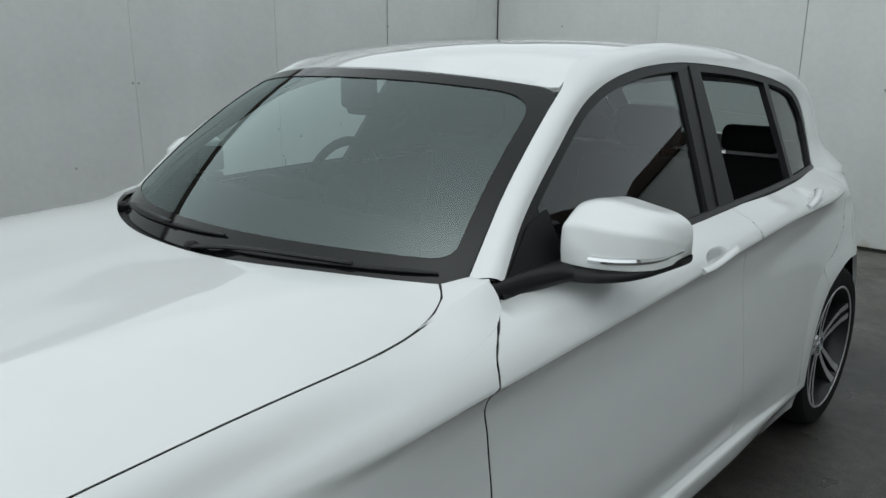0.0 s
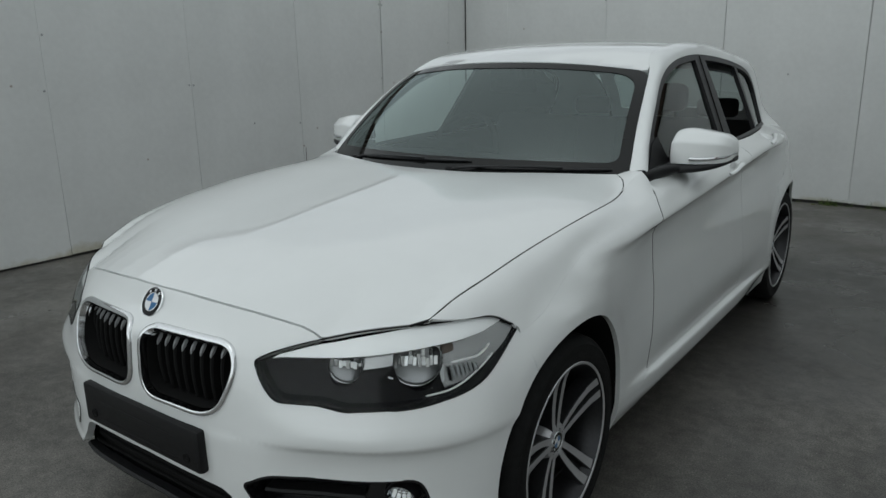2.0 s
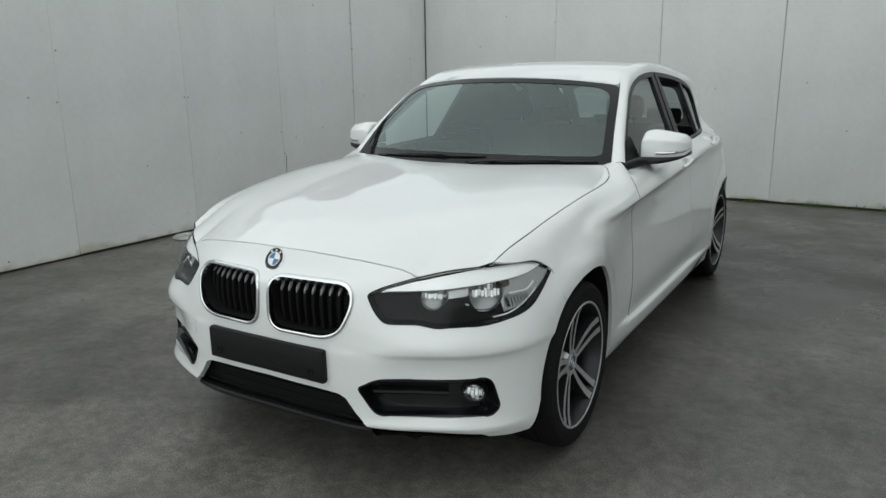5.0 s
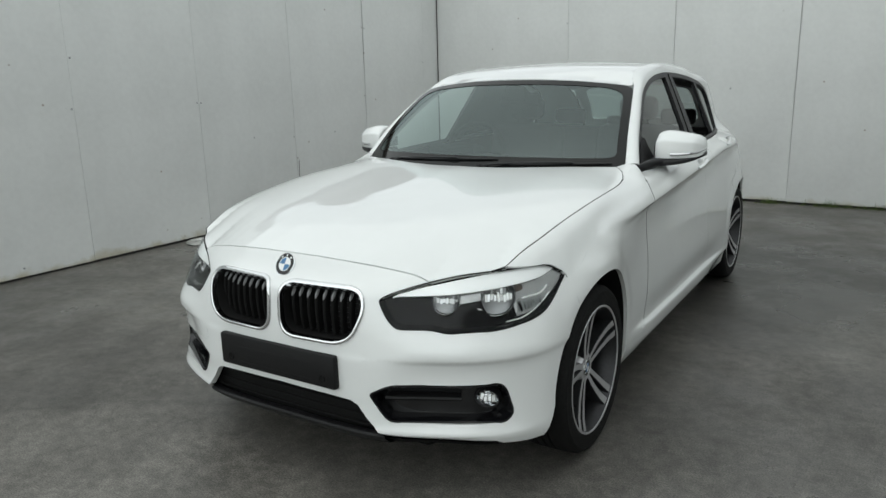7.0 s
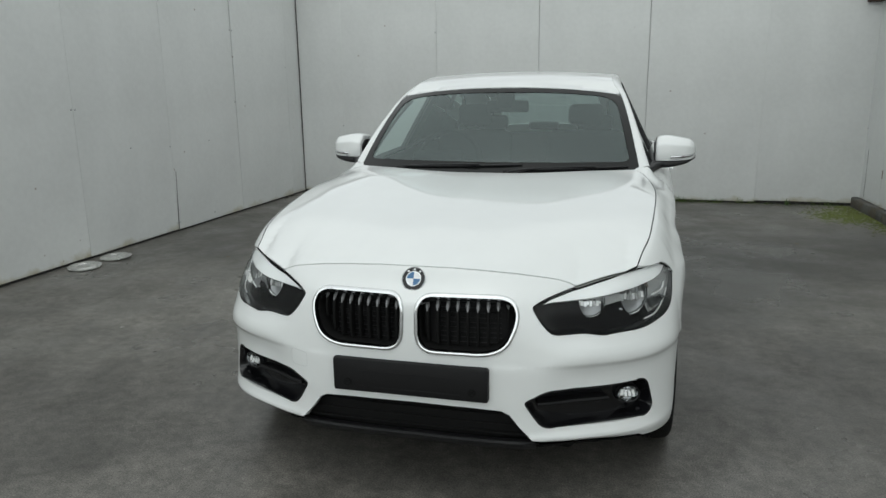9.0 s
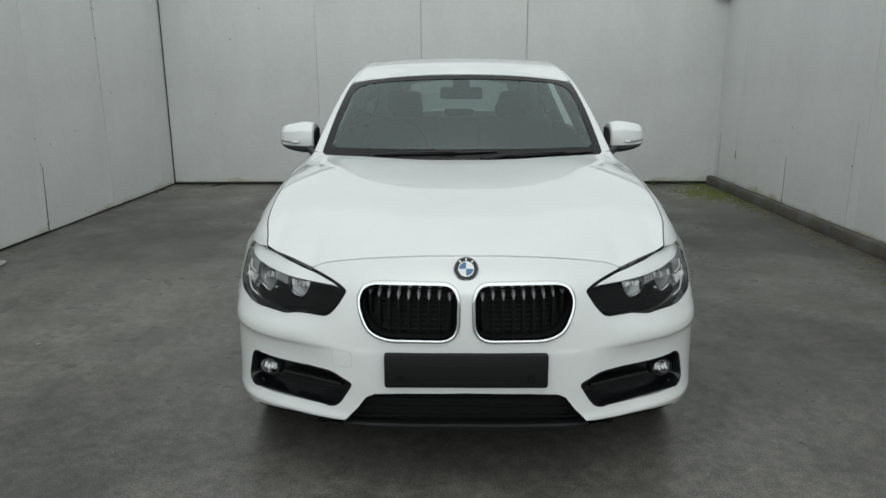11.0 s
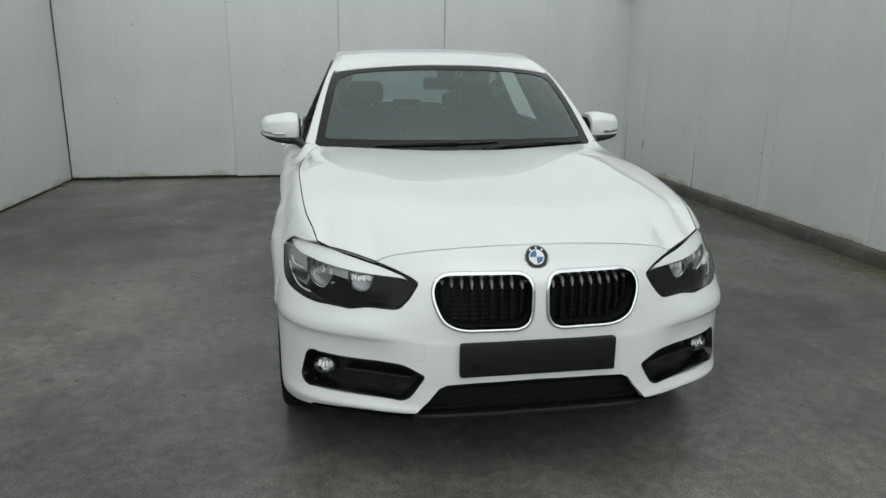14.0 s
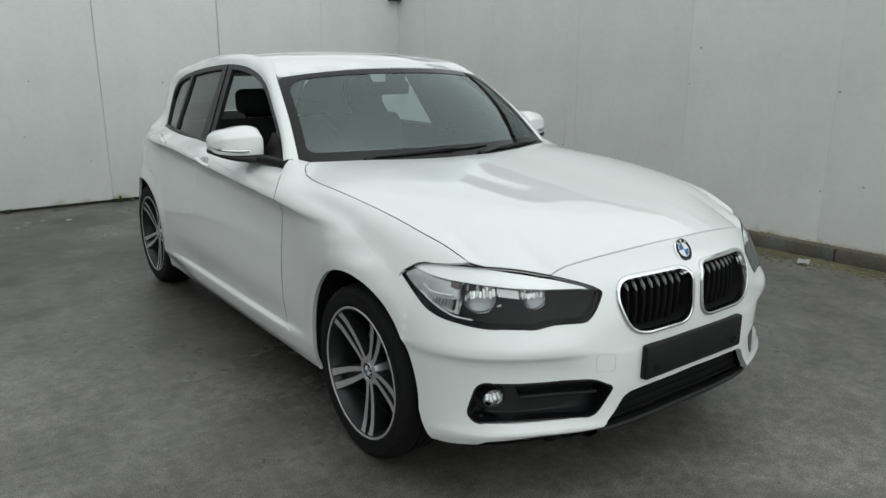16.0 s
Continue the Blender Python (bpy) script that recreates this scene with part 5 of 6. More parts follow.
    lathe(bm, [(0.0, 0.004), (0.007, 0.003), (0.009, 0.0)], 16, Matrix.Translation(belt(u_x(0.745) , 0.325) * (s, 1, 1)) @ (Vector((0.55 * s, -0.83, 0.0))).to_track_quat("Z", "Y").to_matrix().to_4x4() @ Matrix.Translation((0, 0, -0.03)))
    part("parking_sensor", bm, PLASTIC, fog)

# lower intake with its lip
LOWMASK = np.array([(u_x(0.312), 0.396), (u_x(0.36), 0.352), (u_x(0.412), 0.262), (u_x(0.40), 0.235)] + [(-a, b) for a, b in ((u_x(0.40), 0.235), (u_x(0.412), 0.262), (u_x(0.36), 0.352), (u_x(0.312), 0.396))])
intake = skin("lower_intake", deep(0.045), LOWMASK, SEAM, car, step=0.05, rim=0.0, label="black lower air intake")
for z, r in ((0.352, 0.006), (0.318, 0.006), (0.284, 0.006)):
    w = np.interp(z, (0.26, 0.38), (0.40, 0.32))
    bm = bmesh.new()
    tube(bm, [deep(0.040)(u, z) for u in np.linspace(-u_x(w), u_x(w), 30)], r, 8, flat=0.55)
    part("intake_bar", bm, UNDER, intake)
rows = []
for u in np.linspace(-u_x(0.415), u_x(0.415), 40):
    p = belt(u, 0.262)
    rows.append(np.array([p + (0, 0.03, 0.004), p + (0, 0.004, 0.006), p + (0, -0.003, 0.001), p + (0, 0.0, -0.008), p + (0, 0.03, -0.035), p + (0, 0.12, -0.055)]))
strip("front_lip", rows, TRIM, car, angle=30, label="gloss black front lip spoiler")
rows = []
for u in np.linspace(-u_y(-0.47), u_y(-0.47), 60):
    p = belt(u, 0.258 - 0.02 * min(1, abs(u) / u_x(0.75)))
    c = np.array([p[0] * 0.90, p[1] * 0.9 + 0.06, 0.19])
    rows.append(np.array([p + (0, 0.012, 0.0), 0.5 * (p + c) - (0, 0, 0.012), c]))
strip("splash_guard", rows, UNDER, car)

# number plate holder
plate = part("number_plate_holder", box(-0.262, 0.262, -0.784, -0.755, 0.413, 0.529, 0.009), PLASTIC, car, "bare black plastic number plate holder")
for x, z in ((-0.21, 0.447), (0.21, 0.447)):
    bm = bmesh.new()
    lathe(bm, [(0.0, 0.001), (0.006, 0.001), (0.008, 0.003), (0.012, 0.003), (0.013, 0.0)], 16, Matrix.Translation((x, -0.784, z)) @ pose(0, 0, 0, 90))
    part("fixing_hole", bm, SEAM, plate)
for z, w in ((0.490, 0.17), (0.435, 0.17)):
    part("moulded_rib", box(-w, w, -0.7855, -0.782, z - 0.002, z + 0.002, 0.001), PLASTIC, plate)

# towing eye cover: a fine square line on the bumper
o = rounded([(u_x(0.372), 0.468), (u_x(0.372), 0.522), (u_x(0.438), 0.528), (u_x(0.438), 0.472)], 0.014)
bm = bmesh.new()
tube(bm, on(belt, o, 0.0004) * (-1, 1, 1), 0.0006, 5, closed=True)
part("towing_eye_cover", bm, material("panel_line_grey", (0.46, 0.47, 0.47), 0.6), front_bumper)


def roundel(centre, normal, r, parent, name):
    """A round badge: chrome edge, dark ring, quartered blue and white centre."""
    m = Matrix.Translation(centre) @ Vector(normal).to_track_quat("Z", "Y").to_matrix().to_4x4()
    bm = bmesh.new()
    lathe(bm, [(r, -0.002), (r, 0.003), (r * 0.95, 0.0045), (r * 0.92, 0.0035)], 32, m)
    badge = part(name, bm, CHROME, parent, "round badge with quartered blue and white centre")
    bm = bmesh.new()
    lathe(bm, [(r * 0.93, 0.0034), (r * 0.60, 0.0040)], 32, m)
    part("badge_ring", bm, GLOSS, badge)
    bm = bmesh.new()
    lathe(bm, [(r * 0.62, 0.0042), (r * 0.59, 0.0046), (r * 0.56, 0.0042)], 32, m)
    part("badge_edge", bm, CHROME, badge)
    for k in range(4):
        bm = bmesh.new()
        lathe(bm, [(0.0, 0.0042), (r * 0.57, 0.0041)], 8, m, k * math.pi / 2, (k + 1) * math.pi / 2)
        part("badge_quarter", bm, BLUE if k % 2 else EMBLEM_WHITE, badge)
    for k, w in enumerate((52, 90, 128)):
        a = radians(w)
        part("badge_mark", box(-0.07 * r, 0.07 * r, 0.69 * r, 0.84 * r, 0.0042, 0.0048, 0, m @ pose(0, 0, 0, 0, 0, w - 90)), EMBLEM_WHITE, badge)
    return badge


n_e = surface_normals(belt, np.array([(0.0, 0.785)]), False)[0]
roundel(belt(0.0, 0.785) + 0.002 * n_e, n_e, 0.041, front_bumper, "bonnet_badge")

# headlamps
def u_of(x, z, d):
    """Where the surface set inwards by d reaches the half-width x at the height z."""
    us = np.linspace(0, u_y(-0.15), 1500)
    return float(us[np.argmin(np.abs(deep(d)(us, z + 0 * us)[:, 0] - x))])


def disc_outline(u, z, r, n=28):
    return np.array([(u + r * math.cos(w), z + r * math.sin(w)) for w in np.linspace(0, 2 * math.pi, n, endpoint=False)])


BROW_LOW = [(0.418, 0.719), (0.434, 0.7225), (0.505, 0.7235), (0.572, 0.7270), (0.640, 0.7325), (0.700, 0.7375), (0.748, 0.744), (0.772, 0.751)]
BROW_TOP = [(0.790, 0.769), (0.777, 0.7765), (0.751, 0.7810), (0.706, 0.7810), (0.644, 0.7755), (0.576, 0.7640), (0.500, 0.748), (0.432, 0.728)]
BROW = [(u_of(x, z, 0.012), z) for x, z in BROW_LOW + BROW_TOP]
BROW_U = [p[0] for p in BROW[:8]]
BROW_Z = [p[1] for p in BROW[:8]]
BOWLS = ((u_of(0.563, 0.70, 0.03), 0.704, 0.049), (u_of(0.690, 0.70, 0.03), 0.705, 0.066))
CUT = u_of(0.735, 0.69, 0.02)


def chamber_surf(u, z):
    """The outer chamber's floor: deep beside the reflectors, rising to the lens at its outer end."""
    k = np.clip((np.abs(u) - CUT - 0.015) / (u_y(-0.285) - CUT - 0.015), 0, 1)[..., None]
    return deep(0.044)(u, z) * (1 - k) + deep(0.010)(u, z) * k


def under_lid(bm, top):
    for v in bm.verts:
        v.co.z = min(v.co.z, top)


def ledge(u, z):
    """The brow leans back towards its upper edge, so that it faces the sky."""
    low = np.interp(np.abs(u), BROW_U, BROW_Z)
    k = np.clip((np.asarray(z) - low) / 0.036, 0, 1.2)[..., None]
    return deep(0.005)(u, z) * (1 - k) + deep(0.009)(u, z) * k


for s in (1, -1):
    head = strip("headlamp", [on(belt, trim_ring(LAMP, 0.001), -0.001), on(deep(0.012), trim_ring(LAMP, -0.004)), on(deep(0.035), trim_ring(LAMP, -0.006)), on(deep(0.085), trim_ring(LAMP, -0.008))], GLOSS, car, sides=(s,), closed=True, label="clear headlamp with silver brow and twin reflectors")
    skin("lamp_housing", deep(0.085), trim_ring(LAMP, -0.008), SEAM, head, step=0.05, rim=0.0, sides=(s,))
    inset = denser(trim_ring(LAMP, -0.004), 0.008)
    bezel = skin("lamp_bezel", deep(0.034), np.array([p for p in inset if p[0] < CUT]), LAMP_BEZEL, head, [disc_outline(u, z, r) for u, z, r in BOWLS], step=0.022, rim=0.016, sides=(s,), label="dark grey moulded lamp bezel")
    skin("silver_brow", ledge, rounded(BROW, [0.004, 0.01, 0.02, 0.02, 0.02, 0.02, 0.02, 0.010, 0.010, 0.02, 0.02, 0.02, 0.02, 0.02, 0.02, 0.004], 3), BROW_SILVER, head, step=0.012, rim=0.012, sides=(s,), label="satin silver brow")
    for u_b, z_b, r in BOWLS:
        lid = float(np.interp(u_b, BROW_U, BROW_Z)) + 0.003
        face = Vector((0.30 * s, -0.95, 0.05)) if r < 0.05 else Vector((0.50 * s, -0.86, 0.05))
        hm = Matrix.Translation(deep(0.046)(u_b, z_b) * (s, 1, 1)) @ face.to_track_quat("Z", "Y").to_matrix().to_4x4()
        bm = bmesh.new()
        lathe(bm, [(r - 0.0035, 0.010), (r * 0.92, 0.004), (r * 0.80, 0.0), (r * 0.6, -0.004), (r * 0.3, -0.0065), (0.0, -0.007)], 40, hm)
        under_lid(bm, lid)
        bowl = part("reflector_bowl", bm, BOWL, head)
        bm = bmesh.new()
        lathe(bm, [(r + 0.001, -0.006), (r + 0.001, 0.010), (r - 0.0008, 0.0125), (r - 0.0035, 0.010), (r - 0.0045, 0.007)], 40, hm)
        under_lid(bm, lid)
        part("bowl_rim", bm, LAMP_GREY, bowl)
        # upright tiles across the reflector; a pale row with a ragged edge imitates reflected sky
        rnd_f = random.Random(int(r * 1000))
        n_f = 11 if r > 0.05 else 8
        for k in range(n_f):
            x_f = (k - (n_f - 1) / 2) * 1.66 * r / n_f
            half = 0.78 * r / n_f
            side = math.sqrt(max(0.0, 1 - (x_f / r) ** 2))
            low_f, high_f = r * rnd_f.uniform(-0.36, -0.22), r * min(rnd_f.uniform(0.02, 0.16), 0.75 * side)
            back = -0.005 * side + 0.003
            for low_e, high_e, z_e, mat, m_f in ((low_f, high_f, back - 0.002, BROW_SILVER if rnd_f.random() < 0.45 else FACET, pose(0, 0, 0, rnd_f.uniform(-16, -6), rnd_f.uniform(-9, 9), rnd_f.uniform(-7, 7))),
                                                 (high_f + 0.001, max(high_f + 0.004, r * 0.9 * side), back, LAMP_GREY if rnd_f.random() < 0.5 else BOWL, pose(0, 0, 0, rnd_f.uniform(-4, 4), rnd_f.uniform(-12, 12), 0))):
                bm = box(x_f - half, x_f + half, low_e, high_e, z_e, z_e + 0.003, 0.0007, hm @ m_f, 1)
                under_lid(bm, lid - 0.004)
                part("reflector_facet", bm, mat, bowl)
    # bright moulding between the bowls
    left, right = BOWLS[0][0] + BOWLS[0][2] + 0.002, BOWLS[1][0] - BOWLS[1][2] - 0.002
    skin("bowl_bridge", deep(0.028), rounded([(left - 0.006, 0.730), (right + 0.006, 0.734), (right + 0.001, 0.712), (right - 0.002, 0.700), (left + 0.003, 0.694), (left - 0.001, 0.712)], 0.003), CHAMBER_GREY, head, step=0.014, rim=0.010, sides=(s,), label="bright facet between the reflectors")
    # tiny pale patch laid on the bezel as a painted glint
    mid_u, mid_z = right - 0.006, 0.672
    skin("bezel_glint", deep(0.031), rounded([(mid_u - 0.010, mid_z + 0.006), (mid_u + 0.004, mid_z + 0.002), (mid_u + 0.004, mid_z - 0.002), (mid_u - 0.010, mid_z + 0.002)], 0.002), BROW_SILVER, bezel, step=0.01, rim=0.003, sides=(s,))
    # outer chamber with its facets, lamp and light strips
    chamber = skin("indicator_chamber", chamber_surf, np.array([p for p in inset if p[0] > CUT - 0.001]), CHAMBER_GREY, head, step=0.02, rim=0.0, sides=(s,), label="clear outer chamber with bright facets")
    U0 = CUT
    skin("amber_bulb", deep(0.026), rounded([(U0 + 0.012, 0.736), (U0 + 0.050, 0.741), (U0 + 0.052, 0.718), (U0 + 0.014, 0.712)], 0.010), AMBER_DARK, chamber, step=0.02, rim=0.006, sides=(s,))
    bm = bmesh.new()
    for k in range(7):
        u = U0 + 0.020 + 0.0115 * k
        za, zb = 0.654 + 0.0035 * k, 0.684 + 0.0010 * k
        rows = [[deep(d)(u + e, z) * (s, 1, 1) for e, d in ((0.0, 0.034 - 0.003 * k), (0.004, 0.024 - 0.003 * k), (0.0095, 0.032 - 0.003 * k))] for z in (za, 0.5 * (za + zb), zb)]
        vs = [[bm.verts.new(p) for p in r_] for r_ in rows]
        for a_, b_ in zip(vs, vs[1:]):
            for q in range(2):
                bm.faces.new((a_[q], a_[q + 1], b_[q + 1], b_[q]))
    part("lamp_facet", bm, REFLECTOR, chamber, smooth=False)
    skin("side_facet", deep(0.036), rounded([(U0 - 0.004, 0.736), (U0 + 0.007, 0.738), (U0 + 0.014, 0.680), (U0 + 0.006, 0.650), (U0 - 0.006, 0.652), (U0 + 0.004, 0.690)], 0.004), REFLECTOR, chamber, step=0.02, rim=0.006, sides=(s,))
    for line, r in ((flow([(0.7925, -0.317, 0.722), (0.789, -0.338, 0.708), (0.782, -0.360, 0.700), (0.767, -0.390, 0.6985), (0.750, -0.418, 0.697)], 20), 0.0034),
                    (flow([(0.729, -0.489, 0.634), (0.746, -0.465, 0.636), (0.763, -0.440, 0.640), (0.780, -0.402, 0.653), (0.795, -0.355, 0.677), (0.803, -0.318, 0.700)], 26), 0.0026)):
        bm = bmesh.new()
        tube(bm, line * (s, 1, 1), [0.001] + [r] * (len(line) - 2) + [0.001], 6)
        part("light_strip", bm, BROW_SILVER, head, "slim pale light strip")
    bm = bmesh.new()
    tube(bm, on(belt, LAMP, 0.0) * (s, 1, 1), 0.0018, 6, closed=True)
    part("lamp_seal", bm, SEAM, head)
    ob = skin("lamp_cover", belt, LAMP, LENS, head, step=0.03, rim=0.0, sides=(s,), lift=0.001)
    ob.visible_shadow = False


# wheels
def wheel(s, y, name, x=0.750):
    hub = new(name)
    hub.parent = car
    hub.empty_display_size = 0.1
    hub.matrix_basis = Matrix.Translation((x * s, y, 0.317)) @ pose(0, 0, 0, 0, 90 * s, 0) @ pose(0, 0, 0, 0, 0, 0)
    R = 0.317
    bm = bmesh.new()
    lathe(bm, [(0.222, -0.10), (0.240, -0.108), (0.272, -0.113), (0.300, -0.104), (0.3135, -0.088), (R, -0.06), (R, -0.035), (R - 0.007, -0.034), (R - 0.007, -0.028), (R, -0.027), (R, -0.003), (R - 0.007, -0.002), (R - 0.007, 0.004), (R, 0.005),
               (R, 0.028), (R - 0.007, 0.029), (R - 0.007, 0.035), (R, 0.036), (R, 0.06), (0.3135, 0.088), (0.303, 0.102), (0.292, 0.108), (0.290, 0.1075), (0.276, 0.1085), (0.254, 0.1085), (0.243, 0.106), (0.237, 0.100)], 72)
    part("tyre", bm, RUBBER, hub, "black rubber tyre")
    bm = bmesh.new()
    lathe(bm, [(0.2425, 0.104), (0.239, 0.1065), (0.2325, 0.104), (0.229, 0.092), (0.221, 0.075), (0.215, 0.03), (0.215, -0.09), (0.24, -0.10)], 72)
    rim = part("rim", bm, ALLOY_DARK, hub, "dark grey alloy rim")
    bm = bmesh.new()
    lathe(bm, [(0.2430, 0.1045), (0.2405, 0.1075), (0.2345, 0.1065), (0.2335, 0.1045)], 72)
    part("rim_lip", bm, ALLOY, hub, "bright machined rim lip")
    bm = bmesh.new()
    lathe(bm, [(0.0, 0.060), (0.036, 0.060), (0.040, 0.068), (0.052, 0.0665), (0.060, 0.050), (0.066, 0.02), (0.05, -0.02)], 40)
    part("hub_centre", bm, ALLOY, hub)
    bm = bmesh.new()
    lathe(bm, [(0.05, -0.035), (0.150, -0.035), (0.150, -0.010), (0.05, -0.010)], 48)
    part("brake_disc", bm, DISC, hub)
    part("brake_caliper", box(0.085, 0.165, -0.07, 0.07, -0.05, 0.012, 0.012, pose(0, 0, 0, 0, 0, 150)), UNDER, hub)
    key = "spoke%d" % s
    if key not in SHARE:
        me = bpy.data.meshes.new("spoke")
        bm = bmesh.new()
        for e in (1, -1):
            prev = None
            for r, off, w, h in ((0.030, 0.0090, 0.0105, 0.067), (0.060, 0.0135, 0.0105, 0.068), (0.095, 0.0180, 0.0110, 0.071), (0.135, 0.0220, 0.0120, 0.076), (0.19, 0.0255, 0.0140, 0.086), (0.236, 0.0270, 0.0175, 0.102)):
                ring_ = [bm.verts.new((r, e * off + q * w, z)) for q, z in ((-1.25, h - 0.045), (-1, h - 0.002), (-0.85, h), (0.85, h), (1, h - 0.002), (1.25, h - 0.045))]
                if prev:
                    for k in range(5):
                        f = bm.faces.new((prev[k], prev[k + 1], ring_[k + 1], ring_[k]))
                        f.material_index = 1 if k == 2 else 0
                prev = ring_
        # dark web in the slot between the two bars
        prev = None
        for r, off, h in ((0.05, 0.012, 0.056), (0.08, 0.02, 0.052), (0.13, 0.024, 0.054), (0.19, 0.026, 0.062), (0.23, 0.028, 0.075)):
            ring_ = [bm.verts.new((r, q * off, h)) for q in (-1, 1)]
            if prev:
                bm.faces.new((prev[0], prev[1], ring_[1], ring_[0]))
            prev = ring_
        bmesh.ops.recalc_face_normals(bm, faces=bm.faces[:])
        bm.to_mesh(me)
        bm.free()
        me.materials.append(ALLOY_DARK)
        me.materials.append(ALLOY)
        SHARE[key] = me
    for k in range(5):
        sp = new("spoke", SHARE[key])
        sp.parent = hub
        sp.matrix_basis = pose(0, 0, 0, 0, 0, (72 * k - 29 if s > 0 else 188 + 72 * k))
        sp["label"] = "double spoke with bright machined face"
    for k in range(5):
        bm = bmesh.new()
        lathe(bm, [(0.009, 0.035), (0.009, 0.052), (0.006, 0.054), (0.0, 0.054)], 6, pose(0.062 * math.cos(radians(72 * k + 36)), 0.062 * math.sin(radians(72 * k + 36)), 0))
        part("wheel_bolt", bm, DISC, hub)
    roundel((0, 0, 0.066), (0, 0, 1), 0.031, hub, "wheel_badge")
    return hub


for s in (1, -1):
    wheel(s, 0.0, "front_wheel")
    wheel(s, 2.69, "rear_wheel", 0.738)
    for nm, arch in (("front_arch_liner", ARCH_F), ("rear_arch_liner", ARCH_R)):
        edge_pts = on(deep(0.012), arch)
        in_pts = edge_pts * (0, 1, 1) + np.array([0.50, 0, 0.0])
        strip(nm, [edge_pts, in_pts], UNDER, car, sides=(s,))

bm = bmesh.new()
add_box(bm, -0.52, 0.52, -0.62, 3.35, 0.20, 0.26, 0.02)
add_box(bm, -0.76, 0.76, 0.42, 2.22, 0.20, 0.26, 0.02)
add_box(bm, -0.40, 0.40, -0.48, 0.45, 0.26, 0.74, 0.02)
part("underbody", bm, UNDER, car)


# door mirrors
def mirror_section(x, y0, y1, z0, z1, n=20, e=0.62):
    pts = []
    for w in np.linspace(0, 2 * math.pi, n, endpoint=False):
        c, sn = math.cos(w), math.sin(w)
        pts.append((x, (y0 + y1) / 2 + (y1 - y0) / 2 * np.sign(c) * abs(c) ** e, (z0 + z1) / 2 + (z1 - z0) / 2 * np.sign(sn) * abs(sn) ** e))
    return np.array(pts)


def cap_section(x, y0, y1, z0, z1):
    """The painted cap: an upright front up to a crease, then a sloping upper face and a level top."""
    d, h = y1 - y0, z1 - z0
    poly = [(y1, z0), (y1, z1 - 0.06 * h), (y0 + 0.48 * d, z1), (y0 + 0.30 * d, z1 - 0.03 * h), (y0 + 0.015 * d, z0 + 0.68 * h), (y0, z0 + 0.30 * h), (y0 + 0.025 * d, z0)]
    ring_pts = rounded(poly, [0.05 * d, 0.05 * d, 0.10 * d, 0.10 * d, 0.05 * d, 0.06 * d, 0.02 * d], 3)
    long_runs = []
    for k in range(7):
        run = ring_pts[4 * k:4 * k + 4]
        a, b = run[-1], ring_pts[(4 * k + 4) % 28]
        long_runs += list(run) + [a + 0.12 * (b - a), a + 0.88 * (b - a)]
    return np.array([(x, p[0], p[1]) for p in long_runs])


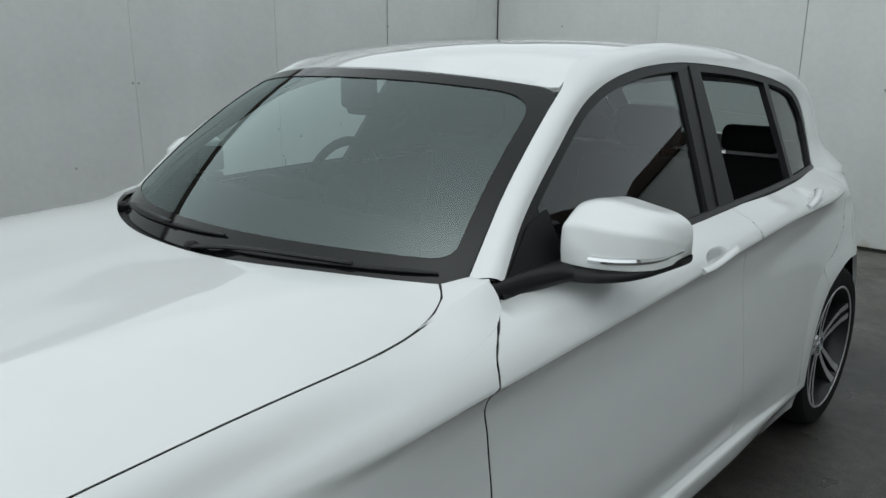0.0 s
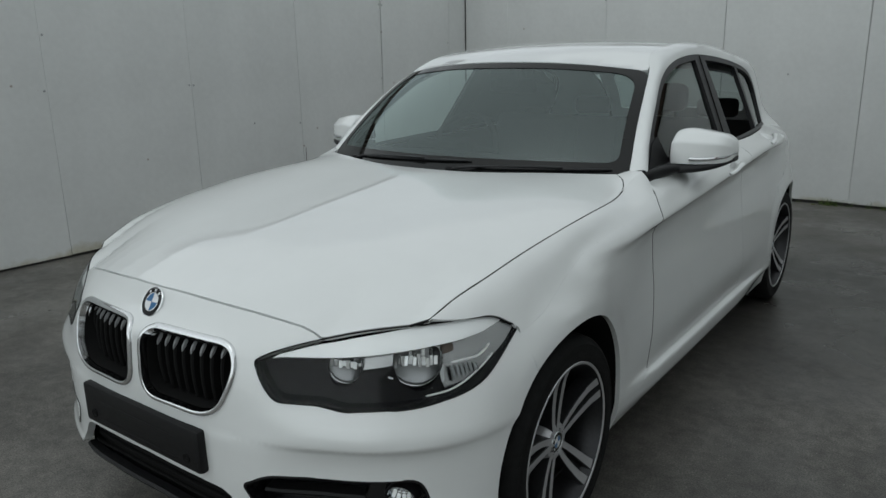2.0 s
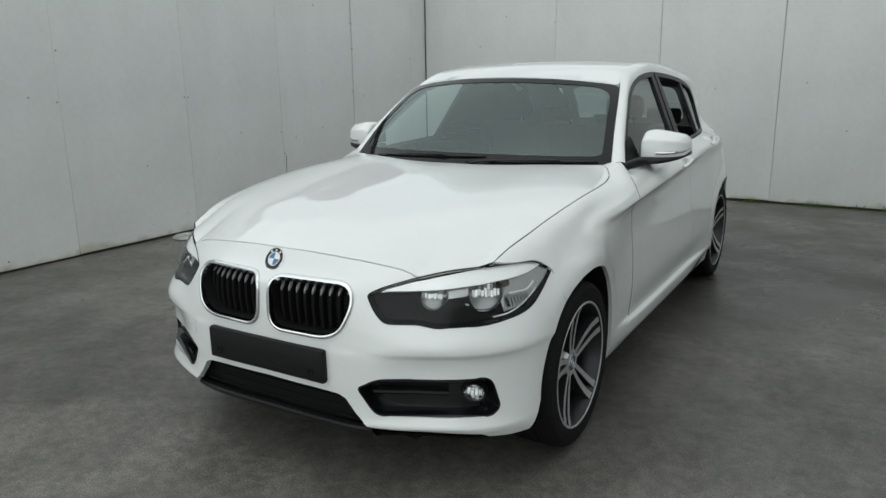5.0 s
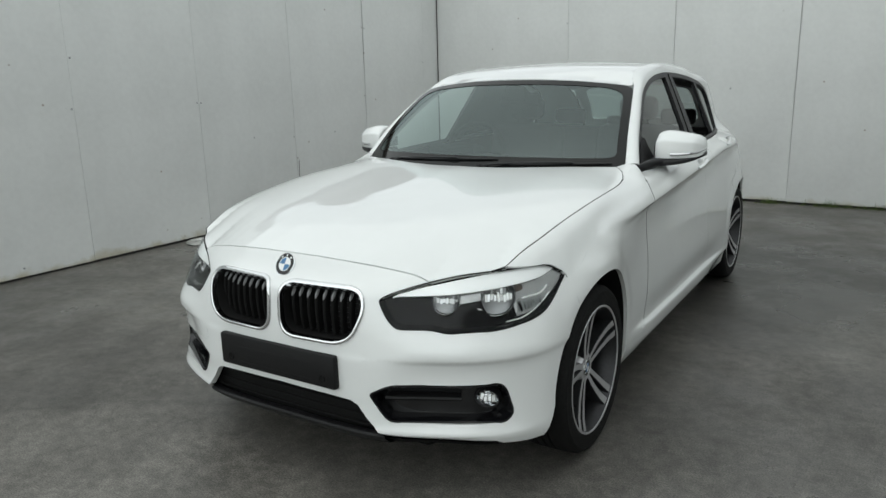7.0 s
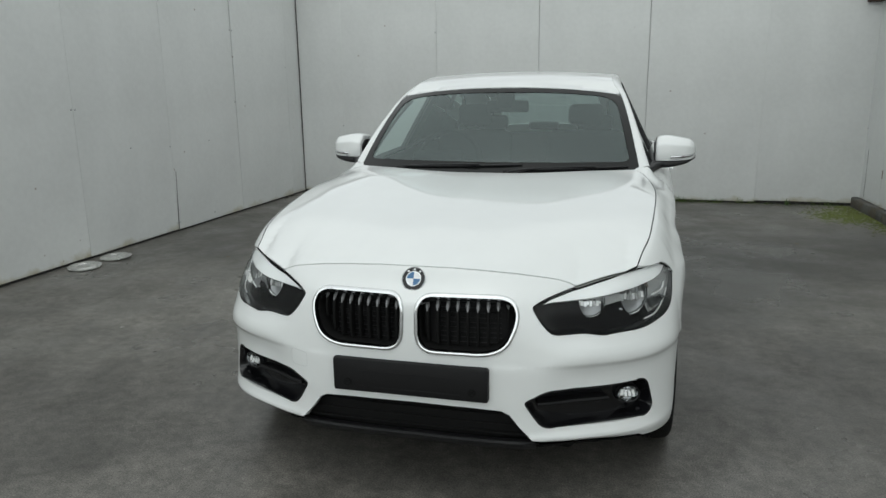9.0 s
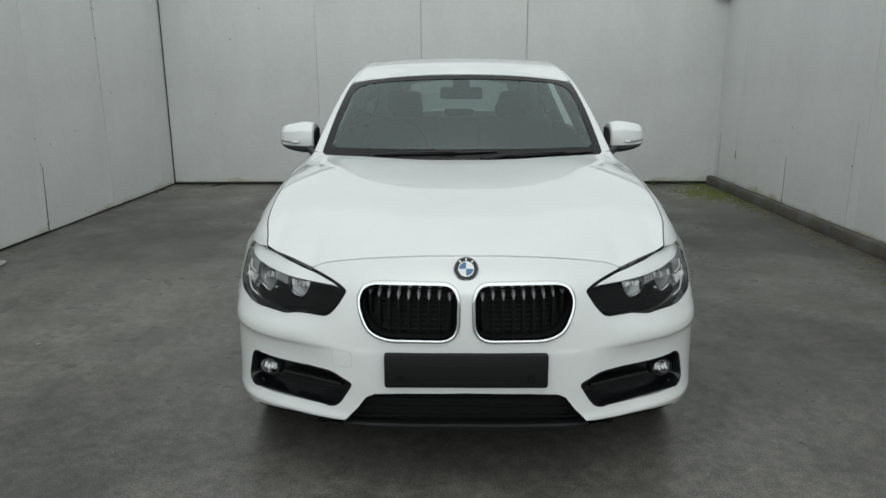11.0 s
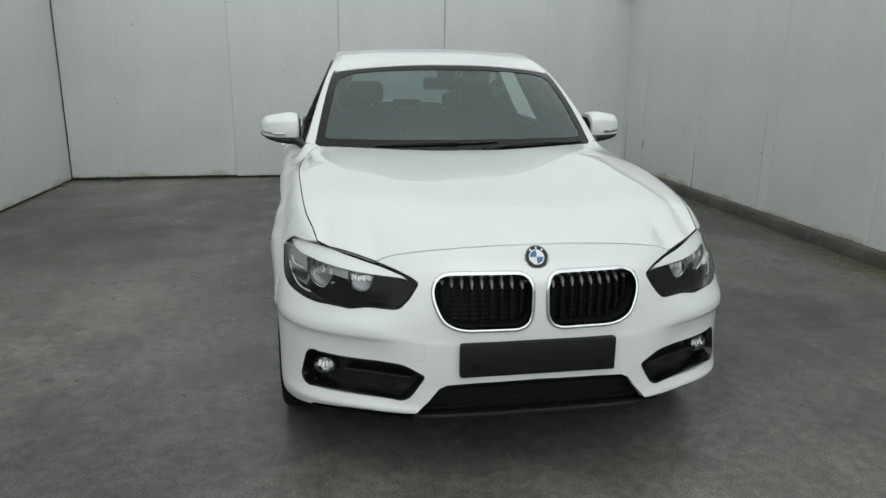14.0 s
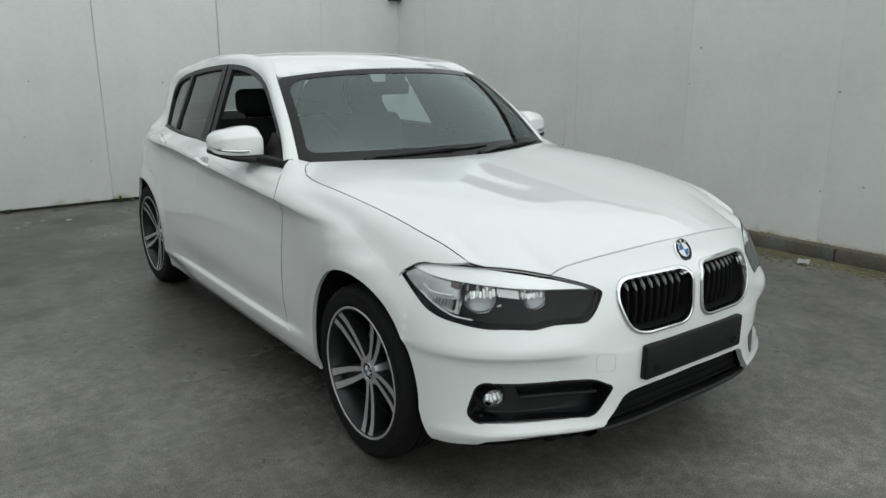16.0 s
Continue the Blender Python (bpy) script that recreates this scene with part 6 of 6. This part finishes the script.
for s in (1, -1):
    shape = flow([(0.7810, 0.923, 1.073, 1.0020, 1.0880), (0.7835, 0.915, 1.078, 1.0010, 1.1050), (0.7890, 0.911, 1.080, 1.0010, 1.1145), (0.7990, 0.909, 1.082, 1.0010, 1.1195), (0.8150, 0.908, 1.083, 1.0010, 1.1235), (0.8330, 0.909, 1.083, 1.0010, 1.1250), (0.8560, 0.913, 1.083, 1.0010, 1.1230), (0.8960, 0.926, 1.083, 1.0020, 1.1155), (0.9360, 0.948, 1.083, 1.0040, 1.1075), (0.9570, 0.971, 1.083, 1.0070, 1.0980), (0.9720, 1.001, 1.083, 1.0130, 1.0830), (0.9790, 1.028, 1.077, 1.0200, 1.0640)], 46)
    mir = strip("door_mirror", [cap_section(*r) for r in shape], PAINT, car, "white door mirror cap over a black base", sides=(s,), closed=True, cap=True, angle=40)
    inner_end = [cap_section(x, 0.927, 1.079, 1.004, 1.092) for x in (0.787, 0.7775, 0.7755)]
    strip("mirror_inner_face", inner_end, TRIM, mir, sides=(s,), closed=True, cap=True, angle=40)
    low = flow([(0.7670, 0.919, 1.068, 0.9620, 1.0020), (0.7810, 0.908, 1.079, 0.9620, 1.0020), (0.8310, 0.900, 1.085, 0.9650, 1.0030), (0.8910, 0.914, 1.088, 0.9740, 1.0050), (0.9410, 0.949, 1.088, 0.9880, 1.0090), (0.9790, 1.021, 1.083, 1.0060, 1.0240)], 20)
    strip("mirror_base", [mirror_section(*r, e=0.55) for r in low], TRIM, mir, "black mirror base", sides=(s,), closed=True, cap=True, angle=60)
    arm = flow([(0.742, 0.735, 0.985, 0.940, 0.990), (0.766, 0.775, 1.000, 0.947, 0.998), (0.788, 0.835, 1.020, 0.957, 1.002), (0.815, 0.890, 1.040, 0.967, 1.003), (0.850, 0.912, 1.050, 0.972, 1.003)], 16)
    strip("mirror_arm", [mirror_section(*r, e=0.7) for r in arm], TRIM, mir, "black mirror arm", sides=(s,), closed=True, cap=True, angle=60)
    line = flow([(0.8530, 0.9080, 1.0220), (0.8910, 0.9210, 1.0220), (0.9310, 0.9470, 1.0240), (0.9610, 0.9870, 1.0280), (0.9790, 1.0370, 1.0380)], 20)
    bm = bmesh.new()
    tube(bm, line * (s, 1, 1), [0.0072] * 12 + list(np.linspace(0.0072, 0.004, 8)), 8)
    part("indicator_strip", bm, REFLECTOR, mir, "slim clear indicator strip")
    part("mirror_glass", box(0.791, 0.946, 1.073, 1.081, 1.014, 1.083, 0.002, pose(0, 0, 0) if s > 0 else pose(0, 0, 0, 0, 0, 0) @ Matrix.Diagonal((-1, 1, 1, 1))), MIRROR, mir)
    sail = np.array([(0.770, 0.968), (0.965, 0.968), (0.955, up_edge(0.955) - 0.045), (0.885, up_edge(0.885) - 0.018), (0.80, up_edge(0.80) - 0.012)])
    skin("mirror_sail", side_surf, rounded(sail, 0.01, 3), PLASTIC, mir, step=0.05, rim=0.006, sides=(s,), lift=0.007, label="black corner plate")

# door handles over their cups
for s in (1, -1):
    for door, (y0, z0) in zip((front_door[0 if s > 0 else 1], rear_door[0 if s > 0 else 1]), HANDLES):
        u0 = u_y(y0)
        cup = handle_cup(y0, z0)
        strip("handle_cup", [on(belt, trim_ring(cup, d), h) for d, h in ((0.0035, 0.0), (0.002, 0.0012), (0.0, 0.0), (-0.004, -0.008), (-0.010, -0.017), (-0.020, -0.021), (-0.032, -0.022))], PAINT, door, sides=(s,), closed=True, angle=60)
        skin("cup_floor", belt, trim_ring(cup, -0.030), PAINT, door, step=0.03, rim=0.0, lift=-0.0215, sides=(s,))
        pts, wide = [], []
        for t in np.linspace(-1, 1, 19):
            lift = 0.013 * (1 - abs(t) ** 4) + 0.002
            pts.append(on(belt, [(u0 + 0.095 * t, z0 + 0.002 + 0.011 * t)], lift)[0])
            wide.append(0.0105 + 0.003 * math.exp(-((t - 0.55) / 0.35) ** 2))
        bm = bmesh.new()
        tube(bm, np.array(pts) * (s, 1, 1), wide, 12, flat=0.72)
        handle = part("door_handle", bm, PAINT, door, "white pull handle")

# cowl and wipers
rows = []
for a in np.linspace(-1, 1, 41):
    x = a * 0.690
    yh = rear_hood(x)
    top = screen_surf(a, -0.04)
    hz = float(hood_z(np.array(x), np.array(yh)))
    rows.append(np.array([(x, yh - 0.03, hz - 0.028), (x, yh + 0.010, hz - 0.018), (x * 1.0, 0.5 * (yh + top[1]) + 0.01, 0.5 * (hz + top[2]) - 0.010), top - (0, -0.004, 0.004)]))
strip("cowl", rows, PLASTIC, car, angle=60, label="black plastic scuttle below the windscreen")


def on_screen(x, b, lift=0.012):
    a = x / screen_half(b)
    p = screen_surf(np.array([a]), np.array([b]))[0]
    return p + np.array([0, -0.5, 0.86]) * lift


def wiper(x_root, x0, x1, b0, b1):
    """One wiper parked along the foot of the glass: pivot, arm and flat blade."""
    base = np.array([x_root, float(screen_surf(np.array(x_root / 0.708), np.array(-0.05))[1]) - 0.004, 0.984])
    line = np.array([on_screen(x0 + (x1 - x0) * t, b0 + (b1 - b0) * t, 0.008) for t in np.linspace(0, 1, 16)])
    hold = line[9] + np.array([0, -0.004, 0.008])
    bm = bmesh.new()
    tube(bm, flow([base, base + (0.06 * np.sign(x1 - x0), 0.004, 0.012), 0.55 * base + 0.45 * hold + np.array([0, 0.0, 0.008]), hold, line[10] + np.array([0, -0.003, 0.006])], 20), list(np.linspace(0.011, 0.006, 20)), 8, flat=0.6)
    w = part("wiper", bm, TRIM, car, "black windscreen wiper")
    bm = bmesh.new()
    tube(bm, line, [0.003, 0.005] + [0.0065] * 12 + [0.005, 0.003], 8, flat=0.75)
    part("wiper_blade", bm, TRIM, w, "flat black wiper blade")
    bm = bmesh.new()
    lathe(bm, [(0.016, -0.02), (0.016, 0.006), (0.011, 0.012), (0.0, 0.013)], 16, Matrix.Translation(tuple(base)))
    part("wiper_pivot", bm, PLASTIC, w)


wiper(-0.46, -0.44, 0.17, -0.012, 0.028)
wiper(0.10, 0.20, 0.655, -0.022, -0.002)

# roof aerial
bm = bmesh.new()
prev = None
for t in np.linspace(0, 1, 8):
    y = 2.60 + 0.13 * t
    hgt = 0.050 * math.sin(math.pi * min(1, t * 0.62)) ** 0.9 + 0.004
    base_z = float(roof_surf(np.array([0.0]), np.array([y]))[0, 2]) - 0.004
    ring_ = [bm.verts.new((0.016 * math.cos(w) * (0.5 + 0.5 * math.sin(math.pi * (0.15 + 0.7 * t))), y, base_z + hgt * max(0, math.sin(w)))) for w in np.linspace(0, math.pi, 9)]
    if prev:
        for k in range(8):
            bm.faces.new((prev[k], prev[k + 1], ring_[k + 1], ring_[k]))
    prev = ring_
part("roof_aerial", bm, PAINT, car, "small white shark-fin aerial")

# ---- cabin ----
rows = []
for a in np.linspace(-1, 1, 31):
    f = screen_surf(a * 0.93, 0.02)
    rows.append(np.array([f - (0, 0, 0.035), (f[0], f[1] + 0.10, 0.985), (a * 0.70, 0.92 + 0.08 * a * a, 0.990 - 0.012 * a * a), (a * 0.70, 1.06, 0.965), (a * 0.70, 1.10, 0.90), (a * 0.70, 1.02, 0.66), (a * 0.70, 0.90, 0.35)]))
strip("dashboard", rows, DASH, car, angle=50)
bm = bmesh.new()
add_box(bm, -0.52, -0.22, 1.00, 1.10, 0.93, 1.025, 0.03)
part("instrument_hood", bm, DASH, car)
bm = bmesh.new()
sm = Matrix.Translation((-0.37, 1.27, 0.945)) @ pose(0, 0, 0, 68, 0, 0)
tube(bm, [tuple(sm @ Vector((0.185 * math.cos(w), 0.185 * math.sin(w), 0))) for w in np.linspace(0, 2 * math.pi, 40, endpoint=False)], 0.016, 8, closed=True)
steer = part("steering_wheel", bm, DASH, car, "black steering wheel on the right-hand side")
bm = bmesh.new()
lathe(bm, [(0.0, 0.03), (0.05, 0.025), (0.07, 0.0), (0.05, -0.04)], 20, sm)
for w in (0, 180, 270):
    add_box(bm, 0.05, 0.18, -0.018, 0.018, -0.012, 0.008, 0.006, sm @ pose(0, 0, 0, 0, 0, w))
part("wheel_boss", bm, DASH, steer)


def seat(x):
    bm = bmesh.new()
    add_box(bm, x - 0.25, x + 0.25, 1.38, 1.90, 0.42, 0.60, 0.06, None, 3)
    add_box(bm, x - 0.06 - 0.19, x + 0.25, 1.82, 1.96, 0.55, 1.10, 0.06, Matrix.Translation((0, 1.86, 0.55)) @ pose(0, 0, 0, -14) @ Matrix.Translation((0, -1.86, -0.55)), 3)
    ob = part("front_seat", bm, FABRIC, car, "charcoal fabric front seat")
    bm = bmesh.new()
    add_box(bm, x - 0.115, x + 0.115, 1.955, 2.045, 1.105, 1.245, 0.042, None, 4)
    part("headrest", bm, FABRIC, ob)
    for e in (-0.06, 0.06):
        bm = bmesh.new()
        tube(bm, [(x + e, 1.99, 1.02), (x + e, 2.0, 1.14)], 0.006, 6)
        part("headrest_post", bm, PLASTIC, ob)


seat(0.37)
seat(-0.37)
bm = bmesh.new()
add_box(bm, -0.64, 0.64, 2.20, 2.66, 0.42, 0.58, 0.06, None, 3)
add_box(bm, -0.64, 0.64, 2.62, 2.76, 0.50, 1.03, 0.05, Matrix.Translation((0, 2.66, 0.5)) @ pose(0, 0, 0, -16) @ Matrix.Translation((0, -2.66, -0.5)), 3)
bench = part("rear_bench", bm, FABRIC, car, "charcoal fabric rear bench")
for x in (-0.40, 0.0, 0.40):
    bm = bmesh.new()
    add_box(bm, x - 0.12, x + 0.12, 2.795, 2.87, 1.02, 1.13 if x else 1.08, 0.03, None, 3)
    part("headrest", bm, FABRIC, bench)
bm = bmesh.new()
add_box(bm, -0.52, 0.52, 2.86, 3.20, 0.90, 0.925, 0.01)
part("parcel_shelf", bm, DASH, car)


def liner_surf(a, y):
    return roof_surf(a, y) - np.array([0, 0, 0.035])


skin("headliner", liner_surf, np.array([(-0.96, 1.10), (0.96, 1.10), (0.96, 3.0), (-0.96, 3.0)]), LINER, car, step=0.15, rim=0.0)
for s in (1, -1):
    yy = np.linspace(0.72, 3.1, 20)
    strip("door_card", [np.array([(0.735 - 0.04 * max(0, y - 2.2), y, z) for y in yy]) for z in (0.25, 0.60, 0.93)] + [np.array([(glass_x(y, float(belt_z(y))) - 0.035, y, float(belt_z(y)) - 0.012) for y in yy])], DASH, car, sides=(s,))
    strip("pillar_lining", [np.array([np.array([glass_x(y, z) - 0.028, y, z]) for y, z in zip(np.linspace(y0, y1, 8), np.linspace(0.98, 1.345, 8))]) for y0, y1 in ((1.625, 1.76), (1.78, 1.87))], DASH, car, sides=(s,))
    strip("screen_pillar_lining", [W_LINE[:30] - np.array([0.02, 0.0, 0.035]), 0.5 * (W_LINE[:30] + D_LINE[:30]) - np.array([0.04, -0.01, 0.03]), D_LINE[:30] - np.array([0.035, 0, 0.01])], LINER, car, sides=(s,))
bm = bmesh.new()
add_box(bm, -0.115, 0.115, 1.105, 1.135, 1.232, 1.297, 0.014, None, 3)
rv = part("rear_view_mirror", bm, DASH, car, "black interior mirror on the windscreen")
bm = bmesh.new()
add_box(bm, -0.045, 0.045, 1.03, 1.10, 1.255, 1.345, 0.015)
part("mirror_stalk", bm, DASH, rv)
part("cabin_floor", box(-0.72, 0.72, 0.85, 3.2, 0.27, 0.30, 0.005), FABRIC, car)


# ---- small things on the ground and at the wall feet ----
GRASS = material("grass_green", (0.085, 0.13, 0.03), 0.6, grain=0.3, grain_scale=12)
WEED = material("weed_green", (0.07, 0.12, 0.035), 0.6, grain=0.25, grain_scale=20)
MOSS = material("moss_green", (0.095, 0.115, 0.022), 0.95, grain=0.4, grain_scale=40, blotch=0.3, blotch_scale=5)
ALGAE = material("yellow_brown_moss", (0.17, 0.125, 0.045), 0.95, grain=0.35, grain_scale=50, blotch=0.3, blotch_scale=4)
OLIVE = material("dull_olive_growth", (0.105, 0.098, 0.050), 0.95, grain=0.35, grain_scale=50, blotch=0.3, blotch_scale=4)
LEAF = material("dry_leaf_brown", (0.20, 0.13, 0.07), 0.8, grain=0.3, grain_scale=60)
PAPER = material("pale_paper", (0.62, 0.62, 0.59), 0.8, grain=0.08, grain_scale=60, blotch=0.1, blotch_scale=8)
TIN = material("tarnished_metal", (0.62, 0.62, 0.60), 0.28, metal=0.9, grain=0.2, grain_scale=30, rough_var=0.1)


def east_x(y):
    return WALL_R + (WALL_B - y) * math.tan(radians(90 - 87.8))


def blade(bm, x, y, z, length, width, lean, turn, bend=0.5):
    c, s = math.cos(turn), math.sin(turn)
    prev = None
    for k in range(4):
        t = k / 3
        out = lean * length * t ** (1 + bend)
        h = length * t * (1 - 0.35 * lean * t)
        w = width * (1 - t) ** 0.7 * 0.5 + 0.0003
        row = [bm.verts.new((x + c * out - s * w * e, y + s * out + c * w * e, z + h)) for e in (-1, 1)]
        if prev:
            bm.faces.new((prev[0], prev[1], row[1], row[0]))
        prev = row


def scatter_grass(name, label, spots, seed):
    rnd = random.Random(seed)
    bm = bmesh.new()
    for x, y, n, spread, high in spots:
        for _ in range(n):
            px, py = x + rnd.gauss(0, spread), y - abs(rnd.gauss(0, 0.018))
            blade(bm, px, py, -0.002, high * rnd.uniform(0.4, 1.1), rnd.uniform(0.003, 0.007), rnd.uniform(0.1, 0.9), rnd.uniform(-math.pi, math.pi) if rnd.random() < 0.4 else rnd.uniform(-2.6, -0.5))
    return tagged(part(name, bm, GRASS, None, smooth=False), label, "grass", kind="stuff")


rnd = random.Random(5)
spots = [(rnd.uniform(0.55, 2.9), WALL_B - 0.02, rnd.randint(4, 14), 0.03, rnd.uniform(0.03, 0.07)) for _ in range(24)]
spots += [(x + rnd.gauss(0, 0.05), WALL_B - 0.02, rnd.randint(10, 22), 0.03, rnd.uniform(0.04, 0.10)) for x in (0.65, 0.68, 1.08, 1.12, 1.25, 1.29, 1.48, 1.53, 1.62, 1.9, 2.2)]
spots += [(rnd.uniform(-3.2, 0.4), WALL_B - 0.02, rnd.randint(2, 6), 0.02, rnd.uniform(0.015, 0.04)) for _ in range(16)]
scatter_grass("grass", "thin green grass growing along the wall foot", spots, 6)


def weed(x, y, high, n, seed, label):
    """A small rosette of broad leaves."""
    rnd = random.Random(seed)
    bm = bmesh.new()
    for k in range(n):
        blade(bm, rnd.gauss(0, 0.008), rnd.gauss(0, 0.006), 0, high * rnd.uniform(0.5, 1.1), high * rnd.uniform(0.18, 0.3), rnd.uniform(0.3, 1.1), rnd.uniform(-math.pi, 0.0) if k % 3 else rnd.uniform(-math.pi, math.pi), 0.3)
    ob = part("weed", bm, WEED, None, smooth=False)
    ob.matrix_basis = pose(x, y, -0.001)
    return tagged(ob, label, "weed", "weeds at the wall foot")


weed(-0.36, WALL_B - 0.045, 0.10, 16, 1, "leafy green weed growing at the wall foot")
weed(-0.25, WALL_B - 0.040, 0.06, 12, 2, "low green weed in the wall joint")
weed(-1.38, WALL_B - 0.050, 0.07, 18, 3, "small green tuft against the wall")
weed(-3.10, WALL_B - 0.045, 0.08, 16, 4, "green tuft in the wall corner")
weed(2.35, WALL_B - 0.05, 0.09, 14, 7, "leafy green weed beside the grass")


def moss(name, label, mat, count, place, size, seed):
    """Many low cushions in one sheet of growth."""
    rnd = random.Random(seed)
    verts, faces = [], []
    for _ in range(count):
        x, y, z = place(rnd)
        r, h = size * rnd.uniform(0.4, 1.4), size * rnd.uniform(0.08, 0.22)
        k0, n = len(verts), 7
        turn = rnd.random() * 6
        verts.append((x, y, z + h))
        for ring in (0.6, 1.0):
            for k in range(n):
                w = turn + 2 * math.pi * k / n
                q = r * ring * rnd.uniform(0.75, 1.2)
                verts.append((x + q * math.cos(w), y + q * math.sin(w), z + (h * 0.75 if ring < 1 else -0.003)))
        for k in range(n):
            faces.append((k0, k0 + 1 + k, k0 + 1 + (k + 1) % n))
            faces.append((k0 + 1 + k, k0 + 1 + n + k, k0 + 1 + n + (k + 1) % n, k0 + 1 + (k + 1) % n))
    return tagged(mesh_object(name, verts, faces, mat), label, "moss", kind="stuff")


def corner_spot(rnd):
    if rnd.random() < 0.65:
        y = min(rnd.gauss(5.12, 0.20), WALL_B - 0.05)
        x = rnd.gauss(2.78, 0.16)
    else:
        y = WALL_B - 0.05 - abs(rnd.gauss(0, 0.7))
        x = east_x(y) - 0.125 - abs(rnd.gauss(0, 0.10))
    return min(x, east_x(y) - 0.12), y, 0.0


def north_spot(rnd):
    return rnd.uniform(0.5, 2.95), WALL_B - 0.02 - abs(rnd.gauss(0, 0.03)), 0.0


def kerb_spot(rnd):
    y = rnd.choice((rnd.gauss(0.8, 0.7), rnd.uniform(-0.6, 5.6)))
    up = abs(rnd.gauss(0, 0.006)) if rnd.random() < 0.5 else 0.0
    return east_x(y) - 0.017 - (0.0 if up else abs(rnd.gauss(0, 0.016))), y, 0.099 + up


moss("moss", "thin green moss on the damp ground by the corner", MOSS, 1500, corner_spot, 0.017, 8)
def kerb_foot_spot(rnd):
    y = rnd.choice((rnd.gauss(0.75, 0.45), rnd.gauss(0.3, 0.5), rnd.uniform(-0.8, 4.6)))
    return east_x(y) - 0.11 - abs(rnd.gauss(0, 0.13)), y, 0.0


moss("moss", "dull olive growth on the asphalt beside the kerb", OLIVE, 1500, kerb_foot_spot, 0.020, 12)
def kerb_top_spot(rnd):
    y = rnd.choice((rnd.gauss(0.7, 0.45), rnd.gauss(0.4, 0.7)))
    return east_x(y) - rnd.uniform(0.022, 0.096), y, 0.0985


moss("moss", "ochre-brown growth over the top of the kerb", ALGAE, 900, kerb_top_spot, 0.009, 13)
moss("moss", "green moss along the foot of the wall", MOSS, 90, north_spot, 0.014, 9)
moss("moss", "yellow-brown moss on the kerb against the boards", ALGAE, 420, kerb_spot, 0.005, 10)


def scrap(name, x, y, size, mat, label, seed, curl=0.25, category="litter", group="litter on the ground"):
    """A small crumpled leaf or scrap with an uneven outline."""
    rnd = random.Random(seed)
    bm = bmesh.new()
    n = 9
    mid = bm.verts.new((0, 0, size * curl * 0.15 + 0.002))
    rim = []
    for k in range(n):
        w = 2 * math.pi * k / n
        q = size * rnd.uniform(0.6, 1.0) * (1.0 if k % 2 else 0.8)
        rim.append(bm.verts.new((q * math.cos(w), 0.6 * q * math.sin(w), 0.001 + size * curl * rnd.random())))
    for k in range(n):
        bm.faces.new((mid, rim[k], rim[(k + 1) % n]))
    made = bmesh.ops.solidify(bm, geom=bm.faces[:], thickness=0.0012)
    ob = part(name, bm, mat, None, smooth=False)
    ob.matrix_basis = pose(x, y, 0.002, 0, 0, rnd.uniform(0, 180))
    return tagged(ob, label, category, group)


for k, (x, y, r) in enumerate(((-1.52, 4.94, 0.03), (-1.06, 4.98, 0.028), (2.06, 3.71, 0.02), (0.58, 4.91, 0.02), (-2.53, 2.32, 0.022), (2.9, 3.4, 0.022))):
    scrap("dry_leaf", x, y, r, LEAF, "small dry brown leaf lying on the asphalt", 20 + k, category="leaf", group="dry leaves")
for k, (x, y, r) in enumerate(((-1.38, 4.96, 0.045), (-1.28, 5.16, 0.055), (-1.31, 5.05, 0.03), (-1.16, 5.18, 0.032), (-0.96, 5.08, 0.055), (2.0, 3.66, 0.018), (-2.22, 0.61, 0.018))):
    scrap("paper_scrap", x, y, r, PAPER, "small pale scrap of paper on the asphalt", 40 + k)

# flattened sheet of paper by the kerb
bm = bmesh.new()
rows = []
for i in range(7):
    rows.append([bm.verts.new((-0.06 + 0.12 * i / 6, -0.04 + 0.08 * j / 5, 0.004 + 0.010 * abs(math.sin(1.7 * i + 0.9 * j)) + (0.012 if i in (0, 6) else 0))) for j in range(6)])
for i in range(6):
    for j in range(5):
        bm.faces.new((rows[i][j], rows[i + 1][j], rows[i + 1][j + 1], rows[i][j + 1]))
bmesh.ops.solidify(bm, geom=bm.faces[:], thickness=0.001)
sheet = part("paper_sheet", bm, PAPER, None, smooth=False)
sheet.matrix_basis = pose(2.98, 0.38, 0.0, 0, 0, 24)
tagged(sheet, "crumpled white sheet of paper lying beside the kerb", "paper")


def metal_disc(x, y, r, tilt, turn, label):
    bm = bmesh.new()
    lathe(bm, [(0.0, 0.010), (r * 0.35, 0.011), (r * 0.42, 0.018), (r * 0.78, 0.019), (r * 0.86, 0.012), (r, 0.010), (r, 0.004), (r * 0.9, 0.0), (0.0, 0.0)], 40)
    ob = part("metal_disc", bm, TIN, None)
    ob.matrix_basis = pose(x, y, math.sin(radians(tilt)) * r + 0.001, tilt, 0, turn)
    return tagged(ob, label, "wheel trim", "metal discs by the wall")


metal_disc(-3.47, 1.78, 0.125, 3, 20, "dull silver metal disc lying flat on the asphalt")
metal_disc(-3.45, 2.12, 0.125, 2, -30, "dull silver metal disc lying beside the wall")
